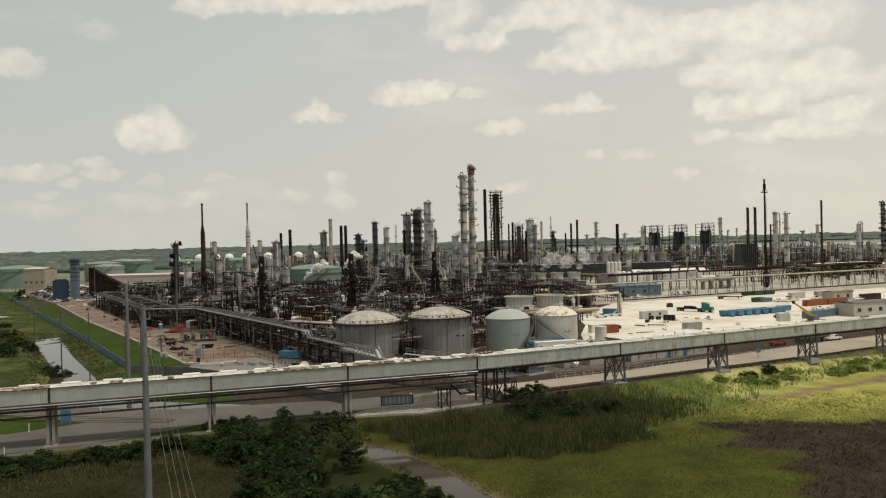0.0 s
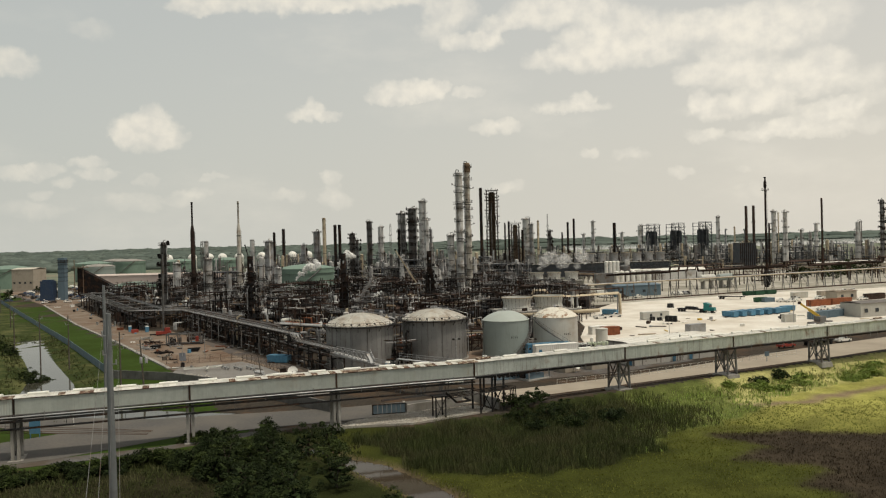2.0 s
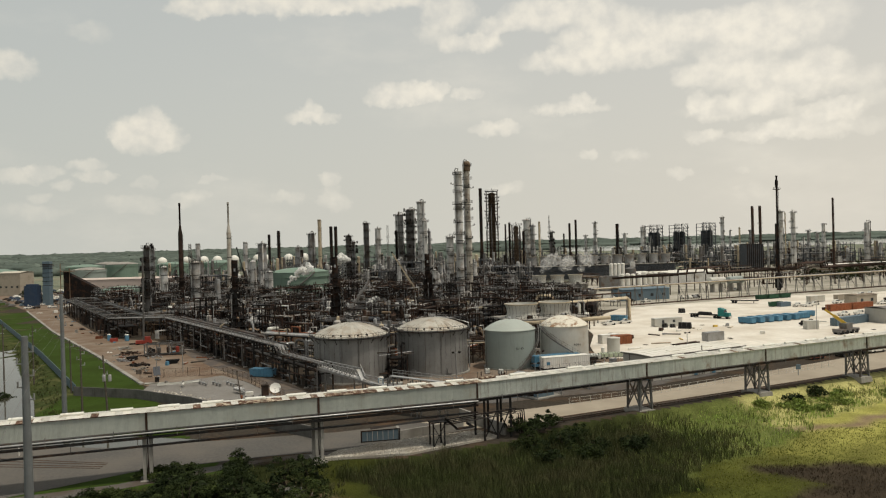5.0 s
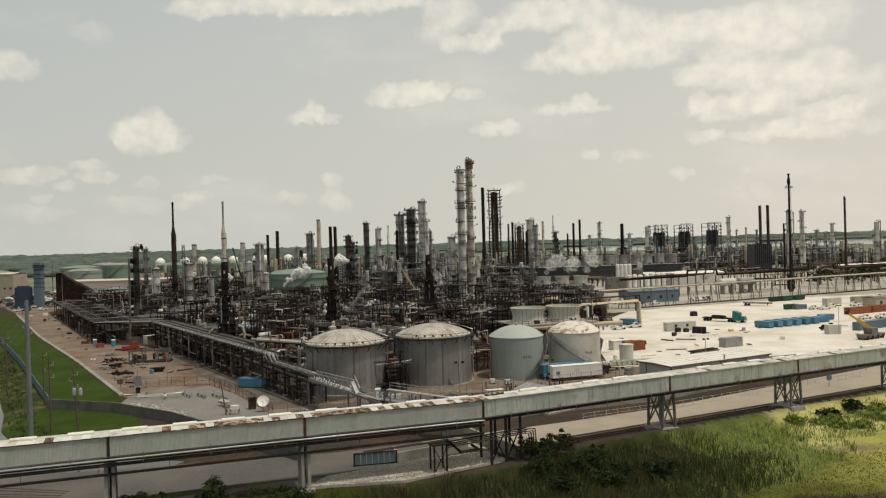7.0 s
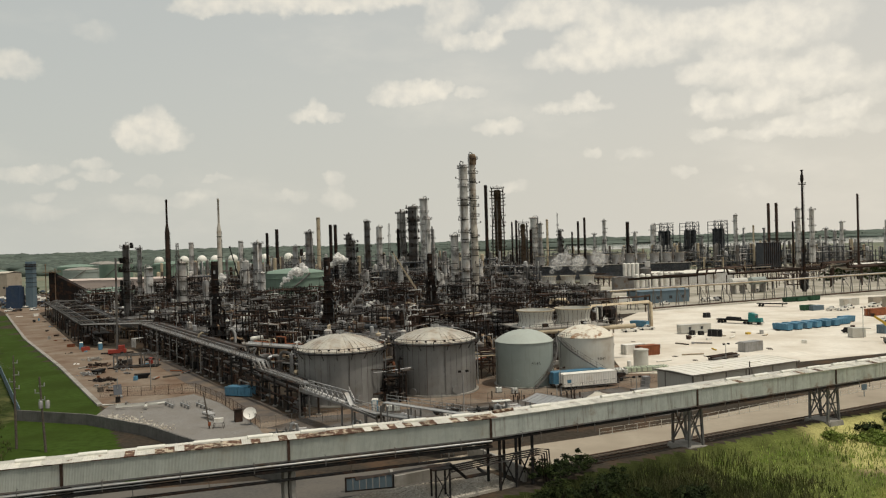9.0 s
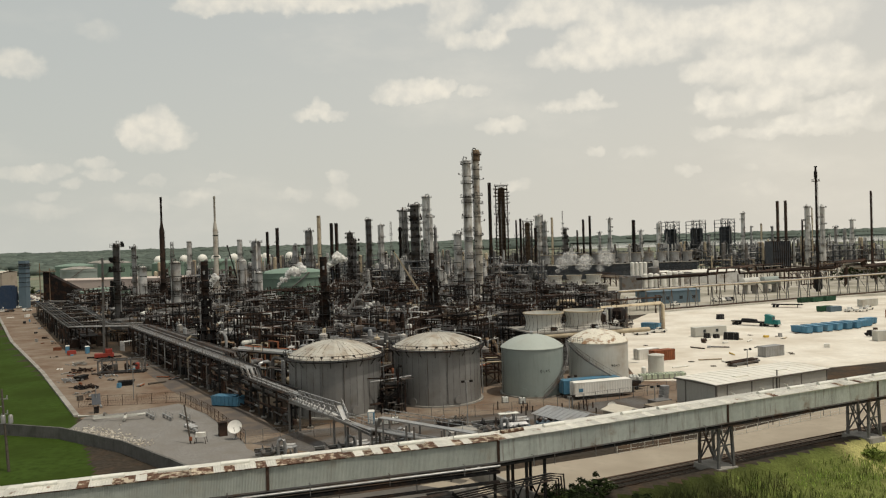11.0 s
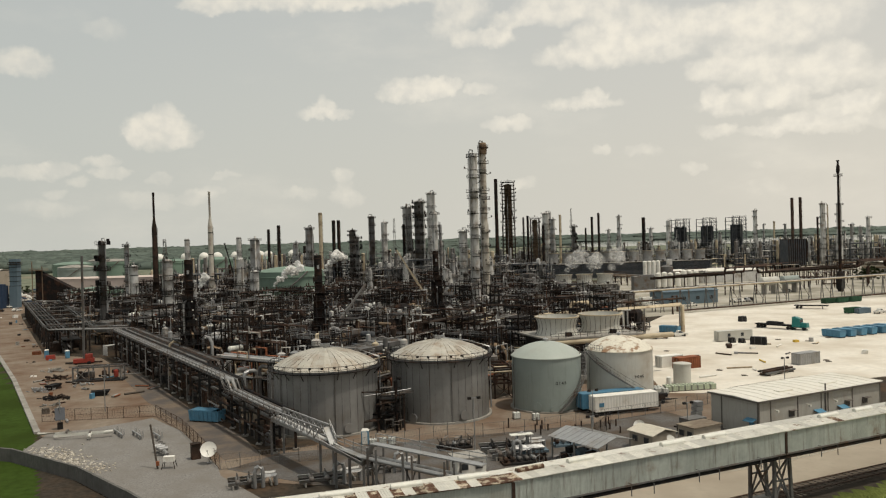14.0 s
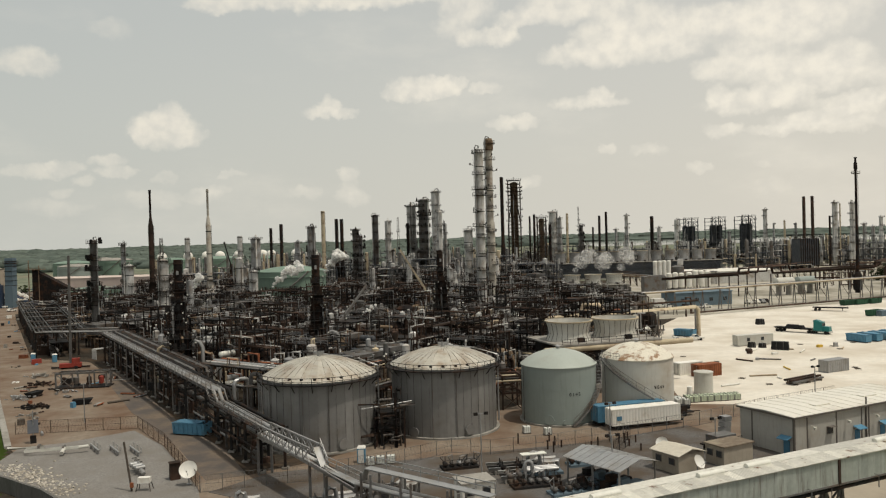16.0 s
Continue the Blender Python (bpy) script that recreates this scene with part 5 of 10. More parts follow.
def framed_tower(c, h, w, steel, rg):
    """A vessel wrapped in an open frame with a deck and handrail every few metres."""
    q = [(-1, -1), (1, -1), (1, 1), (-1, 1)]
    bays = max(5, int(h / 3.1))
    big = w > 3
    for ax, ay in q:
        part("post", MB().beam((ax * w, ay * w, 0), (ax * w, ay * w, h), 0.42 if big else 0.26), steel, c)
    b = MB()
    for i in range(bays):
        z0, z1 = h * i / bays, h * (i + 1) / bays
        for k, ((ax, ay), (bx, by)) in enumerate(zip(q, q[1:] + q[:1])):
            b.beam((ax * w, ay * w, z1), (bx * w, by * w, z1), 0.26 if big else 0.16)
            if (i + k) % 2 or big:
                b.beam((ax * w, ay * w, z0), (bx * w, by * w, z1), 0.18 if big else 0.12)
        e0, e1 = w + rg.choice((0.2, 0.9, 1.6)), w + rg.choice((0.2, 0.9, 1.6))
        d = MB().add([(-e0, -e1, z1), (e1, -e1, z1), (e1, w, z1), (-e0, w, z1), (-e0, -e1, z1 + 0.14), (e1, -e1, z1 + 0.14), (e1, w, z1 + 0.14), (-e0, w, z1 + 0.14)], [(3, 2, 1, 0), (4, 5, 6, 7), (0, 1, 5, 4), (1, 2, 6, 5), (2, 3, 7, 6), (3, 0, 4, 7)])
        part("deck", rail(d, [(-e0, w, z1 + 0.1), (-e0, -e1, z1 + 0.1), (e1, -e1, z1 + 0.1), (e1, w, z1 + 0.1)], 1.1, 0.1, 2.4), "steel_brown" if big and i % 2 else "steel_dark", c)
    part("bracing", b, steel, c)
    part("vessel", MB().drum((0, 0, 2), (0, 0, h * 0.97), w * (0.62 if big else 0.78), 12), "duct_brown" if big else rg.choice(("insul_dark", "insul_mid")), c)
    for k in range(4):
        a, r = rg.uniform(3.3, 6.1), rg.uniform(0.12, 0.3) * (1.6 if big else 1)
        x, y = math.cos(a) * w * 1.15, math.sin(a) * w * 1.15
        part("riser", MB().tube([(x, y, 0), (x, y, h * rg.uniform(0.4, 0.9)), (0, 0, h * rg.uniform(0.9, 0.98))], r, 6), rg.choice(("insul_mid", "galv", "steel_brown")), c)
    part("mast_light", MB().cyl((0, 0, h), (0, 0, h + 2.4), 0.12, n=5).box(0, 0, h + 2.2, 0.9, 0.9, 0.3), "steel_dark", c)


def column(kind, x, y, h, r, rg):
    material, label = LOOK[kind]
    far = y > 520
    n = 12 if far else 18
    c = thing(kind.split("_")[0] if kind.startswith(("column", "stack")) else ("lattice_mast" if kind == "lattice" else "process_tower"), label, kind.split("_")[0] if kind.startswith(("column", "stack")) else "tower", x, y, 0)
    if kind.startswith("column") or kind == "tower_dark":
        part("skirt", MB().cyl((0, 0, 0), (0, 0, h * 0.12), r * 1.08, n=n), "concrete" if rg.random() < 0.4 else "steel_brown", c)
        waist = h * rg.uniform(0.45, 0.75) if rg.random() < 0.35 else h
        r2 = r * (0.78 if waist < h else 1)
        part("shell", MB().lathe(0, 0, [(r, h * 0.12), (r, waist - r * 0.3), (r2, waist + r * 0.3 if waist < h else h - r * 0.5), (r2, h - r * 0.5)], n), material, c)
        part("head", MB().lathe(0, 0, [(r2, h - r * 0.5), (r2 * 0.85, h - r * 0.2), (r2 * 0.45, h - 0.04), (0.01, h)], n), material, c)
        for i in range(1, 1 + int(h / 9)):
            z = h * 0.12 + i * 8.2
            if z < h - 2 and not far:
                part("shell_band", MB().lathe(0, 0, [(r * 1.02, z), (r * 1.035, z + 0.15), (r * 1.02, z + 0.3)], n), "steel_dark", c)
        k = int(h / (2.9 if kind == "tower_dark" else 6.5)) + (0 if far and h > 12 else 1)
        for i in range(k):
            z = h * (0.2 + 0.78 * (i + 1) / k) - 0.4 - (rg.uniform(0, 3.5) if i < k - 1 else 0)
            a0 = rg.uniform(110, 280)
            span = 360 if kind == "tower_dark" and i % 3 == 0 else rg.choice((110, 150, 200, 260))
            w = rg.uniform(0.8, 1.3) + (rg.uniform(0.0, 0.9) if kind == "tower_dark" else 0)
            p = MB()
            p.lathe(0, 0, [(r + 0.05, z - 0.18), (r + w, z - 0.18), (r + w, z - 0.18), (r + w, z), (r + w, z), (r + 0.05, z)], 12, a0, a0 + span)
            ring_rail(p, 0, 0, r + w - 0.08, z, 1.1, 8 if far else 12, 0.12 if far else 0.08, a0, a0 + span)
            if kind == "tower_dark":        # lockers, lamps and small drums on the decks
                for q in range(3):
                    b = radians(a0 + span * rg.random())
                    p.box(math.cos(b) * (r + w * 0.6), math.sin(b) * (r + w * 0.6), z, rg.uniform(0.4, 1.0), rg.uniform(0.4, 1.0), rg.uniform(0.6, 2.2))
            part("platform", p, "steel_dark", c)
        if kind in ("column_main", "column_pale"):        # light brackets that stand out from the shell
            for i in range(9):
                z, b = h * (0.22 + 0.085 * i), rg.uniform(3.4, 6.0)
                part("lamp_bracket", MB().beam((math.cos(b) * r, math.sin(b) * r, z), (math.cos(b) * (r + 1.7), math.sin(b) * (r + 1.7), z + 0.5), 0.16).box(math.cos(b) * (r + 1.7), math.sin(b) * (r + 1.7), z + 0.3, 0.5, 0.5, 0.7), "steel_dark", c)
        if kind == "column_pale":
            part("crown", MB().lathe(0, 0, [(r * 1.02, h - 4.5), (r * 1.12, h - 1.2), (r * 0.8, h + 0.3), (r * 0.5, h + 0.3)], n), "duct_brown", c, "rusted crown")
        if not far:
            part("ladder", ladder(-(r + 0.25), 0, 1.0, h - 0.5), "steel_grey", c)
        a = rg.uniform(-2.6, -0.5)
        ca, sa = math.cos(a) * (r + 0.6), math.sin(a) * (r + 0.6)
        part("overhead_pipe", MB().tube([(0, 0, h - 0.1), (0, 0, h + 0.9), (ca * 0.7, sa * 0.7, h + 1.0), (ca, sa, h + 0.2), (ca, sa, 3.0)], max(0.16, r * 0.16), 7), rg.choice(("insul", "insul_dark", "galv")), c)
        if rg.random() < 0.6:
            a += 1.6
            ca, sa = math.cos(a) * (r + 0.4), math.sin(a) * (r + 0.4)
            part("riser", MB().cyl((ca, sa, 1), (ca, sa, h * rg.uniform(0.5, 0.9)), max(0.12, r * 0.1), n=7), "insul_dark", c)
    elif kind.startswith("stack"):
        part("flue", MB().lathe(0, 0, [(r * 1.35, 0), (r * 1.3, h * 0.25), (r, h * 0.34), (r, h), (r, h), (r * 0.85, h), (r * 0.85, h), (r * 0.85, h - 1.5)], n), material, c)
        for z in (h * 0.45, h - 1.2):
            part("band", MB().lathe(0, 0, [(r * 1.03, z), (r * 1.08, z + 0.2), (r * 1.03, z + 0.4)], n), "steel_dark", c)
        p = MB().lathe(0, 0, [(r, h * 0.72), (r + 1.0, h * 0.72), (r + 1.0, h * 0.72 + 0.15), (r, h * 0.72 + 0.15)], 10)
        if rg.random() < 0.6:
            part("platform", ring_rail(p, 0, 0, r + 0.9, h * 0.72 + 0.1, 1.1, 8, 0.08), "steel_dark", c)
        part("ladder", ladder(r + 0.2, 0, 2, h - 1), "steel_dark", c)
    elif kind == "lattice":
        w, bays = max(r, 0.6), max(4, int(h / 3.4))
        q = [(-1, -1), (1, -1), (1, 1), (-1, 1)]
        for ax, ay in q:
            part("post", MB().beam((ax * w, ay * w, 0), (ax * w * 0.5, ay * w * 0.5, h), 0.16), material, c)
        b = MB()
        for i in range(bays):
            z0, z1 = h * i / bays, h * (i + 1) / bays
            wa, wb = w * (1 - 0.5 * i / bays), w * (1 - 0.5 * (i + 1) / bays)
            for (ax, ay), (bx, by) in zip(q, q[1:] + q[:1]):
                b.beam((ax * wb, ay * wb, z1), (bx * wb, by * wb, z1), 0.1)
                b.beam((ax * wa, ay * wa, z0), (bx * wb, by * wb, z1), 0.1)
        part("bracing", b, material, c)
        part("platform", ring_rail(MB().box(0, 0, h * 0.8, 2.2, 2.2, 0.12), 0, 0, 1.1, h * 0.8, 1.1, 6, 0.08), "steel_dark", c)
    else:
        framed_tower(c, h, r, material, rg)
    return c


rg = random.Random(21)
for row in NEAR_UPRIGHTS + NEAR_UPRIGHTS_B + MID_UPRIGHTS + EAST_UPRIGHTS + FAR_EAST_UPRIGHTS:
    column(*row, rg)
for i in range(30):        # smaller columns and stacks of the far units
    x = rg.uniform(-190, 390)
    y = rg.uniform(650, 930) + (60 if x > 100 else 0)
    column(rg.choice(("column_insul", "column_grey", "column_insul", "stack_dark", "stack_beige", "tower_dark")), x, y, rg.uniform(14, 29), rg.uniform(0.6, 1.6), rg)
for i in range(18):
    x, y = rg.uniform(-150, 20), rg.uniform(390, 620)
    column(rg.choice(("column_insul", "column_grey", "column_insul", "column_dark")), x, y, rg.uniform(12, 24), rg.uniform(0.7, 1.7), rg)


def stepped_stack(x, y, top, lower, upper, label):
    """A stack whose lower half is wide and necks down to a slim upper tube."""
    s = thing("stack", label, "stack", x, y)
    part("base", MB().lathe(0, 0, [(2.3, 0), (2.1, 9), (1.2, 16)], 20), lower, s)
    part("lower_flue", MB().lathe(0, 0, [(1.15, 15.5), (1.1, 38), (1.1, 40), (0.5, 44)], 20), lower, s)
    part("upper_flue", MB().lathe(0, 0, [(0.5, 43.8), (0.45, top - 1.5), (0.55, top - 1.4), (0.55, top), (0.55, top), (0.4, top)], 14), upper, s)
    for z in (17, 27, 37):
        part("band", MB().lathe(0, 0, [(1.17, z), (1.24, z + 0.2), (1.17, z + 0.4)], 16), "steel_dark", s)
    part("platform", ring_rail(MB().lathe(0, 0, [(1.2, 15.6), (2.6, 15.6), (2.6, 15.8), (1.2, 15.8)], 14), 0, 0, 2.5, 15.8, 1.1, 12), "steel_dark", s)
    part("ladder", ladder(1.35, 0, 1, 40), "steel_dark", s)


stepped_stack(-139.4, 436.4, 55.9, "steel_brown", "soot", "rust-brown stack necking to a slim dark tip")
stepped_stack(-116.6, 444.3, 56.1, "cream", "cream", "cream stack with rust at its joints, necking to a slim tip")

# flare stack at the pad's edge
fl = thing("flare_stack", "slim dark flare stack with a wide base pot and stay ropes", "stack", 181.8, 473.7)
part("riser", MB().lathe(0, 0, [(0.75, 8), (0.6, 30), (0.5, 57)], 16), "soot", fl)
part("tip", MB().lathe(0, 0, [(0.5, 57), (0.85, 58.5), (0.8, 61), (0.5, 61.4), (0.45, 63.2), (0.75, 63.3), (0.75, 63.8), (0.3, 63.8)], 16), "soot", fl)
part("base_pot", MB().lathe(0, 0, [(1.2, 0), (1.2, 1), (2.0, 1.6), (2.0, 8.2), (0.8, 10)], 20), "steel_dark", fl)
part("platform", ring_rail(MB().lathe(0, 0, [(0.7, 56), (2.0, 56), (2.0, 56.2), (0.7, 56.2)], 12), 0, 0, 1.9, 56.2, 1.0, 10), "steel_dark", fl)
part("ladder", ladder(0.9, 0, 3, 56), "steel_dark", fl)
part("seal_pipe", MB().tube([(0, 0, 4), (-9, -1, 4), (-9, -1, 7.5), (-26, 4, 7.5)], 0.5, 8), "steel_brown", fl)


def heater(x, y, top, rz, seed):
    """A sooted fired heater: radiant box on legs, convection box, slim stack, ducts, risers and ragged galleries."""
    rh = random.Random(seed)
    h = thing("fired_heater", "soot-black fired heater with rust streaks and a stub stack", "heater", x, y, 0, rz, "fired heaters")
    part("radiant_box", MB().box(0, 0, 2.2, 4.2, 4.0, 8.4).box(0, 0, 10.6, 4.2, 4.0, 1.2, lean=0.6), "soot", h)
    part("convection_box", MB().box(0, 0, 11.6, 2.9, 2.8, 6.4).box(0, 0, 18.0, 2.9, 2.8, 1.6, lean=0.7), "soot", h)
    part("flue", MB().lathe(0, 0, [(0.98, 19.2), (0.95, top), (0.95, top), (0.85, top), (0.85, top), (0.85, top - 2)], 18), "soot", h)
    for z in (20.6, 23.0, top - 1.0):
        part("flue_band", MB().lathe(0, 0, [(1.0, z), (1.06, z + 0.12), (1.0, z + 0.3)], 18), "steel_brown", h)
    part("flue_damper", MB().box(0, -1.1, top - 3.4, 0.5, 0.2, 0.9), "galv", h, "small pale damper box")
    for k in range(11):
        a, z = rh.uniform(-3.0, 0.2), rh.uniform(6, 18)
        d = rh.uniform(2.3, 3.3) if z < 11 else rh.uniform(1.8, 2.6)
        px, py = math.cos(a) * d, math.sin(a) * d
        part("riser", MB().tube([(px, py, 0), (px, py, z), (px * 0.6, py * 0.6, z + 0.7), (0, 0, z + 0.8)], rh.choice((0.1, 0.14, 0.2, 0.28)), 7), rh.choice(("steel_brown", "insul_dark", "duct_brown", "steel_dark", "insul_mid")), h)
    for sx in (-1.8, 0, 1.8):
        for sy in (-1.7, 1.7):
            part("leg", MB().beam((sx, sy, 0), (sx, sy, 2.3), 0.4), "steel_dark", h)
    for i in range(6):
        u = -1.9 + i * 0.76
        part("buckstay", MB().beam((u, -2.1, 2.2), (u, -2.1, 10.8), 0.18), "steel_brown" if i % 2 else "soot", h)
    for z in (3.2, 5.6, 8.0, 10.4, 12.4, 14.6, 16.6, 18.6, 21.4):
        e, f = rh.uniform(-1.2, 1.2), rh.uniform(0, 0.9)
        w, d = (rh.uniform(2.3, 3.1), 2.7) if z < 12 else (rh.uniform(1.7, 2.5), 2.0)
        if z > 20:
            w, d, e = 1.5, 1.5, 0.2
        p = MB().box(e, -f, z, 2 * w, 2 * d, 0.1)
        rail(p, [(e - w, d - f, z + 0.1), (e - w, -d - f, z + 0.1), (e + w, -d - f, z + 0.1), (e + w, d - f, z + 0.1)], 1.1, 0.07, 1.2)
        for q in range(4):
            p.box(e + rh.uniform(-w, w) * 0.85, -f - d * 0.8, z + 0.1, rh.uniform(0.25, 0.8), rh.uniform(0.25, 0.6), rh.uniform(0.4, 1.6))
        part("gallery", p, "steel_dark", h)
        part("gallery_post", MB().beam((e - w, -d - f, z), (e - w * 0.4, -d * 0.4, z - 1.8), 0.12).beam((e + w, -d - f, z), (e + w * 0.4, -d * 0.4, z - 1.8), 0.12), "steel_brown", h)
        part("lamp_head", MB().box(e + w, -d - f, z + 1.5, 0.28, 0.28, 0.24).box(e - w, -d - f, z + 1.5, 0.24, 0.24, 0.24), "vent", h, "small pale lamp")
    part("duct", MB().tube([(1.6, -0.4, 9.0), (3.4, -1.0, 9.6), (4.4, -1.3, 9.4), (5.0, -1.4, 8.2), (5.0, -1.4, 4.0)], 0.42, 10), "insul_mid", h)
    part("coil_pipe", MB().tube([(-2.0, -2.0, 8.4), (-3.6, -2.2, 9.0), (-4.4, -2.2, 8.4), (-4.6, -2.2, 7.2), (-4.6, -2.2, 1)], 0.32, 9), "beige_pipe", h)
    part("transfer_pipe", MB().tube([(2.0, 1.5, 6.2), (5.2, 1.2, 6.8), (6.6, 1.0, 6.4), (7.2, 1, 5), (7.2, 1, 0)], 0.4, 10), "duct_brown", h)
    part("ladder", ladder(-2.4, -1.9, 0.5, top - 6), "steel_dark", h)
    return h


heater(-66.2, 270.6, 28.1, 12, 1)
heater(-37.4, 283.1, 28.1, 12, 2)
heater(-9.4, 333.2, 27.6, 12, 3)

# ---- filler units, built once and set out many times ----
rk = random.Random(5)
STEELS = ("steel_dark", "steel_dark", "steel_brown", "steel_grey")


def steel_frame(t, nx_, ny_, nz_, bx, by, bz, steel="steel_dark", deck=True):
    """Posts, beams, decks with handrails and braces of an open structure."""
    for i in range(nx_ + 1):
        for j in range(ny_ + 1):
            part("post", MB().box(i * bx, j * by, 0, 0.3, 0.3, nz_ * bz), steel, t)
    for k in range(1, nz_ + 1):
        b = MB()
        for j in range(ny_ + 1):
            b.beam((0, j * by, k * bz), (nx_ * bx, j * by, k * bz), 0.22, 0.34)
        for i in range(nx_ + 1):
            b.beam((i * bx, 0, k * bz), (i * bx, ny_ * by, k * bz), 0.22, 0.34)
        part("floor_beam", b, steel, t)
        if deck:
            d = MB().box(nx_ * bx / 2, ny_ * by / 2, k * bz + 0.17, nx_ * bx + 0.8, ny_ * by + 0.8, 0.07)
            e = (-0.35, -0.35), (nx_ * bx + 0.35, -0.35), (nx_ * bx + 0.35, ny_ * by + 0.35), (-0.35, ny_ * by + 0.35), (-0.35, -0.35)
            rail(d, [(x, y, k * bz + 0.24) for x, y in e], 1.1, 0.07, 1.8)
            part("deck", d, "steel_dark" if steel != "steel_grey" else "steel_grey", t)
    x = MB()
    for k in range(nz_):
        x.beam((0, 0, k * bz), (bx, 0, (k + 1) * bz), 0.14).beam((bx, 0, k * bz), (0, 0, (k + 1) * bz), 0.14)
        x.beam((nx_ * bx, 0, k * bz), (nx_ * bx, by, (k + 1) * bz), 0.14)
    part("bracing", x, steel, t)


def pipes_run(t, length, width, z, count, along_x=True, rmin=0.09, rmax=0.3):
    for i in range(count):
        r = rk.uniform(rmin, rmax)
        v = width * (i + 0.5) / count
        zz = z + r
        kind = rk.choice(("insul", "insul_dark", "insul_dark", "steel_brown", "steel_brown", "galv", "beige_pipe", "orange_pipe"))
        a, b = -1.2, length + 1.2
        if rk.random() < 0.35:
            u = rk.uniform(0.2, 0.7) * length
            p = [(a, v, zz), (u, v, zz), (u, v, zz + 1.6), (u + 3, v, zz + 1.6), (u + 3, v, zz), (b, v, zz)]
        elif rk.random() < 0.4:
            u = rk.uniform(0.3, 0.9) * length
            p = [(a, v, zz), (u, v, zz), (u, v, 0.4)]
        else:
            p = [(a, v, zz), (b, v, zz)]
        if not along_x:
            p = [(y, x, q) for x, y, q in p]
        part("pipe", MB().tube(p, r, 7), kind, t)


def unit_rack(v):
    t = thing("pipe_rack", "dark steel pipe rack carrying many pipes", "pipe rack", group="pipe racks")
    steel_frame(t, 3, 1, 2, 6, 6, rk.uniform(3.2, 4.0), STEELS[v % 4], deck=False)
    pipes_run(t, 18, 6, 3.6, 8)
    pipes_run(t, 18, 6, 7.4, 9)
    part("cable_tray", MB().box(9, -0.5, 7.6, 19, 0.6, 0.18), "steel_grey", t)
    return t


def unit_structure(v):
    t = thing("process_structure", "multi-storey dark steel structure packed with drums and pipes", "structure", group="process structures")
    nz_ = 2 + v % 3
    steel_frame(t, 2, 2, nz_, 5, 4.5, 3.8, STEELS[v % 4])
    for k in range(nz_):
        z = (k + 1) * 3.8 + 1.4
        for j in range(2):
            if rk.random() < 0.8:
                r = rk.uniform(0.6, 1.05)
                part("drum", MB().drum((1.2, 2 + 4.5 * j, z), (8.6, 2 + 4.5 * j, z), r, 12), rk.choice(("insul", "insul_dark", "steel_brown", "insul_dark")), t)
    for i in range(9):
        x, y = rk.uniform(-0.8, 10.8), rk.uniform(-1, 10)
        z = rk.uniform(3, nz_ * 3.8 + 2)
        part("pipe", MB().tube([(x, y, 0.3), (x, y, z), (x + rk.uniform(-4, 4), y, z), (x + rk.uniform(-4, 4), y + rk.uniform(-4, 4), z)], rk.uniform(0.1, 0.3), 7), rk.choice(("insul", "insul_dark", "galv", "steel_brown", "beige_pipe")), t)
    part("stair", MB().beam((-1.2, 0, 0), (-1.2, 6, 3.8), 0.9, 0.15).beam((-1.2, 6, 3.8), (-1.2, 0, 7.6), 0.9, 0.15), "steel_grey", t)
    return t


def unit_exchangers(v):
    t = thing("exchanger_bank", "bank of horizontal heat exchangers on concrete piers", "exchangers", group="exchanger banks")
    for i in range(4):
        y = i * 2.6
        m = rk.choice(("insul", "insul_dark", "steel_brown", "beige_pipe"))
        for k in range(1 + (i + v) % 2):
            s = part("exchanger", MB().drum((0, y, 1.9 + k * 2.0), (6.5, y, 1.9 + k * 2.0), 0.75, 12), m, t)
            part("flange", MB().cyl((1.0, y, 1.9 + k * 2), (1.25, y, 1.9 + k * 2), 0.98, n=12), "steel_dark", s)
        for x in (1.6, 5.2):
            part("pier", MB().box(x, y, 0, 0.5, 1.2, 1.3), "concrete", t)
        part("pipe", MB().tube([(3, y, 2.6), (3, y, 5.2 + 0.3 * i), (3, 12, 5.2 + 0.3 * i)], 0.2, 7), rk.choice(("insul", "galv", "steel_brown")), t)
    pipes_run(t, 9, 3, 0.4, 5)
    part("railing", rail(MB().box(4, 5.5, 3.6, 10, 1.2, 0.1), [(-1, 4.9, 3.7), (9, 4.9, 3.7)], 1.1), "steel_dark", t)
    return t


def unit_coolers(v):
    t = thing("air_cooler", "raised bank of fin-fan air coolers with a walkway", "cooler", group="air coolers")
    steel_frame(t, 3, 1, 1, 5, 7, 6.4 + v % 2, STEELS[v % 4], deck=False)
    z = 6.6 + v % 2
    for i in range(3):
        b = part("bundle", MB().box(i * 5 + 2.5, 3.5, z, 4.7, 7.4, 0.9), rk.choice(("steel_dark", "insul_dark", "steel_brown")), t)
        part("fan_ring", MB().lathe(i * 5 + 2.5, 3.5, [(2.0, z + 0.9), (1.8, z + 1.5), (1.7, z + 1.5), (1.7, z + 0.92)], 16), "steel_grey", b)
        part("header_pipe", MB().tube([(i * 5 + 2.5, -0.3, z + 0.5), (i * 5 + 2.5, -1.3, z + 0.5), (i * 5 + 2.5, -1.3, 2.4)], 0.26, 7), rk.choice(("insul", "beige_pipe")), t)
    part("walkway", rail(MB().box(7.5, -0.9, z - 0.1, 16, 1.1, 0.1), [(-0.5, -1.4, z), (15.5, -1.4, z)], 1.1, 0.07, 1.8), "steel_dark", t)
    pipes_run(t, 15, 5, 2.6, 7)
    return t


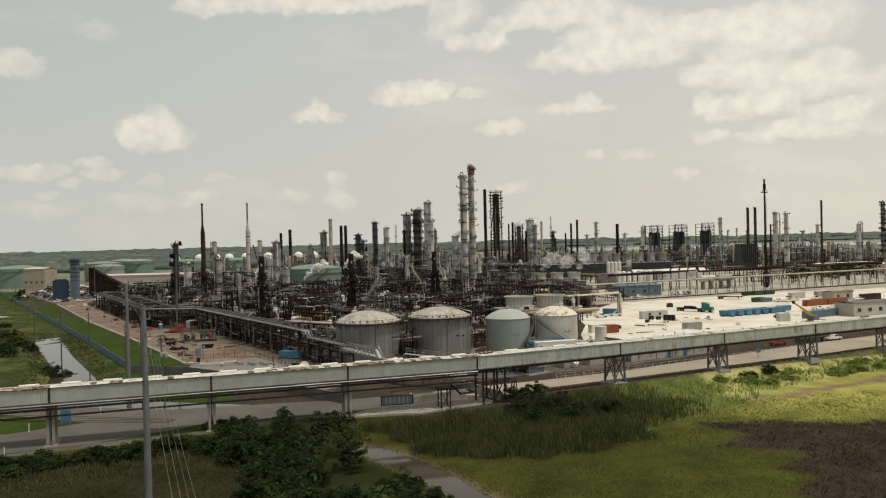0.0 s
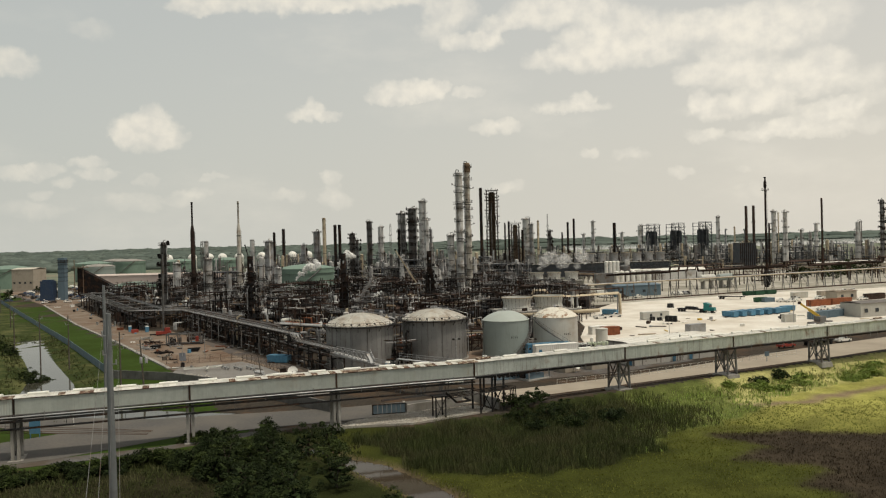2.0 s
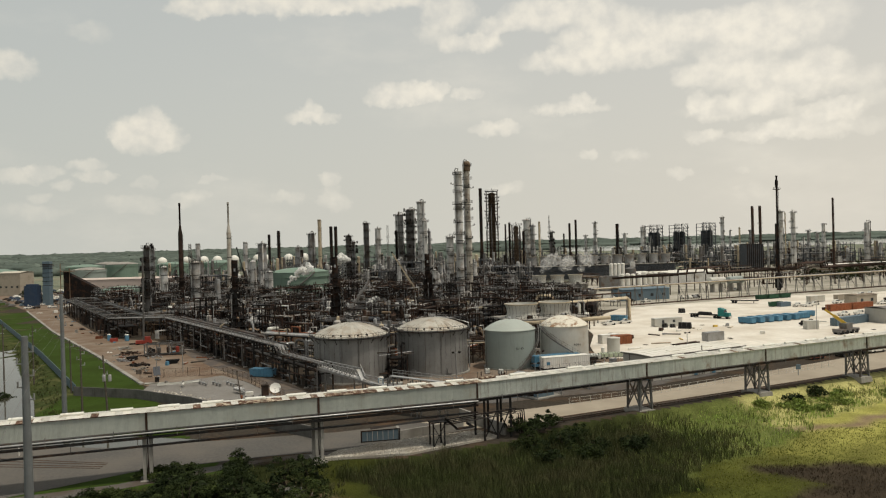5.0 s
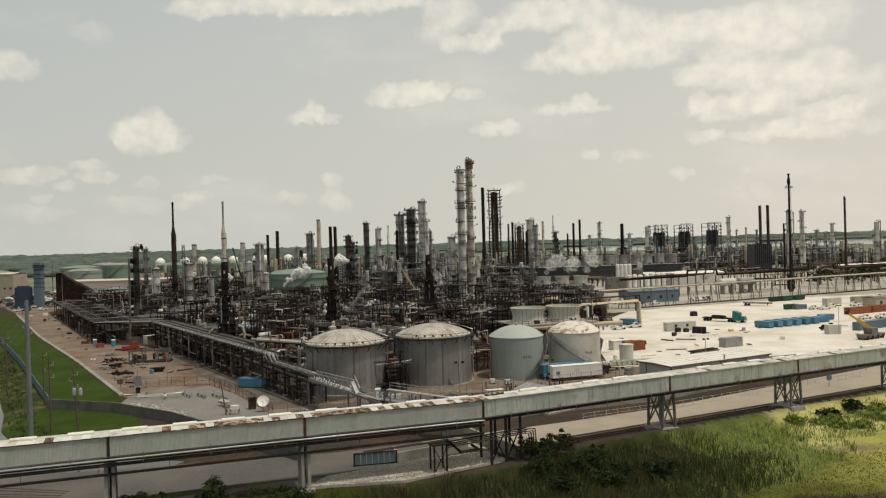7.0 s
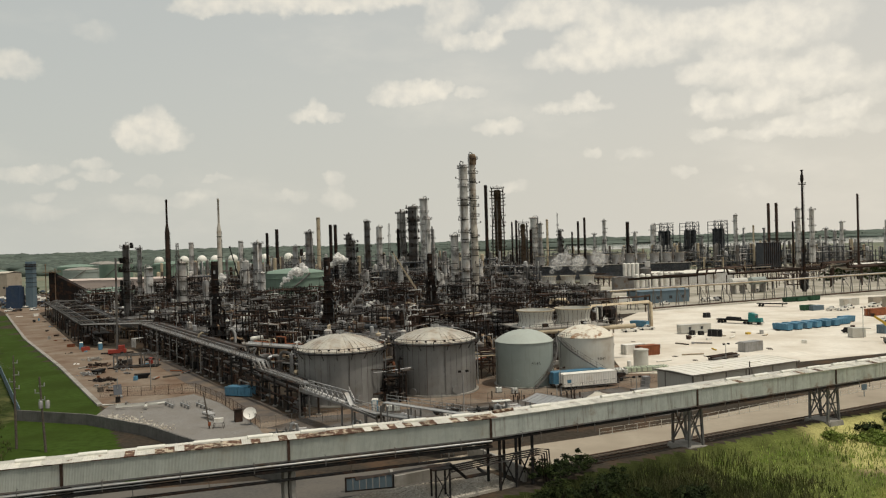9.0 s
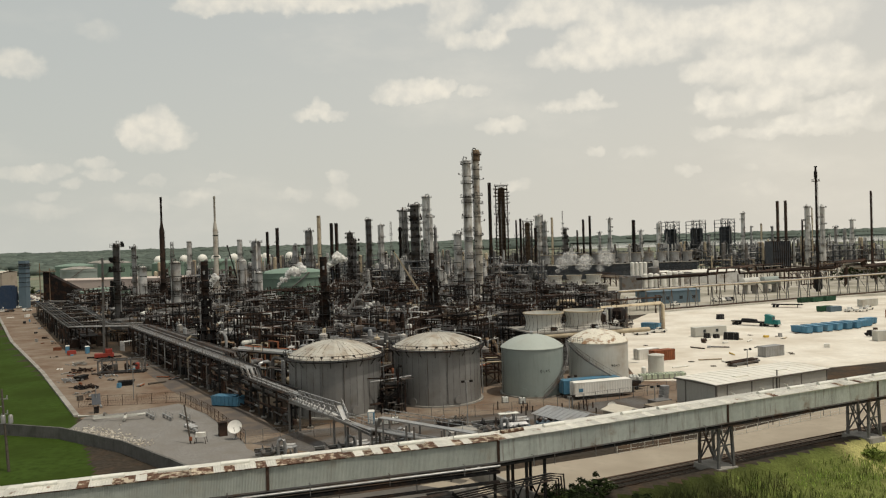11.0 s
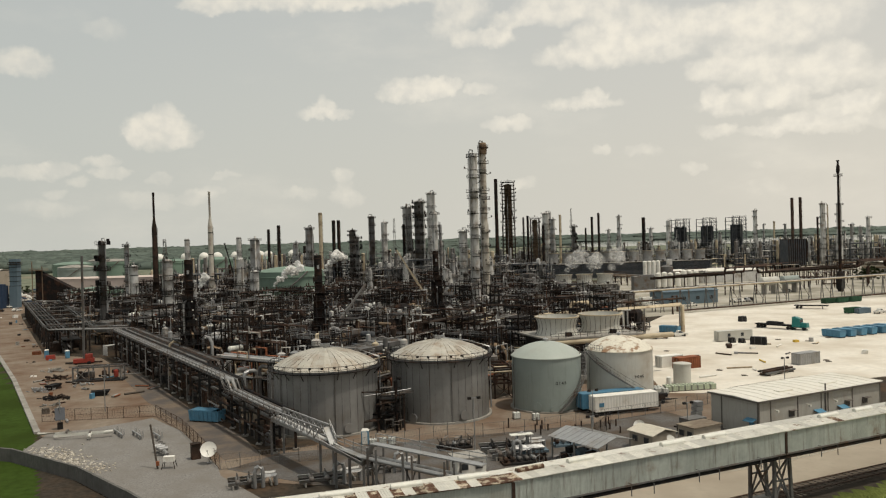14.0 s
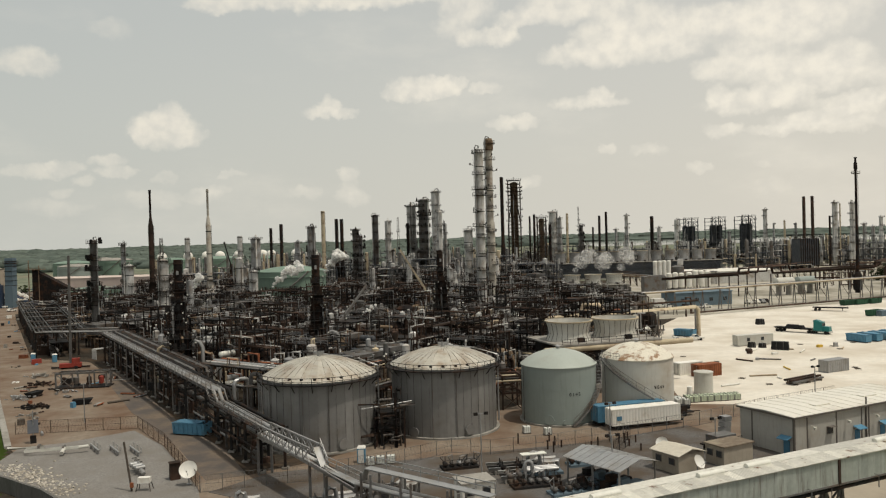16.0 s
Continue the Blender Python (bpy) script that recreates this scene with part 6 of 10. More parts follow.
def unit_vessels(v):
    t = thing("vessel_group", "cluster of upright drums joined by pipework", "vessels", group="vessel clusters")
    for i in range(4):
        x, y, r, h = rk.uniform(0, 9), rk.uniform(0, 9), rk.uniform(0.7, 1.6), rk.uniform(4.5, 11)
        part("vessel", MB().drum((x, y, 1.8), (x, y, h), r, 14), rk.choice(("insul", "insul_dark", "galv", "steel_brown")), t)
        part("leg", MB().cyl((x, y, 0), (x, y, 1.9), r * 0.8, n=12), "steel_dark", t)
        part("platform", ring_rail(MB().lathe(x, y, [(r, h - 1.2), (r + 1, h - 1.2), (r + 1, h - 1.05), (r, h - 1.05)], 12), x, y, r + 0.95, h - 1.05, 1.1, 10), "steel_dark", t)
        part("pipe", MB().tube([(x, y, h + r * 0.4), (x, y, h + 1.3), (x + rk.uniform(-3, 3), y + 1.5, h + 1.3), (x + rk.uniform(-3, 3), y + 1.5, 0.5)], 0.2, 7), rk.choice(("insul", "galv", "beige_pipe")), t)
    pipes_run(t, 10, 4, 2.8, 5)
    return t


def unit_low(v):
    t = thing("pump_row", "row of pumps with valves, stands and low pipework", "pumps", group="pump rows")
    for i in range(6):
        y = i * 1.7
        p = part("pump", MB().box(0.9, y, 0.1, 1.9, 0.9, 0.35).drum((0.3, y, 0.85), (1.3, y, 0.85), 0.36, 10), rk.choice(("steel_grey", "red_paint", "insul_dark", "blue_paint")), t)
        part("motor", MB().cyl((1.45, y, 0.85), (2.3, y, 0.85), 0.3, n=10), "steel_dark", p)
        part("pipe", MB().tube([(0.2, y, 0.8), (-0.8, y, 0.8), (-0.8, y, rk.uniform(2, 4)), (-3, y, rk.uniform(2.0, 3.5))], 0.16, 7), rk.choice(("insul", "steel_brown", "galv", "beige_pipe")), t)
    pipes_run(t, 12, 4, 1.0, 6, False)
    for i in range(3):
        x, y = 4 + rk.uniform(0, 3), rk.uniform(0, 9)
        part("stand", rail(MB().box(x, y, 2.4, 2.2, 1.6, 0.1), [(x - 1, y - 0.8, 2.5), (x + 1, y - 0.8, 2.5), (x + 1, y + 0.8, 2.5)], 1.0, 0.07).beam((x - 1, y, 0), (x - 1, y, 2.4), 0.15).beam((x + 1, y, 0), (x + 1, y, 2.4), 0.15), "steel_dark", t)
    part("lamp_post", MB().cyl((8, 2, 0), (8, 2, 8), 0.09, n=6).box(8, 2, 8, 0.6, 0.25, 0.2), "galv", t)
    return t


def far_unit(v):
    """A process unit for mid distance: frames, walkways, thin pipes and small vessels, joined kind by kind."""
    label = ("low open steel unit packed with rusty pipes and drums", "dark steel unit with walkways and stacked pipework", "tall open steel structure with platforms and risers")[v % 3]
    root = thing("process_unit", label, "process unit", group="process units")
    W, D = 12.5, 11.5
    levels = (1, 2, 3, 2, 1, 4)[v % 6]
    st, rust, pale, eq = MB(), MB(), MB(), MB()
    sx, sy = rk.uniform(-0.5, 1.5), rk.uniform(-0.5, 1.5)
    fw, fd = (rk.uniform(6, 9), rk.uniform(4, 7)) if levels > 3 else (rk.uniform(9, 12), rk.uniform(6, 10))
    bz = rk.uniform(2.7, 3.5)
    for i in range(3):
        for j in range(3):
            st.beam((sx + fw * i / 2, sy + fd * j / 2, 0), (sx + fw * i / 2, sy + fd * j / 2, bz * levels + rk.choice((0, 0, 1.1))), 0.24)
    for k in range(1, levels + 1):
        z = bz * k
        for j in range(3):
            st.beam((sx, sy + fd * j / 2, z), (sx + fw, sy + fd * j / 2, z), 0.16, 0.26)
            st.beam((sx + fw * j / 2, sy, z), (sx + fw * j / 2, sy + fd, z), 0.16, 0.26)
        x0 = sx + rk.choice((0, fw / 2))
        st.box(x0 + fw / 4, sy + fd / 2, z + 0.14, fw / 2, fd + 0.6, 0.06)
        rail(pale if rk.random() < 0.3 else st, [(sx - 0.3, sy + fd, z + 0.2), (sx - 0.3, sy - 0.3, z + 0.2), (sx + fw + 0.3, sy - 0.3, z + 0.2)], 1.1, 0.06, 2.2)
        st.beam((sx, sy, z - bz), (sx + fw / 2, sy, z), 0.12).beam((sx + fw, sy, z - bz), (sx + fw, sy + fd / 2, z), 0.12)
    for _ in range(7):        # bundles of thin pipes
        z, u, ln = rk.uniform(0.6, bz * levels + 0.6), rk.uniform(0, 9), rk.uniform(6, 13)
        turn = rk.random() < 0.5
        for q in range(rk.randint(3, 6)):
            r = rk.choice((0.06, 0.08, 0.11, 0.15, 0.2, 0.28))
            w = u + q * rk.uniform(0.4, 0.7)
            s = rk.uniform(-1, 2)
            p = [(s, w, z), (s + ln, w, z), (s + ln, w, rk.choice((0.0, z + 1.5, z - 1.0)))]
            if turn:
                p = [(b, a, c) for a, b, c in p]
            (pale if rk.random() < 0.2 else rust).tube(p, r, 4)
    for _ in range(9):        # risers
        x, y, z = rk.uniform(-0.5, W), rk.uniform(-0.5, D), rk.uniform(3, bz * levels + 3)
        (pale if rk.random() < 0.2 else rust).tube([(x, y, 0), (x, y, z), (x + rk.uniform(-2, 2), y + rk.uniform(-2, 2), z)], rk.choice((0.06, 0.09, 0.14, 0.2)), 5)
    for _ in range(4):        # small vessels
        x, y, r = rk.uniform(0.5, W - 1), rk.uniform(0.5, D - 1), rk.uniform(0.35, 0.95)
        if rk.random() < 0.6:
            eq.drum((x, y, 0.5), (x, y, rk.uniform(4, 9)), r, 9)
        else:
            z = bz * rk.randint(0, levels - 1) + 0.9
            eq.drum((x - 2, y, z), (x + 2, y, z), r * 0.85, 9)
    if v % 4 == 1:        # fat ducts with elbows
        y, z = rk.uniform(2, 7), rk.uniform(2.5, 5)
        for k in range(1 + v % 3):
            part("duct", MB().tube([(-1, y + k * 1.7, z), (6 + k, y + k * 1.7, z), (7.4 + k, y + k * 1.7, z - 0.3), (8 + k, y + k * 1.7, z - 1.4), (8 + k, y + k * 1.7, 0)], 0.6, 9), ("beige_pipe", "duct_brown")[v % 2 if v < 9 else 1], root)
    if v % 4 == 0:        # fan coolers on legs
        z = rk.uniform(4.5, 7)
        bank = part("cooler_bank", MB().box(5.5, 4.5, z, 10, 7, 1.0).box(5.5, 4.5, z - 2.2, 9, 6, 2.1, lean=-0.4), "insul_dark", root)
        for k in range(3):
            part("fan_ring", MB().lathe(2.2 + k * 3.3, 4.5, [(1.45, z + 1.0), (1.3, z + 1.5), (1.25, z + 1.02)], 12), "steel_grey", bank)
    if v % 4 == 2:        # a sooted casing
        x, y, z = rk.uniform(3, 8), rk.uniform(3, 7), rk.uniform(4, 7)
        part("casing", MB().box(x, y, 0.6, 5, 4, z).box(x, y, z + 0.6, 5, 4, 1.2, lean=1.2), "soot", root)
    if v % 4 == 3:
        part("lamp_post", MB().cyl((1, -1, 0), (1, -1, 12), 0.1, n=5).box(1, -1, 12, 0.7, 0.3, 0.2), "galv", root)
    (rust if v % 3 else pale).add(eq.v, eq.f, True)
    for name, mb, m in (("steelwork", st, "steel_dark"), ("rusty_pipework", rust, ("steel_brown", "insul_dark", "steel_brown", "steel_brown", "duct_brown")[v % 5]), ("pale_pipework", pale, ("insul_mid", "insul")[v % 2])):
        part(name, mb, m, root)["kind"] = "stuff"
    return root


UNITS = [f(v) for v in range(2) for f in (unit_rack, unit_structure, unit_exchangers, unit_coolers, unit_vessels, unit_low)]
HOMES = []
FAR_UNITS = [far_unit(v) for v in range(18)]
PLANT = [(-37, 226), (-30, 234), (-14, 244), (4, 250), (10, 262), (12, 290), (46, 300), (50, 330), (62, 395), (58, 470), (58, 640), (-250, 640), (-206, 474), (-120, 340), (-92, 309)]
KEEP_OUT = [(-66, 271, 6), (-37, 283, 6), (-9, 333, 6), (-81, 449, 17), (-24, 217, 11), (-5, 224, 11), (30, 268, 20), (68, 462, 28), (62, 425, 14), (70, 498, 26)]
rp = random.Random(11)
gx, gy = 12.0, 11.0
spots = []
for j in range(39):
    for i in range(30):
        x = -255 + i * gx + rp.uniform(-2, 2)
        y = 236 + j * gy + rp.uniform(-2, 2)
        if inside(x + 4, y + 4, PLANT) and all(math.hypot(x + 4 - a, y + 4 - b) > r for a, b, r in KEEP_OUT):
            if y < 480 or rp.random() < 0.32:
                spots.append((x, y))
spots.sort(key=lambda p: p[1])
beyond = []
for i, (x, y) in enumerate(spots):
    near = y < 300
    pool = [u for u in UNITS if not (near and u["category"] == "structure" and rp.random() < 0.6) and not (u["category"] in ("cooler", "exchangers") and rp.random() < 0.6)]
    u = rp.choice(pool)
    if y > 250:
        u = rp.choice(FAR_UNITS)
    rz = rp.choice((0, 90, 180, 270)) - 33
    c, s = math.cos(radians(rz)), math.sin(radians(rz))
    place = pose(x + 5 - (6 * c - 4 * s), y + 5 - (6 * s + 4 * c), 0, 0, 0, rz)
    if i >= 195:
        beyond.append((rp.choice(FAR_UNITS), place))
    elif u not in HOMES:
        HOMES.append(u)
        u.matrix_basis = place
    else:
        copy_thing(u, place)
for i, u in enumerate(q for q in UNITS + FAR_UNITS if q not in HOMES):
    u.matrix_basis = pose(-8 + i * 13, 600 + 3 * i, 0, 0, 0, 57)


def join_units(name, rows, label):
    """Units too far off to tell apart, joined material by material."""
    root = thing(name, label, "process area", kind="stuff")
    bins = {}
    for u, m in rows:
        m = np.array(m)
        for o in u.children_recursive:
            bins.setdefault((o.name.split(".")[0], o.data.materials[0].name), []).append((o.data, m))
    for (base, mname), items in sorted(bins.items(), key=lambda q: q[0]):
        vs, fs, off = [], [], 0
        for me, m in items:
            co = np.empty(len(me.vertices) * 3)
            me.vertices.foreach_get("co", co)
            co = co.reshape(-1, 3) @ m[:3, :3].T + m[:3, 3]
            vs.extend(map(tuple, co))
            fs.extend(tuple(i + off for i in p.vertices) for p in me.polygons)
            off += len(co)
        me = bpy.data.meshes.new(base)
        me.from_pydata(vs, [], fs)
        me.materials.append(bpy.data.materials[mname])
        part(base, me, None, root)["kind"] = "stuff"
    return root


join_units("process_area", beyond, "crowded process units with rusty pipes and walkways")


def pipework_field():
    """Elbows, drums, valves, risers and lamp heads that crowd the units, gathered material by material."""
    rf_ = random.Random(61)
    root = thing("process_pipework", "crowded elbows, drums, valves and risers among the units", "pipework", kind="stuff")
    kinds = ("insul_dark", "steel_brown", "steel_dark", "insul_mid", "galv", "duct_brown", "beige_pipe", "insul", "orange_pipe", "vent", "steel_blue")
    share = (5, 5, 5, 4, 3, 3, 2, 2, 1, 2, 3)
    bins = {k: MB() for k in kinds}
    made = 0
    while made < 2600:
        x, y = rf_.uniform(-215, 60), 232 + 270 * rf_.random() ** 1.25
        if not inside(x, y, PLANT) or any(math.hypot(x - a, y - b) < r * 0.8 for a, b, r in KEEP_OUT):
            continue
        made += 1
        mb, z, a = bins[rf_.choices(kinds, share)[0]], rf_.uniform(1.5, 8.0), radians(rf_.choice((-33, 57, 147, 237)) + rf_.uniform(-3, 3))
        c, q = math.cos(a), math.sin(a)
        at = lambda u, w, h: (x + c * u - q * w, y + q * u + c * w, h)
        k = rf_.random()
        if k < 0.30:        # arch with two elbows
            L, r = rf_.uniform(1.2, 5.0), rf_.choice((0.12, 0.16, 0.22, 0.3, 0.4))
            mb.tube([at(0, 0, 0), at(0, 0, z - 2.2 * r), at(0.7 * r, 0, z - 0.7 * r), at(2.2 * r, 0, z), at(L, 0, z), at(L + 1.5 * r, 0, z - 0.7 * r), at(L + 2.2 * r, 0, z - 2.2 * r), at(L + 2.2 * r, 0, 0)], r, 7)
        elif k < 0.50:        # upright drum
            r = rf_.uniform(0.3, 0.9)
            mb.drum(at(0, 0, max(0, z - 5)), at(0, 0, z), r, 10)
            mb.cyl(at(0, 0, z), at(0, 0, z + 0.8), r * 0.2, n=6)
        elif k < 0.60:        # lying drum
            r = rf_.uniform(0.35, 0.9)
            mb.drum(at(-1.8, 0, z), at(1.8, 0, z), r, 10)
            mb.box(*at(0, 0, 0), 0.4, 0.4, z - r * 0.8, math.degrees(a))
        elif k < 0.78:        # straight pipes side by side
            L, r = rf_.uniform(4, 11), rf_.choice((0.08, 0.12, 0.18))
            for w in range(rf_.randint(2, 4)):
                mb.tube([at(0, w * r * 3.4, 0), at(0, w * r * 3.4, z), at(L, w * r * 3.4, z), at(L, w * r * 3.4, 0)], r, 6)
        elif k < 0.9:        # riser with a lamp or vent head
            z += rf_.uniform(0, 5)
            mb.cyl(at(0, 0, 0), at(0, 0, z), 0.07, n=5)
            bins["vent"].box(*at(0, 0, z), 0.42, 0.3, 0.26, math.degrees(a))
        else:        # valve station
            for w in range(4):
                mb.cyl(at(w * 0.8, 0, 0), at(w * 0.8, 0, z * 0.6), 0.1, n=5)
                mb.drum(at(w * 0.8, -0.3, z * 0.6), at(w * 0.8, 0.3, z * 0.6), 0.32, 7)
    for k in kinds:
        part("pipework_" + k.split("_")[0], bins[k], k, root)["kind"] = "stuff"


pipework_field()


def distant_unit(v):
    """A coarse unit: frame, decks, drums, columns and pipes thick enough to be seen from far."""
    root = thing("distant_unit", "far process unit of dark frames, pale drums and columns", "process unit", group="distant units")
    st, rust, pale = MB(), MB(), MB()
    w, d, n, bz = rk.uniform(12, 20), rk.uniform(8, 14), rk.choice((2, 2, 3, 4)), rk.uniform(3.5, 4.5)
    for i in range(4):
        for j in (0, 1):
            st.beam((w * i / 3, d * j, 0), (w * i / 3, d * j, n * bz + rk.choice((0, 2))), 0.4)
    for k in range(1, n + 1):
        for j in (0, 1):
            st.beam((0, d * j, k * bz), (w, d * j, k * bz), 0.35, 0.5)
        st.box(w * rk.uniform(0.3, 0.7), d / 2, k * bz, w * 0.5, d, 0.15)
        st.beam((0, -0.3, k * bz + 1.1), (w, -0.3, k * bz + 1.1), 0.14)
        for q in range(3):
            y = rk.uniform(0, d)
            (pale if rk.random() < 0.5 else rust).tube([(-3, y, k * bz + 0.6), (w + 3, y, k * bz + 0.6), (w + 3, y, 0)], rk.uniform(0.2, 0.45), 5)
    for _ in range(4):
        x, y, r = rk.uniform(-2, w + 2), rk.uniform(-2, d + 2), rk.uniform(0.6, 1.5)
        (pale if rk.random() < 0.6 else rust).drum((x, y, 0.6), (x, y, rk.choice((6, 9, 12, 16, 22))), r, 8)
    for _ in range(2):
        x, y, z = rk.uniform(0, w - 6), rk.uniform(0, d), rk.choice((1.5, bz + 1.3))
        (pale if rk.random() < 0.5 else rust).drum((x, y, z), (x + 6, y, z), rk.uniform(0.7, 1.2), 8)
    for _ in range(3):
        x, y = rk.uniform(-1, w + 1), rk.uniform(-1, d)
        st.beam((x, y, 0), (x, y, rk.uniform(10, 24)), 0.3)
    # frame steel is paler than on near units: haze put into the colour
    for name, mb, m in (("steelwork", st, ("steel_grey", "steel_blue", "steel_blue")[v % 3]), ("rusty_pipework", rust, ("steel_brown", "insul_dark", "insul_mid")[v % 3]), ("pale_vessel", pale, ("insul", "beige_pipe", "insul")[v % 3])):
        part(name, mb, m, root)["kind"] = "stuff"
    return root


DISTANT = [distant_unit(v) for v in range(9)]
rows = []
for k in range(230):
    x = rp.uniform(-215, 430)
    y = (560 if x < 60 else 660 + (x - 60) * 0.22) + rp.uniform(0, 320) ** 1.0
    if 70 < x < 260 and y < 700:
        continue
    rows.append((rp.choice(DISTANT), pose(x, y, 0, 0, 0, rp.choice((0, 90)) + rp.choice((-33, 8, 27)))))
for u in DISTANT:
    u.matrix_basis = rows.pop()[1]
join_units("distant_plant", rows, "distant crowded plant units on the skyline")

# ---- front pipe rack and pipe bridges ----
RACK_A, RACK_B = Vector((-101.2, 307.2)), Vector((-28.7, 199.0))
rdir = (RACK_B - RACK_A).normalized()
rside = Vector((-rdir.y, rdir.x))          # towards the plant
if rside.x < 0:
    rside = -rside
rlen = (RACK_B - RACK_A).length
rack = thing("main_pipe_rack", "long dark pipe rack with a stepped catwalk along the yard", "pipe rack")


def rp3(u, v, z):
    p = RACK_A + rdir * u + rside * v
    return (p.x, p.y, z)


for i in range(20):
    u = 2 + i * (rlen - 3) / 19
    top = 7.6 if u < rlen * 0.81 else 6.0
    for v in (0.0, 3.4) if u > rlen * 0.62 else (0.0, 3.4, 7.6):
        part("post", MB().beam(rp3(u, v, 0), rp3(u, v, top), 0.36), "steel_dark", rack)
        part("footing", MB().box(rp3(u, v, 0)[0], rp3(u, v, 0)[1], 0, 0.9, 0.9, 0.35), "concrete", rack)
    w = 3.4 if u > rlen * 0.62 else 7.6
    for z in (top - 0.2, top - 2.0):
        part("cross_beam", MB().beam(rp3(u, -0.6, z), rp3(u, w + 0.6, z), 0.25, 0.35), "steel_dark", rack)
us = rlen * 0.815
for k in range(9):
    v = 0.5 + k * 0.8
    r = (0.2, 0.34, 0.15, 0.26, 0.18, 0.3, 0.14, 0.24, 0.2)[k]
    m = ("insul_mid", "insul_mid", "insul_dark", "steel_dark", "insul_dark", "steel_dark", "steel_brown", "insul_dark", "steel_dark")[k]
    if v < 3.2:
        part("pipe", MB().tube([rp3(-2, v, 7.8), rp3(us - 0.5, v, 7.8), rp3(us + 1.2, v, 6.2), rp3(rlen, v, 6.2)], r, 8), m, rack)
    else:
        part("pipe", MB().tube([rp3(-2, v, 7.8), rp3(rlen * 0.62, v, 7.8), rp3(rlen * 0.62 + 0.8, v, 7.0), rp3(rlen * 0.62 + 0.8, v, 1.0)], r, 8), m, rack)
    part("lower_pipe", MB().tube([rp3(-2, v, 5.9), rp3(rlen * (0.6 if v > 3 else 0.98), v, 5.9 if v > 3 else 4.3)], r * 0.9, 7), ("steel_dark", "insul_dark", "steel_dark")[k % 3], rack)
ub = random.Random(8)
for m, count in (("steel_brown", 90), ("steel_dark", 70), ("insul_dark", 40), ("insul_mid", 14)):
    mb = MB()
    for _ in range(count):
        u, v, z = ub.uniform(1, rlen - 4), ub.uniform(0.2, 3.2), ub.uniform(0.5, 5.2)
        if u < rlen * 0.6:
            v *= 2.2
        kind = ub.random()
        if kind < 0.5:
            mb.tube([rp3(u, v, 0), rp3(u, v, z), rp3(u + ub.uniform(-6, 6), v, z)], ub.choice((0.07, 0.1, 0.16, 0.22)), 5)
        elif kind < 0.75:
            mb.beam(rp3(u, -0.2, z), rp3(u + ub.uniform(3, 9), -0.2, z), 0.12, 0.25)
        else:
            p = rp3(u, v, 0)
            mb.box(p[0], p[1], 0, ub.uniform(0.5, 1.6), ub.uniform(0.5, 1.2), ub.uniform(0.6, 2.2), ub.uniform(0, 90))
    part("under_pipework", mb, m, rack)["kind"] = "stuff"
cat = MB()
for v in (-0.9, -0.1):
    rail(cat, [rp3(0, v, 8.0), rp3(us - 0.5, v, 8.0), rp3(us + 1.8, v, 6.4), rp3(rlen, v, 6.4)], 1.0, 0.06, 2.6)
part("catwalk", cat, "steel_grey", rack, "weathered grey catwalk rails")
part("catwalk_floor", MB().beam(rp3(0, -0.5, 7.95), rp3(us - 0.5, -0.5, 7.95), 0.8, 0.1).beam(rp3(us - 0.5, -0.5, 7.95), rp3(us + 1.8, -0.5, 6.35), 0.8, 0.1)
     .beam(rp3(us + 1.8, -0.5, 6.35), rp3(rlen, -0.5, 6.35), 0.8, 0.1), "steel_dark", rack)
for i in range(11):
    u = 6 + i * rlen * 0.058
    part("drop_pipe", MB().tube([rp3(u, 0.2, 7.4), rp3(u, -0.5, 7.4), rp3(u, -0.5, 0.5)], 0.16, 6), ("steel_brown", "insul_dark", "insul_mid")[i % 3], rack)
    if i % 2:
        part("valve_station", MB().drum(rp3(u + 2, 1.5, 0.8), rp3(u + 2, 1.5, 2.6), 0.45, 10), "insul_dark", rack)

br = thing("pipe_bridge", "lattice pipe bridge with a stair stepping down to the conveyor", "pipe bridge")
B0, B1, B2, B3 = Vector((-28.6, 199.4)), Vector((-19.0, 186.7)), Vector((-12.6, 178.4)), Vector((1.4, 168.6))


def bline(a, b, za, zb, w=0.0):
    n = Vector((b - a)).normalized()
    s = Vector((-n.y, n.x)) * w
    return (a.x + s.x, a.y + s.y, za), (b.x + s.x, b.y + s.y, zb)


for w in (-0.9, 0.9):
    lo, hi = bline(B0, B1, 5.2, 5.2, w), bline(B0, B1, 6.9, 6.9, w)
    t = MB().beam(*lo, 0.2).beam(*hi, 0.2)
    for i in range(8):
        a, b = Vector(lo[0]).lerp(Vector(lo[1]), i / 8), Vector(hi[0]).lerp(Vector(hi[1]), (i + 1) / 8)
        t.beam(a, b, 0.11)
        t.beam(Vector(hi[0]).lerp(Vector(hi[1]), i / 8), a, 0.11)
        t.beam(Vector(hi[0]).lerp(Vector(hi[1]), i / 8), Vector(lo[0]).lerp(Vector(lo[1]), (i + 1) / 8), 0.09)
    part("truss", t, "galv", br)
part("stair", rail(MB().beam(*bline(B1, B1 + (B2 - B1) * 0.18, 6.9, 4.9, 0), 0.9, 0.12), bline(B1, B1 + (B2 - B1) * 0.18, 6.9, 4.9, 0.45), 1.0, 0.09, 0.8), "galv", br)
part("walkway", rail(MB().beam(*bline(B1, B2, 4.9, 4.9), 1.0, 0.1), bline(B1 + (B2 - B1) * 0.18, B2, 5.0, 5.0, 0.5), 1.0, 0.08, 2.2), "galv", br)
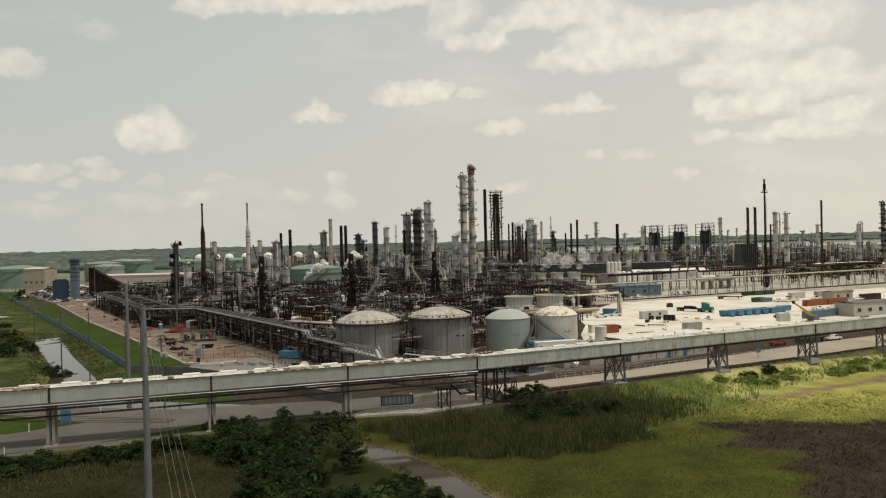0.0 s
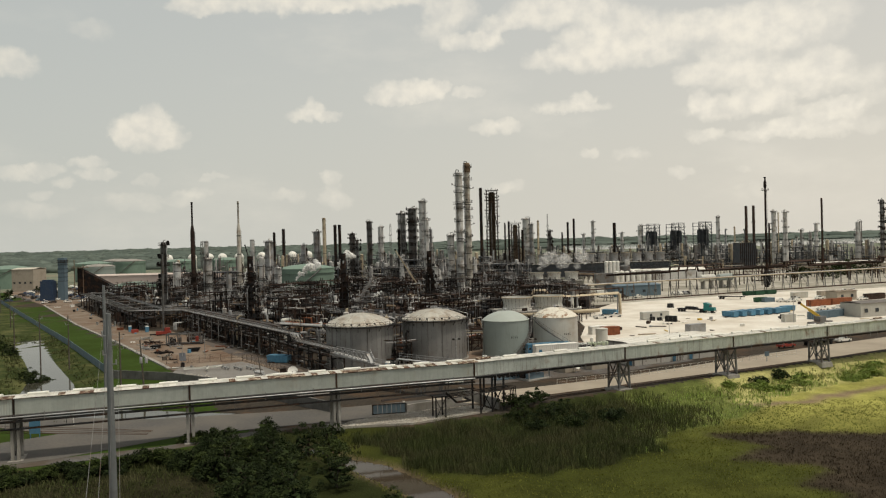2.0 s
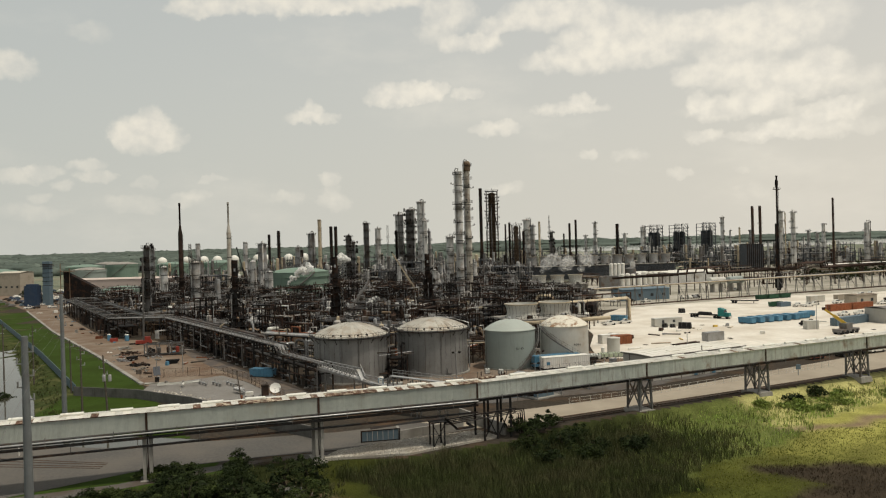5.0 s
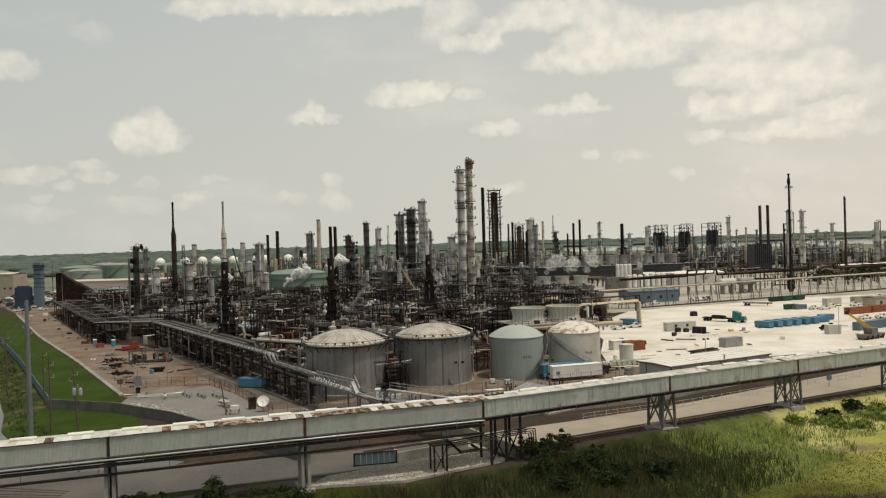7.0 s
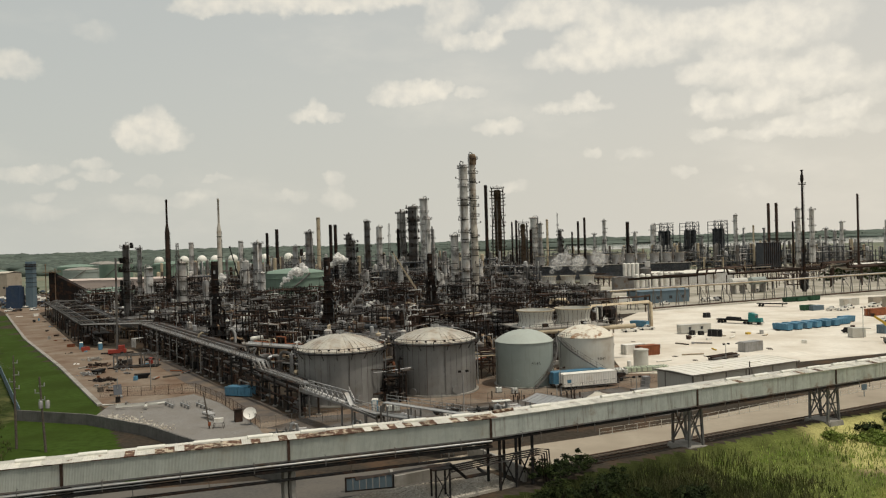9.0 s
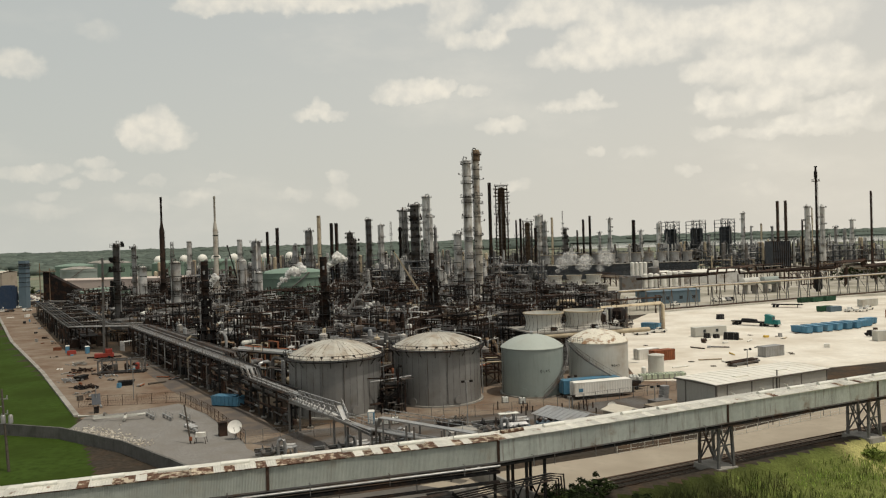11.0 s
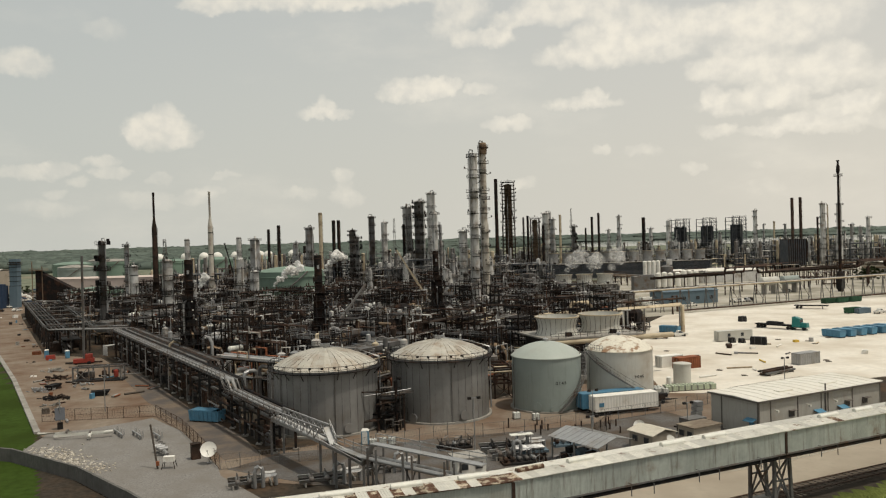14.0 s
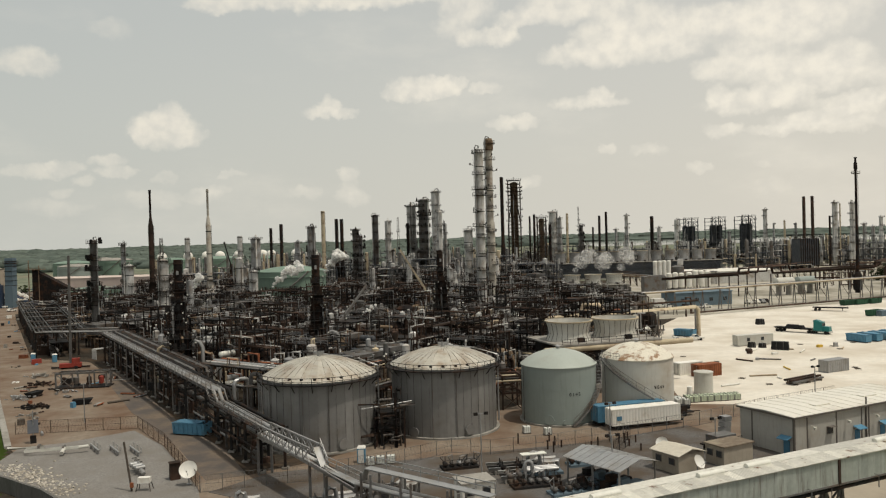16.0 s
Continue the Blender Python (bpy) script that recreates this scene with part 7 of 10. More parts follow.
part("raised_walkway", rail(MB().beam(*bline(B2 + (B3 - B2) * 0.06, B3, 6.9, 6.6), 1.1, 0.14), bline(B2 + (B3 - B2) * 0.06, B3, 7.0, 6.7, 0.5), 1.0, 0.08, 2.2)
     .beam(*bline(B2, B2 + (B3 - B2) * 0.06, 4.9, 6.9), 0.9, 0.12), "galv", br)
for k, (r, m) in enumerate(((0.3, "galv"), (0.2, "steel_grey"), (0.34, "insul"), (0.16, "steel_brown"))):
    w = -0.7 + k * 0.45
    part("pipe", MB().tube([bline(B0, B1, 5.6, 5.6, w)[0], bline(B0, B1, 5.6, 5.0, w)[1], bline(B1, B2, 4.4, 4.4, w)[1], bline(B2, B3, 5.2, 5.2, w)[0], bline(B2, B3, 5.2, 4.8, w)[1]], r, 8), m, br)
for p, h in ((B0, 5.2), (B1, 5.2), (B1.lerp(B2, 0.4), 4.5), (B1.lerp(B2, 0.75), 4.5)):
    for w in (-0.8, 0.8):
        part("post", MB().beam((p.x + w, p.y + w * 0.5, 0), (p.x + w, p.y + w * 0.5, h), 0.3), "steel_grey", br)
for f in (0.08, 0.4, 0.75):
    p = B2.lerp(B3, f)
    for dx, dy in ((-0.9, -0.6), (0.9, 0.6), (0.2, -1.4), (-0.6, 1.4)):
        part("post", MB().beam((p.x + dx, p.y + dy, 0), (p.x + dx, p.y + dy, 6.6), 0.24), "steel_grey", br)
    part("brace", MB().beam((p.x - 0.9, p.y - 0.6, 0.2), (p.x + 0.9, p.y + 0.6, 5.6), 0.12).beam((p.x + 0.9, p.y + 0.6, 0.2), (p.x - 0.9, p.y - 0.6, 5.6), 0.12), "steel_grey", br)

# raised loop of pipes at the yard's far left corner
lp = thing("pipe_loop_rack", "raised rectangular loop of pale pipes on a dark rack", "pipe rack")
LOOP = [(-205, 446), (-126, 318), (-104, 316)]
for k in range(5):
    off = k * 1.2
    part("pipe", MB().tube([(x + off * 0.8, y + off * 0.5, 7.4) for x, y in LOOP], 0.17 + 0.05 * (k % 2), 8), ("insul_mid", "steel_grey", "insul_dark", "steel_grey", "insul_mid")[k], lp)
for k in range(3):
    part("back_pipe", MB().tube([(-204 + k, 452 + k, 7.6), (-192.5 + k, 450.5, 7.6), (-115.5 + k, 322.5 + k * 0.6, 7.6), (-104, 322 + k, 7.6)], 0.2, 8), ("steel_grey", "insul_mid", "insul_dark")[k], lp)
for i in range(15):
    f = i / 14
    x, y = -205 + 79 * f, 446 - 128 * f
    for dx, dy in ((0, 0), (5, 2.0), (10.5, 4.0)):
        part("post", MB().box(x + dx, y + dy, 0, 0.36, 0.36, 7.2), "steel_dark", lp)
    part("cross_beam", MB().beam((x - 0.5, y - 0.3, 7.0), (x + 11.5, y + 4.6, 7.0), 0.3, 0.4), "steel_dark", lp)
    if i % 2:
        part("rung_pipe", MB().tube([(x, y, 7.9), (x + 11, y + 4.4, 7.9)], 0.16, 8), ("steel_grey", "insul_dark")[i // 2 % 2], lp)
    part("under_tray", MB().box(x + 5, y + 3, 4.2, 9, 5, 0.3, -58), "steel_dark", lp)
part("railing", rail(MB(), [(x - 0.8, y - 0.5, 7.4) for x, y in LOOP], 1.1, 0.08, 3.0), "steel_grey", lp)
lo = random.Random(15)
for m in ("steel_dark", "insul_dark", "steel_brown"):
    mb = MB()
    for _ in range(60):
        f, d, z = lo.random(), lo.uniform(0, 10), lo.uniform(0.8, 6.6)
        x, y = -205 + 79 * f + d, 446 - 128 * f + d * 0.4
        mb.tube([(x, y, 0), (x, y, z), (x + 79 * 0.07, y - 128 * 0.07, z)], lo.choice((0.12, 0.2, 0.3)), 5) if lo.random() < 0.6 else mb.box(x, y, 0, lo.uniform(0.8, 2.5), lo.uniform(0.8, 2), lo.uniform(1, 4), -58)
    part("under_pipework", mb, m, lp)["kind"] = "stuff"

# ---- cooling towers ----


def cooling_tower(x, y, rz, cells, w, d, h, fr, fh, label, louvre="steel_dark", shell="bone"):
    """A row of cells: louvred sides leaning out to the deck, and a flared fan stack on each cell."""
    t = thing("cooling_tower", label, "cooling tower", x, y, 0, rz, "cooling towers")
    L = cells * w
    part("basin", MB().box(L / 2, d / 2, 0, L + 1, d + 1, 0.9), "concrete", t)
    part("core", MB().box(L / 2, d / 2, 0.9, L - 1.6, d - 1.6, h - 0.9), "steel_dark", t)
    part("deck", MB().box(L / 2, d / 2, h, L + 1.4, d + 1.4, 0.3), "concrete", t)
    n = max(6, int(h / 0.75))
    for i in range(n):
        z = 1.0 + (h - 1.2) * i / n
        o = 0.9 * (1 - i / n)
        part("louvre_front", MB().box(L / 2, o, z, L - 0.2, 0.5, 0.12 + 0.35), louvre, t)
        part("louvre_end", MB().box(L - o + 0.6, d / 2, z, 0.5, d - 0.4, 0.47), louvre, t)
    part("deck_rail", rail(MB(), [(0, -0.6, h + 0.3), (L + 0.6, -0.6, h + 0.3), (L + 0.6, d + 0.6, h + 0.3)], 1.1, 0.07, 1.8), "steel_dark", t)
    for c in range(cells):
        cx, cy = (c + 0.5) * w, d / 2
        k = 24
        sm = MB()
        prof = [(fr * 0.98, h + 0.3), (fr * 0.86, h + 0.3 + fh * 0.35), (fr * 0.9, h + 0.3 + fh * 0.7), (fr, h + 0.3 + fh), (fr, h + 0.3 + fh), (fr * 0.95, h + 0.3 + fh), (fr * 0.95, h + 0.3 + fh), (fr * 0.82, h + 0.3 + fh * 0.3)]
        st = part("fan_cowl", MB().lathe(cx, cy, prof, 32), shell, t)
        rb = MB()
        for i in range(k):
            a = 2 * math.pi * i / k
            pts = [(cx + math.cos(a) * (r + 0.03), cy + math.sin(a) * (r + 0.03), z) for r, z in prof[:4]]
            rb.tube(pts, 0.05, 4)
        part("rib", rb, "steel_grey", st)["kind"] = "stuff"
        part("rim", MB().lathe(cx, cy, [(fr + 0.02, h + fh + 0.05), (fr + 0.12, h + fh + 0.1), (fr + 0.12, h + fh + 0.34), (fr * 0.94, h + fh + 0.34)], 32), "beige_pipe", st)
        part("fan_hub", MB().cyl((cx, cy, h + fh * 0.4), (cx, cy, h + fh * 0.5), 0.6, n=10).box(cx, cy, h + fh * 0.45, fr * 1.5, 0.4, 0.06), "steel_dark", st)
        part("motor", MB().box(cx, cy - fr - 0.6, h + 0.3, 1.3, 0.9, 0.9), "steel_dark", t)
    return t


cooling_tower(17.5, 252.0, 20, 2, 11.0, 15.0, 9.0, 4.9, 4.0, "two-cell cooling tower with pale flared fan stacks and dark louvres")
cooling_tower(47, 496, 6, 3, 11, 14, 5.0, 4.4, 5.2, "grey three-cell cooling tower with steaming fan stacks", "concrete")
cooling_tower(58, 636, 5, 12, 9.6, 16, 11.0, 3.7, 7.5, "long dark cooling tower with twelve fan stacks", "steel_blue", "insul_mid")
part("header", MB().tube([(14, 250.5, 8.4), (46, 262, 8.4)], 0.6, 10), "beige_pipe")
tagged(bpy.data.objects["header"], "beige water header along the cooling tower", "pipe")

# pipes that arch over the yard behind the cooling tower
ap = thing("arched_pipeline", "cream overhead pipeline rising in an arch over the yard", "pipeline")
part("pipe", MB().tube([(-6, 300, 8.5), (22, 312, 8.5), (29, 315, 8.6), (31, 316, 11.4), (35.5, 318, 11.4), (38, 319, 8.6), (66, 331, 8.8), (67, 331.4, 8.0), (67, 331.4, 0)], 0.62, 12), "beige_pipe", ap)
part("dark_pipe", MB().tube([(-4, 296, 7.2), (20, 306, 9.5), (26, 309, 14), (42, 316, 14), (44, 317, 11), (66, 328, 11)], 0.3, 8), "steel_brown", ap)
for x, y in ((0, 302), (14, 308), (24, 312), (42, 321), (54, 326), (66, 331)):
    part("post", MB().box(x, y, 0, 0.4, 0.4, 8.2), "steel_grey", ap)

# ---- pipe rack along the pad's far edge ----
er = thing("east_pipe_rack", "long grey trestle rack with dark pipes along the pad", "pipe rack")
E0, E1 = Vector((64, 388)), Vector((330, 522))
ed = (E1 - E0).normalized()
en = Vector((-ed.y, ed.x))
el = (E1 - E0).length
for i in range(23):
    p = E0 + ed * (i * el / 22)
    for v in (0, 5):
        q = p + en * v
        part("post", MB().beam((q.x - ed.x * 0.9, q.y - ed.y * 0.9, 0), (q.x, q.y, 8.4), 0.28).beam((q.x + ed.x * 0.9, q.y + ed.y * 0.9, 0), (q.x, q.y, 8.4), 0.28), "steel_grey", er)
    part("cross_beam", MB().beam((p.x, p.y, 8.4), (p.x + en.x * 5, p.y + en.y * 5, 8.4), 0.3), "steel_grey", er)
    part("brace", MB().beam((p.x, p.y, 1.5), (p.x + en.x * 5, p.y + en.y * 5, 8.0), 0.16), "steel_grey", er)
for k, (v, z, r, m) in enumerate(((0.4, 8.8, 0.32, "beige_pipe"), (1.3, 8.7, 0.22, "steel_brown"), (2.4, 8.8, 0.3, "insul"), (3.5, 8.7, 0.25, "steel_brown"), (4.6, 8.8, 0.36, "insul_dark"))):
    part("pipe", MB().tube([(E0.x + en.x * v, E0.y + en.y * v, z), (E1.x + en.x * v, E1.y + en.y * v, z)], r, 8), m, er)
part("ground_pipe", MB().tube([(78, 386, 0), (78, 386, 7), (80, 387, 7), (80, 387, 1.3), (330, 512, 1.3)], 0.4, 8), "steel_brown", er)
for k in range(4):
    off = 26 + k * 9
    big = thing("overhead_pipeline", "large rust-brown overhead pipe with expansion loops", "pipeline", group="overhead pipelines")
    a, b = Vector((84 + k * 8, 420 + off)), Vector((400, 560 + off))
    d = (b - a).normalized()
    pts = []
    for i in range(5):
        p = a.lerp(b, i / 4)
        pts += [(p.x, p.y, 10.5), ((p + d * 42).x, (p + d * 42).y, 10.5), ((p + d * 43).x, (p + d * 43).y, 13.4), ((p + d * 62).x, (p + d * 62).y, 13.4), ((p + d * 63).x, (p + d * 63).y, 10.5)]
    part("pipe", MB().tube(pts, 0.62 - 0.08 * k, 9), "steel_brown", big)
    for i in range(14):
        p = a.lerp(b, (i + 0.5) / 14)
        part("post", MB().box(p.x, p.y, 0, 0.45, 0.45, 10.2), "steel_brown", big)

# ---- buildings ----
sh = thing("metal_shed", "long pale grey metal building with a low white roof", "shed", 43.4, 203.0, 0, 28.6)
SL, SW, SH = 28.6, 9.4, 5.4
for a, b, c, d in ((SL / 2, 0.08, SL, 0.16), (SL / 2, SW - 0.08, SL, 0.16)):
    part("wall", MB().box(a, b, 0, c, d, SH), "shed_wall", sh)
for x in (0.08, SL - 0.08):
    part("end_wall", MB().box(x, SW / 2, 0, 0.16, SW - 0.32, SH).add([(x, 0, SH), (x, SW, SH), (x, SW / 2, SH + 0.15)], [(0, 1, 2), (2, 1, 0)]), "shed_wall", sh)
for s0, s1 in ((-0.35, SW / 2), (SW + 0.35, SW / 2)):
    z0, z1 = SH + 0.02, SH + 0.2
    for i in range(14):
        x0, x1 = -0.35 + i * (SL + 0.7) / 14, -0.35 + (i + 1) * (SL + 0.7) / 14
        q = [(x0, s0, z0), (x1, s0, z0), (x1, s1, z1), (x0, s1, z1)]
        r = MB().add(q + [(a, b, c + 0.1) for a, b, c in q], [(4, 5, 6, 7), (0, 1, 5, 4), (3, 2, 1, 0), (1, 2, 6, 5), (0, 4, 7, 3)])
        r = part("roof_sheet", r, "shed_roof", sh)
        part("seam", MB().beam((x1, s0, z0 + 0.12), (x1, s1, z1 + 0.12), 0.06, 0.05), "shed_roof", r)
part("fascia", MB().box(SL / 2, -0.36, SH - 0.16, SL + 0.75, 0.1, 0.26).box(-0.37, SW / 2, SH - 0.16, 0.1, SW + 0.7, 0.26), "shed_trim", sh)
for x in (0.1, 2.6, 8.6, 14.0, 15.6, 21.5, SL - 0.1):
    part("trim_strip", MB().box(x, -0.03, 0, 0.2, 0.08, SH - 0.1), "shed_trim", sh)
for y in (0.1, 7.2):
    part("corner_trim", MB().box(-0.03, y, 0, 0.08, 0.2, SH), "shed_trim", sh)
for x in (13.0, 18.6):
    d = part("door", MB().box(x, -0.06, 0, 1.0, 0.1, 2.1), "blue_paint", sh, "blue steel door")
    part("awning", MB().add([(x - 0.9, -0.05, 2.75), (x + 0.9, -0.05, 2.75), (x + 0.9, -1.1, 2.4), (x - 0.9, -1.1, 2.4), (x - 0.9, -0.05, 2.68), (x + 0.9, -0.05, 2.68), (x + 0.9, -1.1, 2.33), (x - 0.9, -1.1, 2.33)],
                            [(0, 3, 2, 1), (4, 5, 6, 7), (2, 3, 7, 6), (0, 4, 7, 3), (1, 2, 6, 5)]), "blue_paint", sh)
d = part("door", MB().box(-0.06, 1.2, 0, 0.1, 1.0, 2.1), "blue_paint", sh, "blue steel door")
part("awning", MB().add([(-0.05, 0.3, 2.75), (-0.05, 2.1, 2.75), (-1.1, 2.1, 2.4), (-1.1, 0.3, 2.4), (-0.05, 0.3, 2.66), (-0.05, 2.1, 2.66), (-1.1, 2.1, 2.31), (-1.1, 0.3, 2.31)],
                        [(0, 1, 2, 3), (7, 6, 5, 4), (2, 6, 7, 3), (0, 3, 7, 4), (1, 5, 6, 2)]), "blue_paint", sh)
for x in (7.2, 20.2, 24.6):
    w = part("window", MB().box(x, -0.06, 2.3, 1.2, 0.12, 1.0), "shed_trim", sh)
    part("pane", MB().box(x, -0.125, 2.4, 1.0, 0.03, 0.8), "glass", w)
    part("hood", MB().box(x, -0.4, 3.3, 1.4, 0.7, 0.08), "shed_trim", w)
for x in (3.4, 10.6, 16.8):
    part("wall_lamp", MB().tube([(x, 0, 3.9), (x, -0.6, 3.8)], 0.04, 5).box(x, -0.65, 3.5, 0.35, 0.35, 0.3), "vent", sh)
part("downpipe", MB().cyl((14.9, -0.12, 0), (14.9, -0.12, SH + 1.2), 0.12, n=8), "shed_trim", sh)
for x, y in ((9, 3), (20, 3.4)):
    part("roof_panel", MB().box(x, y, SH + 0.22, 3, 1.2, 0.16), "shed_roof", sh)
hv = thing("air_handler", "grey rooftop-style air handling unit on a steel stand beside the shed", "air handler", 33.5, 204.5, 0, 28)
part("stand", MB().box(2, 1.4, 1.0, 5, 3, 0.2).box(0, 0.2, 0, 0.2, 0.2, 1.1).box(4, 0.2, 0, 0.2, 0.2, 1.1).box(0, 2.6, 0, 0.2, 0.2, 1.1).box(4, 2.6, 0, 0.2, 0.2, 1.1), "steel_dark", hv)
part("casing", MB().box(2, 1.4, 1.2, 3.6, 2.2, 1.3), "steel_grey", hv)
for i in range(4):
    part("duct_section", MB().box(4.6 + 0.12 * i, 3.4, 1.2 + i * 0.8, 1.3, 1.2, 0.7), "galv", hv)
part("railing", rail(MB(), [(-0.4, -0.1, 1.2), (4.5, -0.1, 1.2)], 1.0, 0.06), "steel_dark", hv)


def hut(x, y, rz, w, d, h, wall, roof, label, gable=True):
    t = thing("hut", label, "hut", x, y, 0, rz)
    part("wall", MB().box(w / 2, d / 2, 0, w, d, h), wall, t)
    if gable:
        r = MB()
        for s in (-0.25, d + 0.25):
            q = [(-0.3, s, h - 0.02), (w + 0.3, s, h - 0.02), (w + 0.3, d / 2, h + 0.65), (-0.3, d / 2, h + 0.65)]
            r.add(q + [(a, b, c + 0.09) for a, b, c in q], [(4, 5, 6, 7), (0, 1, 5, 4), (3, 2, 1, 0), (1, 2, 6, 5), (0, 4, 7, 3)])
        part("roof", r, roof, t)
        part("gable", MB().add([(0, 0, h), (0, d, h), (0, d / 2, h + 0.6), (w, 0, h), (w, d, h), (w, d / 2, h + 0.6)], [(0, 2, 1), (3, 4, 5), (0, 1, 2), (5, 4, 3)]), wall, t)
    else:
        part("roof", MB().box(w / 2, d / 2, h, w + 0.4, d + 0.4, 0.18), roof, t)
    for u, v in ((0.25, 0), (0.75, 0)):
        q = part("window", MB().box(w * u, -0.03, 1.2, 1.0, 0.1, 0.9), "shed_trim", t)
        part("pane", MB().box(w * u, -0.09, 1.28, 0.82, 0.03, 0.74), "glass", q)
    q = part("window", MB().box(-0.03, d * 0.5, 1.2, 0.1, 0.9, 0.9), "shed_trim", t)
    part("pane", MB().box(-0.09, d * 0.5, 1.28, 0.03, 0.74, 0.74), "glass", q)
    return t


hut(23.3, 199.3, -58, 4.6, 4.6, 2.5, "tan_wall", "tan_roof", "small tan hut with a pitched roof")
hut(30.9, 201.4, -60, 3.2, 5.4, 2.6, "tan_wall", "brown_roof", "low tan block hut with a stained flat roof", False)
hut(-1.8, 185.0, 20, 4.0, 3.0, 2.6, "white_paint", "concrete", "white instrument hut with a flat grey roof", False)

cp = thing("carport", "open steel shelter with a grey pitched sheet roof over skids", "shelter", 11.3, 192.6, 0, -52)
for u in (0, 4.2, 8.4):
    for v in (0, 6.4):
        part("post", MB().box(u, v, 0, 0.18, 0.18, 3.6), "galv", cp)
for s in (-0.4, 6.8):
    for i in range(9):
        x0, x1 = -0.5 + i * 1.04, -0.5 + (i + 1) * 1.04
        q = [(x0, s, 3.55), (x1, s, 3.55), (x1, 3.2, 4.4), (x0, 3.2, 4.4)]
        r = MB().add(q + [(a, b, c + 0.06) for a, b, c in q], [(4, 5, 6, 7), (0, 1, 5, 4), (3, 2, 1, 0), (1, 2, 6, 5), (0, 4, 7, 3)])
        r = part("roof_sheet", r, "galv", cp)
        part("seam", MB().beam((x1, s, 3.63), (x1, 3.2, 4.48), 0.05, 0.05), "galv", r)
part("slab", MB().box(4.2, 3.2, 0, 9, 7, 0.25), "concrete", cp)
for i in range(4):
    part("skid", MB().box(1.4 + i * 1.9, 3.0, 0.25, 1.3, 4.4, 1.1).box(1.4 + i * 1.9, 2.2, 1.35, 0.8, 1.4, 0.7), "slate_blue" if i % 2 else "steel_dark", cp)


def big_box(name, x, y, rz, w, d, h, wall, roof, label, cat="building", wins=0):
    t = thing(name, label, cat, x, y, 0, rz)
    part("wall", MB().box(w / 2, d / 2, 0, w, d, h), wall, t)
    r = MB()
    for s in (-0.3, d + 0.3):
        q = [(-0.3, s, h), (w + 0.3, s, h), (w + 0.3, d / 2, h + d * 0.06), (-0.3, d / 2, h + d * 0.06)]
        r.add(q + [(a, b, c + 0.15) for a, b, c in q], [(4, 5, 6, 7), (0, 1, 5, 4), (3, 2, 1, 0), (1, 2, 6, 5), (0, 4, 7, 3)])
    part("roof", r, roof, t)
    for i in range(wins):
        part("window", MB().box(w * (i + 0.5) / wins, -0.05, h * 0.35, 1.6, 0.14, 1.4), "glass", t)
    return t


big_box("workshop", 84, 424, 18, 27, 11, 5.6, "slate_blue", "slate_blue", "long blue metal workshop", wins=4)
big_box("warehouse", 120, 560, 10, 60, 22, 7, "insul", "shed_roof", "low pale warehouse behind the pipe racks")
big_box("warehouse", 270, 590, 20, 60, 26, 7, "tan_wall", "shed_roof", "wide pale-roofed warehouse among trees")
big_box("warehouse", -268, 583, -2, 96, 16, 12.5, "pink_wall", "pink_wall", "long pinkish warehouse with small dark openings", wins=7)
big_box("office_block", -352, 640, -4, 18, 18, 17.5, "tan_wall", "tan_roof", "tan block beside the car park", wins=4)
big_box("site_office", 146.5, 298.5, 21, 26, 9, 5.0, "shed_wall", "shed_trim", "flat grey metal site building beside the pad", wins=5)
big_box("site_shed", 171.5, 368, 27, 13, 6, 4.2, "tan_wall", "brown_roof", "low brown site shed across the pad", wins=2)

bt = thing("blue_tower", "blue-panelled stair tower with a pale lower casing", "tower", -251, 517)
part("frame_upper", MB().box(1, 0, 12, 4.2, 4.2, 15), "slate_blue", bt)
for i in range(6):
    part("floor_band", MB().box(1, 0, 12 + i * 2.6, 4.6, 4.6, 0.3), "steel_dark", bt)
part("casing", MB().box(1, -0.5, 0, 4.4, 4.4, 12), "slate_blue", bt, "pale blue-grey casing")
part("platform", rail(MB().box(1, 0, 24, 5.4, 5.4, 0.3), [(-1.7, -2.7, 24.3), (3.7, -2.7, 24.3), (3.7, 2.7, 24.3)], 1.1, 0.1), "steel_brown", bt)
solo("blue_enclosure", MB().box(0, 0, 0, 8, 6, 12.5, lean=0.15).box(0, 0, 12.5, 6, 4, 0.8), "navy", "tall dark blue metal enclosure", "enclosure", -258, 514)
cv = thing("slag_conveyor", "dark inclined conveyor housing with a yellow head frame", "conveyor", -240, 545)
part("housing", MB().add([(-14, 0, 20), (12, 0, 6), (12, 0, 0), (-14, 0, 0), (-14, 5, 20), (12, 5, 6), (12, 5, 0), (-14, 5, 0)], [(0, 1, 2, 3), (7, 6, 5, 4), (0, 4, 5, 1), (1, 5, 6, 2), (3, 7, 4, 0)]), "soot", cv)
part("head_frame", rail(MB().box(-13, 2, 19.5, 9, 6, 0.3).box(-16, 0, 0, 0.4, 0.4, 25).box(-10, 0, 0, 0.4, 0.4, 22), [(-17, -1, 19.8), (-9, -1, 19.8), (-9, 5, 19.8)], 1.1, 0.1), "duct_brown", cv)

# ---- tank farm and spheres ----


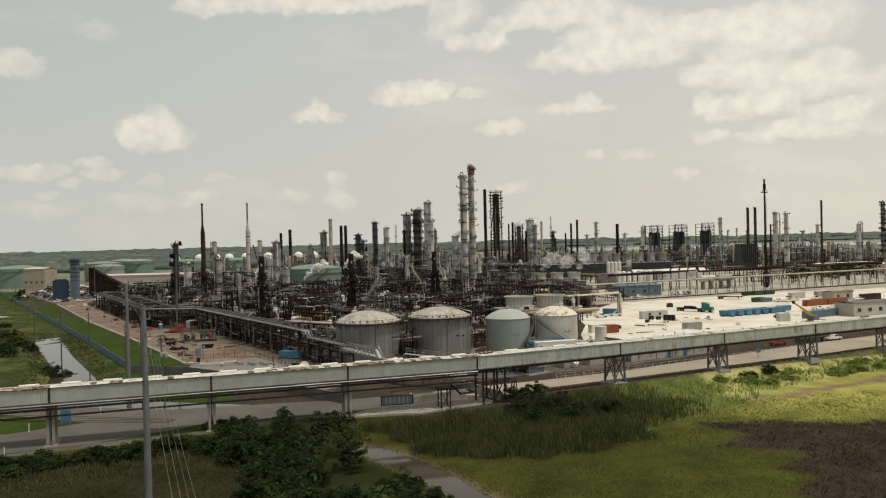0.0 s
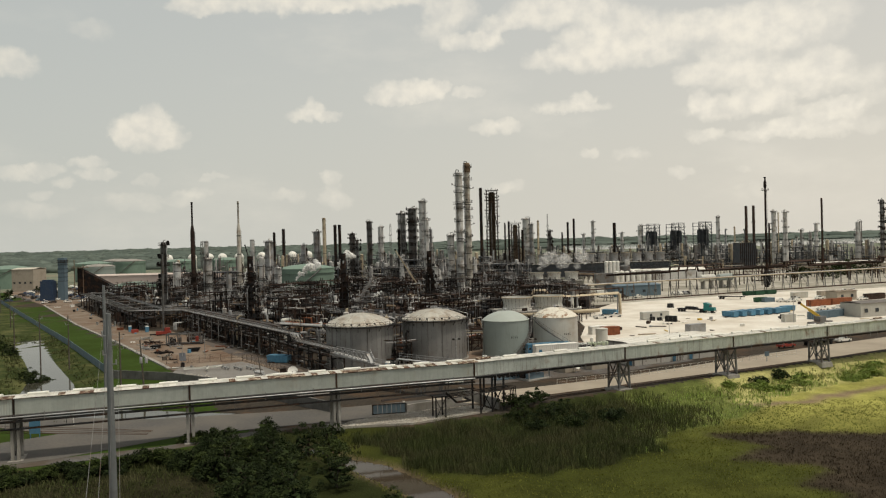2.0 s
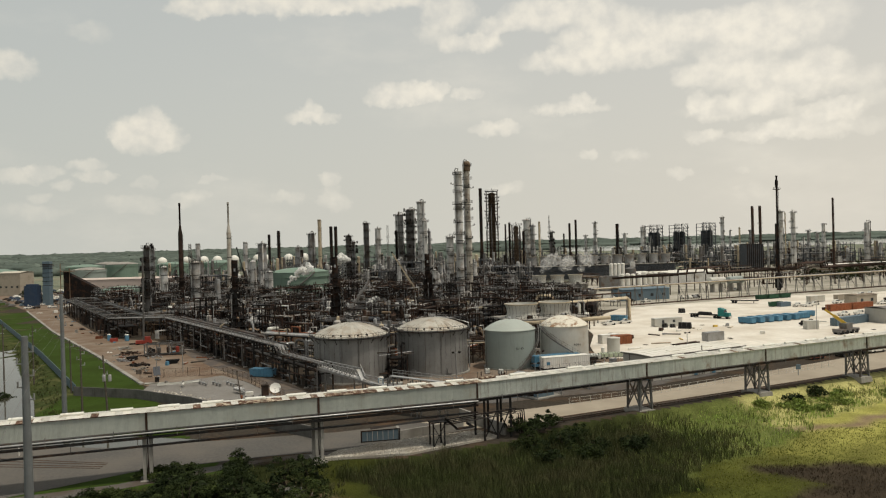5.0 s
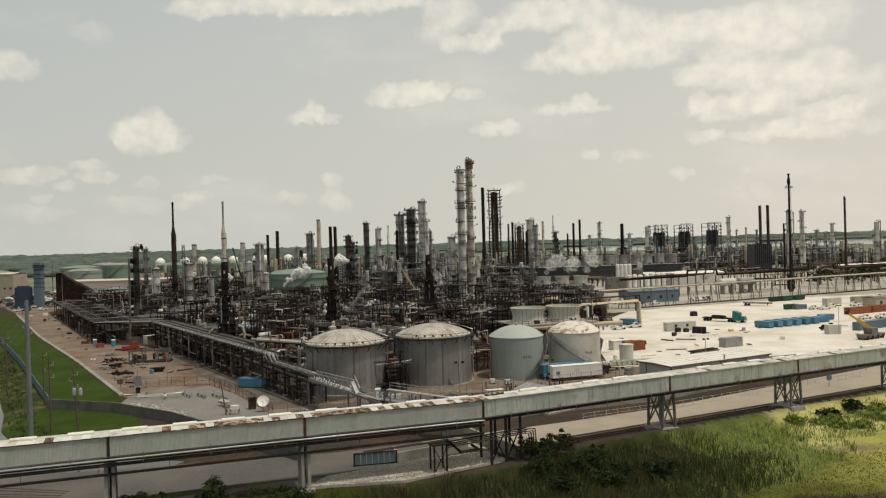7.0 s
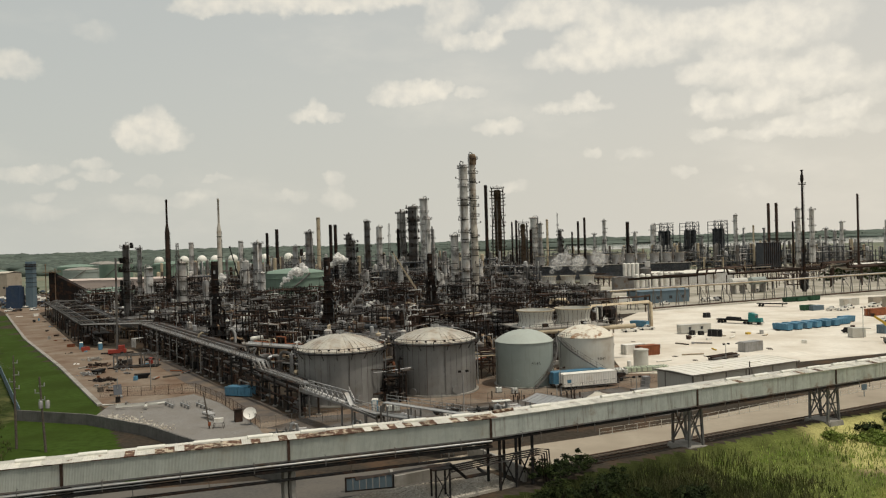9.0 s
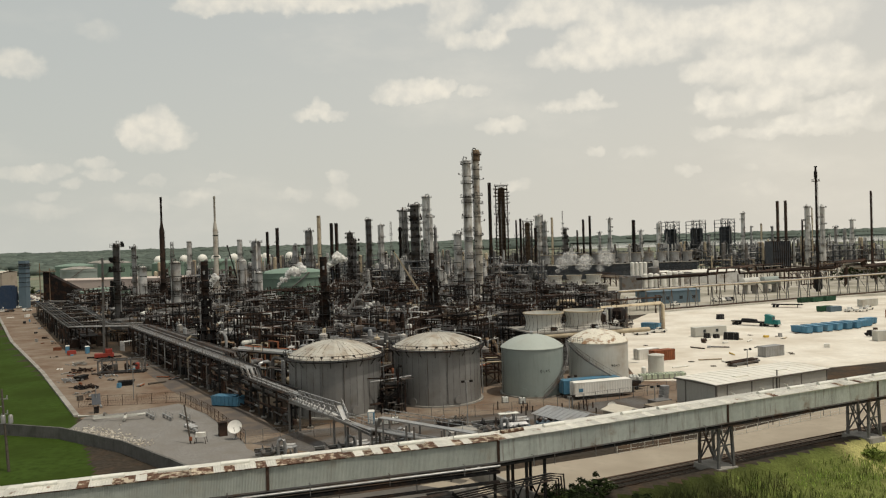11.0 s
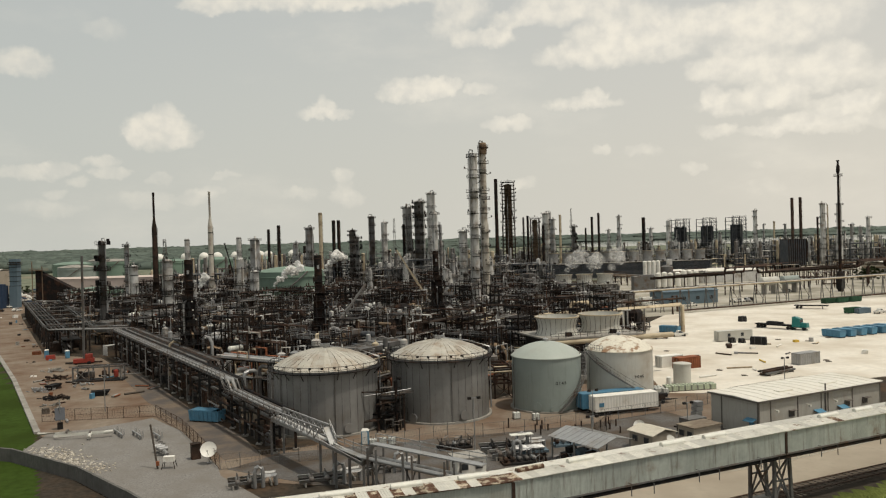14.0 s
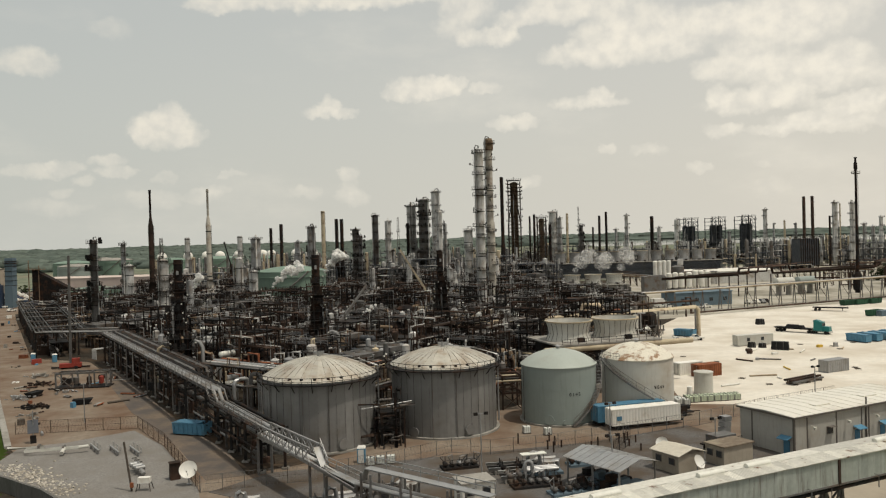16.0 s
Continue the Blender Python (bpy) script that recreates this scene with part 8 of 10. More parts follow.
def field_tank(x, y, r, h, material, roof, label):
    t = thing("storage_tank", label, "tank", x, y, 0, 0, "tank farm")
    part("shell", MB().lathe(0, 0, [(r, 0), (r, h)], 40), material, t)
    part("roof", MB().lathe(0, 0, [(r + 0.15, h - 0.3), (r + 0.15, h)] + cap_profile(r + 0.15, h, h + r * 0.14, 5), 40), roof, t)
    part("wind_girder", MB().lathe(0, 0, [(r, h * 0.86), (r + 0.5, h * 0.86), (r + 0.5, h * 0.88), (r, h * 0.88)], 40), material, t)
    part("stair", MB().beam((math.cos(-2.2) * (r + 0.5), math.sin(-2.2) * (r + 0.5), 0), (math.cos(-1.0) * (r + 0.5), math.sin(-1.0) * (r + 0.5), h), 0.9, 0.3) if r < 4 else
         MB().tube([(math.cos(-2.3 + i * 0.16) * (r + 0.6), math.sin(-2.3 + i * 0.16) * (r + 0.6), h * i / 9) for i in range(10)], 0.35, 4), "steel_grey", t)
    return t


GT = "wide pale green storage tank with a low cone roof"
field_tank(-81, 448, 15.5, 18.6, "green_tank", "green_tank", GT)
for x, y, r, h in ((-392, 705, 21, 17), (-362, 806, 17, 18), (-380, 905, 15, 19), (-344, 852, 16, 19), (-338, 764, 15, 16), (-300, 880, 17, 17), (-256, 900, 18, 17), (-205, 905, 17, 16), (-168, 915, 15, 15)):
    field_tank(x, y, r, h, "green_tank" if r > 15.5 else "sage", "green_tank" if r > 16 else "concrete", GT)
field_tank(-196, 500, 13, 9.5, "green_tank", "green_tank", "low green storage tank behind the pipe loop")
for i in range(9):
    t = thing("gas_sphere", "white spherical gas tank on legs", "tank", -352 + i * 21 + (i % 2) * 4, 990 + (i % 3) * 14, 0, 0, "gas spheres")
    part("sphere", MB().lathe(0, 0, [(max(0.02, 5.6 * math.sin(math.pi * k / 12)), 18 - 5.6 * math.cos(math.pi * k / 12)) for k in range(13)], 24), "white_paint", t)
    q = MB()
    for k in range(6):
        a = math.pi * k / 3
        q.cyl((5.2 * math.cos(a), 5.2 * math.sin(a), 0), (5.2 * math.cos(a), 5.2 * math.sin(a), 17), 0.4, n=6)
    part("leg_ring", q, "white_paint", t)["kind"] = "stuff"

# white upright vessels beside the far cooling tower
for i in range(7):
    x, y, h = 101.5 + i * 3.4 + (0.8 if i > 2 else 0), 505 + 0.9 * i, (10.4, 10.6, 10.2, 10.4, 11.2, 11.0, 10.8)[i]
    t = thing("upright_vessel", "white upright pressure vessel on legs", "vessel", x, y, 0, 0, "white vessels")
    part("shell", MB().drum((0, 0, 2.6), (0, 0, h - 0.8), 1.45, 16), "white_paint", t)
    for k in range(4):
        a = math.pi / 4 + k * math.pi / 2
        part("leg", MB().beam((1.2 * math.cos(a), 1.2 * math.sin(a), 0), (1.2 * math.cos(a), 1.2 * math.sin(a), 3), 0.22), "steel_grey", t)
for i in range(4):
    t = thing("silo", "tall white ribbed silo tube", "silo", 98 + i * 2.4, 520, 0, 0, "white silos")
    part("shell", MB().drum((0, 0, 1), (0, 0, 15.6), 1.15, 14), "white_paint", t)
    part("skirt", MB().cyl((0, 0, 0), (0, 0, 1.1), 1.1, n=12), "steel_grey", t)
t = thing("grey_bin", "grey ribbed storage bin with a stair", "bin", 110, 521)
part("shell", MB().lathe(0, 0, [(3.4, 0), (3.4, 12.5), (3.4, 12.5), (0.4, 13.6)], 24), "steel_grey", t)
part("head_house", MB().box(1.5, 0, 13.2, 2.6, 2.6, 3.4), "insul", t)
solo("equipment_block", MB().box(0, 0, 0, 11, 8, 8.5).box(1, 0, 8.5, 8, 6, 0.5), "steel_grey", "low grey equipment block beside white vessels", "block", 94, 507)
for k, (x, y) in enumerate(((146, 470), (158, 475))):
    t = thing("horizontal_vessel", "pale horizontal pressure vessel on saddles", "vessel", x, y, 0, 24, "horizontal vessels")
    part("shell", MB().drum((-5, 0, 6.4), (5, 0, 6.4), 2.0, 18), "bone" if k == 0 else "sage", t)
    for u in (-3, 3):
        part("saddle", MB().box(u, 0, 0, 0.8, 3, 5), "concrete", t)

# coke-drum structures, haze put into their blue-grey steel, and the black heater box of the far units
rd = random.Random(23)
for x, h in ((242, 44.7), (271.8, 45.1), (304.6, 46)):
    t = thing("drum_structure", "tall blue-grey steel structure packed round upright drums", "structure", x, 985, 0, 8, "drum structures")
    w = 8.0
    for sx, sy in ((-1, -1), (-0.33, -1), (0.33, -1), (1, -1), (-1, 1), (1, 1)):
        part("post", MB().box(sx * w, sy * w, 0, 0.7, 0.7, h - (2 if abs(sx) < 1 else 0)), "steel_blue", t)
    for k in range(11):
        z = h * (k + 1) / 11
        e = rd.choice((0.6, 1.4, 2.2))
        part("floor", rail(MB().box(0, 0, z - 0.5, 2 * w + e, 2 * w + 1.2, 0.4), [(-w - e / 2, -w - 0.6, z), (w + e / 2, -w - 0.6, z)], 1.2, 0.16, 2.2)
             .beam((-w, -w, z - h / 11), (-w * 0.33, -w, z), 0.35).beam((w, -w, z - h / 11), (w * 0.33, -w, z), 0.35), "steel_blue", t)
    for sx in (-3.7, 3.7):
        part("drum", MB().drum((sx, -2, 2), (sx, -2, h * 0.8), 3.4, 16), "steel_blue", t)
        part("drill_mast", MB().beam((sx, -2, h * 0.8), (sx, -2, h + 1.5), 0.6), "steel_grey", t)
    for k in range(6):
        u, z = rd.uniform(-w, w), rd.uniform(h * 0.4, h * 0.9)
        part("riser", MB().tube([(u, -w - 0.8, 0), (u, -w - 0.8, z), (u * 0.5, -3, z + 1)], 0.35, 6), rd.choice(("insul_mid", "galv", "steel_grey")), t)
t = thing("fired_heater", "black box heater with rusted tubes above", "heater", 253.7, 705, 0, 8, "fired heaters")
part("box", MB().box(0, 0, 3, 15, 12, 20), "steel_blue", t)
for i in range(9):
    part("buckstay", MB().box(-7.0 + i * 1.75, -6.2, 3, 0.5, 0.5, 20), "soot", t)
part("roof_rail", rail(MB().box(0, 0, 23, 16, 13, 0.3).box(0, -6.3, 9, 15.4, 0.8, 0.3).box(0, -6.3, 15, 15.4, 0.8, 0.3), [(-7.9, -6.4, 23.3), (7.9, -6.4, 23.3), (7.9, 6.4, 23.3)], 1.3, 0.16), "steel_dark", t)
for sx in (-7, 0, 7):
    for sy in (-5, 5):
        part("leg", MB().box(sx, sy, 0, 0.8, 0.8, 3.1), "steel_dark", t)

# ---- cranes and booms ----


def mobile_crane(x, y, rz, tip, label, material):
    t = thing("mobile_crane", label, "crane", x, y, 0, 0)
    part("carrier", MB().box(0, 0, 0.7, 10, 2.7, 0.9, rz).box(0, 0, 1.6, 3.2, 2.4, 1.7, rz), "steel_grey", t)
    c, s = math.cos(radians(rz)), math.sin(radians(rz))
    for u in (-3.8, -1.4, 1.4, 3.8):
        for v in (-1.1, 1.1):
            px, py = u * c - v * s, u * s + v * c
            part("wheel", MB().cyl((px + s * 0.3, py - c * 0.3, 0.65), (px - s * 0.3, py + c * 0.3, 0.65), 0.65, n=12), "black", t)
    a, b = Vector((0, 0, 3.0)), Vector(tip) - Vector((x, y, 0))
    part("boom", MB().beam(a, a.lerp(b, 0.55), 0.75, 0.9).beam(a.lerp(b, 0.5), b, 0.5, 0.6), material, t)
    part("boom_head", MB().box(b.x, b.y, b.z - 0.4, 0.8, 0.8, 0.9), "steel_dark", t)
    return t


mobile_crane(-41.5, 318, 30, (-31.2, 330, 18.2), "mobile crane with a grey telescopic boom raised among pipes", "steel_grey")
mobile_crane(-15, 424, 30, (-29.4, 420, 27.5), "mobile crane with a pale raised boom", "beige_pipe")
mobile_crane(-126, 522, 40, (-133.2, 520, 32.0), "mobile crane with a dark lattice-like raised boom", "steel_dark")
mobile_crane(121.8, 276.5, 32, (116.2, 279.0, 7.6), "yellow mobile crane with a short raised boom on the pad", "yellow")
t = thing("drill_rig", "small red rig truck with a tall slim mast", "rig", -104.9, 296.5)
part("mast", MB().beam((0, 0, 0.5), (0.6, -0.5, 29.5), 0.5, 0.45), "steel_grey", t)
part("chassis", MB().box(0, 0, 0.5, 5.2, 2.2, 1.0, 20).box(1.2, 0.4, 1.5, 1.8, 1.6, 1.2, 20), "red_paint", t)
part("outrigger", MB().box(0, 0, 0.25, 9.5, 0.5, 0.4, 12), "steel_dark", t)
for u in (-1.8, 1.8):
    for v in (-0.9, 0.9):
        part("wheel", MB().cyl((u, v - 0.2, 0.45), (u, v + 0.2, 0.45), 0.45, n=12), "black", t)

# ---- vehicles, containers and loose things ----


def wheels(t, pts, r, w, c, s, x0=0, y0=0):
    for u, v in pts:
        px, py = x0 + u * c - v * s, y0 + u * s + v * c
        q = part("wheel", MB().cyl((px + s * w / 2, py - c * w / 2, r), (px - s * w / 2, py + c * w / 2, r), r, n=12), "black", t)


def build_car(material, pickup, label, far=False):
    """A car or pickup, nose to +x, built at the origin."""
    t = thing("pickup_truck" if pickup else "car", label, "car", group="parked vehicles")
    L = 5.5 if pickup else 4.6
    b = MB()
    side = [(-L / 2, 0.45), (-L / 2, 0.95), (-L / 2 + 0.1, 1.0), (L / 2 - 1.3, 1.05), (L / 2 - 0.1, 0.9), (L / 2, 0.7), (L / 2, 0.4)]
    n = len(side)
    for y in (-0.92, 0.92):
        b.add([(x, y, z) for x, z in side], [tuple(range(n)) if y > 0 else tuple(reversed(range(n)))])
    b.add([(x, y, z) for y in (-0.92, 0.92) for x, z in side], [(i, n + i, n + (i + 1) % n, (i + 1) % n) for i in range(n)])
    if not far:
        part("body", b, material, t)
    x0, x1 = (-0.5, 1.4) if pickup else (-1.7, 1.2)
    part("body" if far else "cabin", (b if far else MB()).add([(x0, -0.82, 1.0), (x1, -0.82, 1.0), (x1, 0.82, 1.0), (x0, 0.82, 1.0), (x0 + 0.25, -0.68, 1.72), (x1 - 0.75, -0.68, 1.72), (x1 - 0.75, 0.68, 1.72), (x0 + 0.25, 0.68, 1.72)],
                           [(4, 5, 6, 7), (0, 1, 5, 4), (1, 2, 6, 5), (2, 3, 7, 6), (3, 0, 4, 7)]), material, t)
    g = MB()
    for s in (-1, 1):
        g.add([(x0 + 0.25, s * 0.83, 1.1), (x1 - 0.15, s * 0.83, 1.1), (x1 - 0.75, s * 0.7, 1.64), (x0 + 0.35, s * 0.7, 1.64)], [(0, 1, 2, 3) if s < 0 else (3, 2, 1, 0)])
    g.add([(x1 + 0.01, -0.74, 1.08), (x1 + 0.01, 0.74, 1.08), (x1 - 0.71, 0.62, 1.68), (x1 - 0.71, -0.62, 1.68)], [(0, 1, 2, 3)])
    part("windows", g, "glass", t)
    if pickup:
        part("bed", MB().box(-1.7, 0, 1.0, 1.9, 1.5, 0.02), "black", t)
    if far:
        q = MB()
        for u, v in ((-1, -1), (1, -1), (-1, 1), (1, 1)):
            q.cyl((u * L * 0.31, v * 0.8 - 0.13, 0.36), (u * L * 0.31, v * 0.8 + 0.13, 0.36), 0.36, n=8)
        part("wheels", q, "black", t)["kind"] = "stuff"
        return t
    wheels(t, [(-L * 0.31, -0.8), (L * 0.31, -0.8), (-L * 0.31, 0.8), (L * 0.31, 0.8)], 0.36, 0.26, 1, 0)
    for s in (-0.65, 0.65):
        part("headlight", MB().box(L / 2, s, 0.66, 0.08, 0.35, 0.16), "chrome", t)
    return t


CARS = [build_car("white_paint", True, "white parked pickup truck"), build_car("white_paint", False, "white parked saloon car"), build_car("steel_dark", False, "dark grey parked saloon car"),
        build_car("red_paint", True, "faded red parked pickup truck"), build_car("galv", False, "silver parked saloon car"), build_car("slate_blue", False, "blue-grey parked saloon car")]
used_cars = set()
LATER = []


def put_car(k, x, y, rz):
    if y > 345:
        LATER.append((k, x, y, rz))
        return
    if k not in used_cars:
        used_cars.add(k)
        CARS[k].matrix_basis = pose(x, y, 0.1, 0, 0, rz)
    else:
        copy_thing(CARS[k], pose(x, y, 0.1, 0, 0, rz))


for k, x, y, rz in ((0, 102.3, 331.2, -35), (0, 56.5, 317.5, 12), (0, 63, 322, 10), (3, 90.3, 228, 28), (0, 109.5, 236, 28), (0, 78, 424, 20), (1, 80, 421, 30), (2, 87, 419, 25), (3, 94, 417, 25), (0, 116, 430, 100),
                    (1, 119, 431, 100), (4, 122, 432.5, 100), (2, 124, 434, 95), (0, 147.5, 371, 40), (0, 157, 376, 30), (4, 163, 336, 28), (1, 167, 338, 28), (0, 171, 341, 28), (2, 120, 300, 10), (0, 146.9, 329, 24), (0, 154, 331, 24), (1, 160.3, 334, 24), (0, 151.2, 369.3, 20), (0, 129.7, 325.7, 12), (1, 169.3, 381, 24), (0, 175.7, 386, 24),
                    (0, 184, 371, 20), (4, 190, 374, 20), (0, 158, 478, 20), (1, 200, 420, 25), (0, 206, 424, 25)):
    put_car(k, x, y, rz)
rc = random.Random(9)
FAR_CARS = [build_car("white_paint", True, "white pickup truck in the car park", True), build_car("white_paint", False, "white car in the car park", True), build_car("steel_dark", False, "dark car in the car park", True),
            build_car("galv", False, "silver car in the car park", True), build_car("slate_blue", False, "blue-grey car in the car park", True)]
used_far = set()


def put_far(k, x, y, rz):
    if k in used_far:
        copy_thing(FAR_CARS[k], pose(x, y, 0.1, 0, 0, rz))
    else:
        used_far.add(k)
        FAR_CARS[k].matrix_basis = pose(x, y, 0.1, 0, 0, rz)


for k, x, y, rz in LATER:
    put_far((0, 1, 2, 0, 3, 4)[k], x, y, rz)
for i in range(12):
    for j in range(5):
        if rc.random() < 0.7:
            put_far(rc.choice((0, 1, 1, 2, 3, 4)), -246 - 13 * j * 0.62 + i * 4.0 - j * 9, 486 + j * 26 + i * 1.2, 62 + rc.choice((0, 180)))


def container(x, y, rz, L, material, label, raised=0.0, cat="container", H=2.6, name="shipping_container"):
    t = thing(name, label, cat, x, y, 0, rz)
    W = 2.44
    part("box", MB().box(L / 2, 0, raised, L, W - 0.12, H), material, t)
    rb = MB()
    n = int(L / 0.55)
    for i in range(n):
        for s in (-1, 1):
            rb.box((i + 0.5) * L / n, s * (W / 2 - 0.05), raised + 0.2, 0.26, 0.07, H - 0.4)
    part("rib", rb, material, t)["kind"] = "stuff"
    fr = MB()
    for u in (0.06, L - 0.06):
        for s in (-1, 1):
            fr.box(u, s * (W / 2 - 0.07), raised, 0.16, 0.16, H + 0.02)
    for s in (-1, 1):
        fr.box(L / 2, s * (W / 2 - 0.07), raised + H - 0.12, L, 0.14, 0.14).box(L / 2, s * (W / 2 - 0.07), raised, L, 0.14, 0.16)
    part("corner_frame", fr, material, t)
    for s in (-0.55, 0.55):
        d = part("door", MB().box(-0.04, s, raised + 0.15, 0.08, 1.05, H - 0.3), material, t)
        part("lock_bar", MB().cyl((-0.11, s, raised + 0.2), (-0.11, s, raised + H - 0.2), 0.03, n=5), "galv", d)
    return t


def on_chassis(t, L):
    part("chassis", MB().box(L / 2 + 0.4, 0, 0.5, L + 1.2, 1.0, 0.29), "steel_dark", t)
    wheels(t, [(1.2, -0.95), (2.5, -0.95), (1.2, 0.95), (2.5, 0.95)], 0.5, 0.3, 1, 0)
    part("landing_leg", MB().box(L - 2, 0.8, 0, 0.15, 0.15, 0.8).box(L - 2, -0.8, 0, 0.15, 0.15, 0.8), "steel_dark", t)


t = container(21.2, 220.2, 18, 12.2, "white_paint", "white ribbed container trailer parked by the tanks", 0.8, "trailer", 2.6, "container_trailer")
on_chassis(t, 12.2)
part("placard", MB().box(1.2, -1.235, 1.6, 0.9, 0.03, 0.7), "blue_paint", t, "blue painted mark")
t = container(19.4, 222.9, 18, 12.2, "blue_paint", "blue container trailer behind a white one", 0.8, "trailer", 2.6, "container_trailer")
on_chassis(t, 12.2)
t = thing("compressor_trailer", "dark compressor on a two-wheel trailer", "compressor", 35.0, 229.0, 0.06, 20)
part("frame_rail", MB().box(0, 0, 0.5, 4, 1.4, 0.2).beam((2, 0, 0.6), (3.6, 0, 0.5), 0.15), "steel_dark", t)
part("engine", MB().box(-0.4, 0, 0.7, 2.2, 1.2, 1.1).drum((0.6, 0, 1.4), (1.4, 0, 1.4), 0.4), "steel_dark", t)
wheels(t, [(0, -0.8), (0, 0.8)], 0.42, 0.25, 1, 0)

container(47.2, 264.6, 24, 6.1, "orange_pipe", "rust-red shipping container on the pad", 0.1)
container(44.0, 267.5, 24, 6.1, "white_paint", "white shipping container with a blue end", 0.1)
container(75.0, 266.4, 28, 6.6, "galv", "grey equipment container on the pad", 0.1)
t = container(70.2, 308.4, 18, 11.0, "bone", "off-white site cabin on the pad", 0.3, "cabin", 2.7, "site_cabin")
for u in (3.2, 7.6):
    part("window", MB().box(u, -1.24, 1.4, 0.9, 0.06, 0.9), "glass", t)
container(127.5, 296.5, 32, 20.0, "slate_blue", "long blue-grey container on the pad", 0.1)
container(148.9, 346, 26, 12.2, "orange_pipe", "orange-red container on the pad", 0.1)
container(160.6, 351.8, 26, 12.2, "orange_pipe", "faded orange container among stored goods", 0.1)
container(115.0, 289.5, 8, 4.0, "bone", "small cream guard cabin", 0.2, "cabin", 2.7, "site_cabin")
container(160, 388, 26, 9, "bone", "pale equipment cabin far across the pad", 0.2, "cabin", 2.8, "site_cabin")
container(176, 396, 26, 12, "tan_wall", "weathered tan container among stored goods", 0.1)
container(186, 372, 26, 12, "steel_brown", "rust-brown container among stored goods", 0.1)
container(140, 372, 26, 6, "slate_blue", "blue-grey half-height steel shipping container on the pad", 0.1, H=1.9)


def build_dumpster(material, label):
    t = thing("dumpster", label, "dumpster", group="roll-off dumpsters")
    b = MB()
    o = [(-3.1, -1.2), (3.1, -1.2), (3.1, 1.2), (-3.1, 1.2)]
    i = [(-3.0, -1.1), (3.0, -1.1), (3.0, 1.1), (-3.0, 1.1)]
    vs = [(x * 0.97, y * 0.9, 0.25) for x, y in o] + [(x, y, 2.0) for x, y in o] + [(x, y, 2.0) for x, y in i] + [(x * 0.97, y * 0.9, 0.4) for x, y in i]
    fs = [(3, 2, 1, 0)] + [(k, (k + 1) % 4, 4 + (k + 1) % 4, 4 + k) for k in range(4)] + [(4 + k, 4 + (k + 1) % 4, 8 + (k + 1) % 4, 8 + k) for k in range(4)] + [(8 + k, 8 + (k + 1) % 4, 12 + (k + 1) % 4, 12 + k) for k in range(4)] + [(12, 13, 14, 15)]
    b.add(vs, fs)
    part("tub", b, material, t)
    r = MB()
    for k in range(7):
        for s in (-1, 1):
            r.box(-2.7 + k * 0.9, s * 1.2, 0.3, 0.12, 0.12, 1.7)
    part("side_rib", r, material, t)
    part("top_rail", MB().box(0, -1.2, 1.95, 6.3, 0.14, 0.14).box(0, 1.2, 1.95, 6.3, 0.14, 0.14).box(-3.1, 0, 1.95, 0.14, 2.4, 0.14).box(3.1, 0, 1.95, 0.14, 2.4, 0.14), material, t)
    part("skid_rail", MB().box(0, -0.6, 0.05, 6.4, 0.15, 0.22).box(0, 0.6, 0.05, 6.4, 0.15, 0.22), "steel_dark", t)
    return t


db, dg = build_dumpster("blue_paint", "open blue roll-off dumpster"), build_dumpster("green_paint", "open dark green roll-off dumpster")
db.matrix_basis = pose(-46.8, 222.6, 0.05, 0, 0, -18)
part("cover", MB().box(-0.4, 0, 2.05, 4.6, 2.3, 0.12), "blue_paint", db)
for i in range(6):
    copy_thing(db, pose(104.2 + i * 3.9, 311.5 + i * 1.9, 0.1, 0, 0, 116))
copy_thing(db, pose(128.5, 323, 0.1, 0, 0, 26))
copy_thing(db, pose(133, 329, 0.1, 0, 0, 26))
copy_thing(db, pose(63, 331.5, 0.1, 0, 0, -40))
dg.matrix_basis = pose(139.5, 374, 0.1, 0, 0, 26)
for x, y in ((149, 414), (155, 416), (162, 419)):
    copy_thing(dg, pose(x, y, 0.1, 0, 0, 26))

# teal lorry with a flat trailer
t = thing("semi_truck", "teal lorry with a flatbed trailer and a dark load", "truck", 92.5, 339.0, 0.1, -46)
part("trailer_bed", MB().box(5.8, 0, 1.15, 11.6, 2.5, 0.3).box(5.8, 0, 0.95, 11.4, 1.0, 0.25), "steel_dark", t)
part("load", MB().box(5.2, 0, 1.45, 3.6, 2.0, 0.8, lean=0.25).box(7.6, 0.2, 1.45, 1.6, 1.8, 0.7, lean=0.2), "black", t, "black bagged load")
part("cab", MB().box(13.0, 0, 1.0, 2.6, 2.4, 2.6, lean=0.12), "teal_paint", t)
part("sleeper_fairing", MB().add([(11.7, -1.15, 3.55), (14.1, -1.1, 3.4), (14.1, 1.1, 3.4), (11.7, 1.15, 3.55), (11.8, -1.05, 4.1), (12.7, -0.95, 4.05), (12.7, 0.95, 4.05), (11.8, 1.05, 4.1)], [(4, 5, 6, 7), (0, 1, 5, 4), (1, 2, 6, 5), (2, 3, 7, 6), (3, 0, 4, 7)]), "teal_paint", t)
part("bonnet", MB().box(15.2, 0, 0.9, 2.1, 1.9, 1.4, lean=0.15), "teal_paint", t)
part("windscreen", MB().add([(14.32, -1.0, 2.4), (14.32, 1.0, 2.4), (14.2, 0.95, 3.3), (14.2, -0.95, 3.3)], [(0, 1, 2, 3)]), "glass", t)
part("bumper", MB().box(16.3, 0, 0.5, 0.25, 2.3, 0.5), "chrome", t)
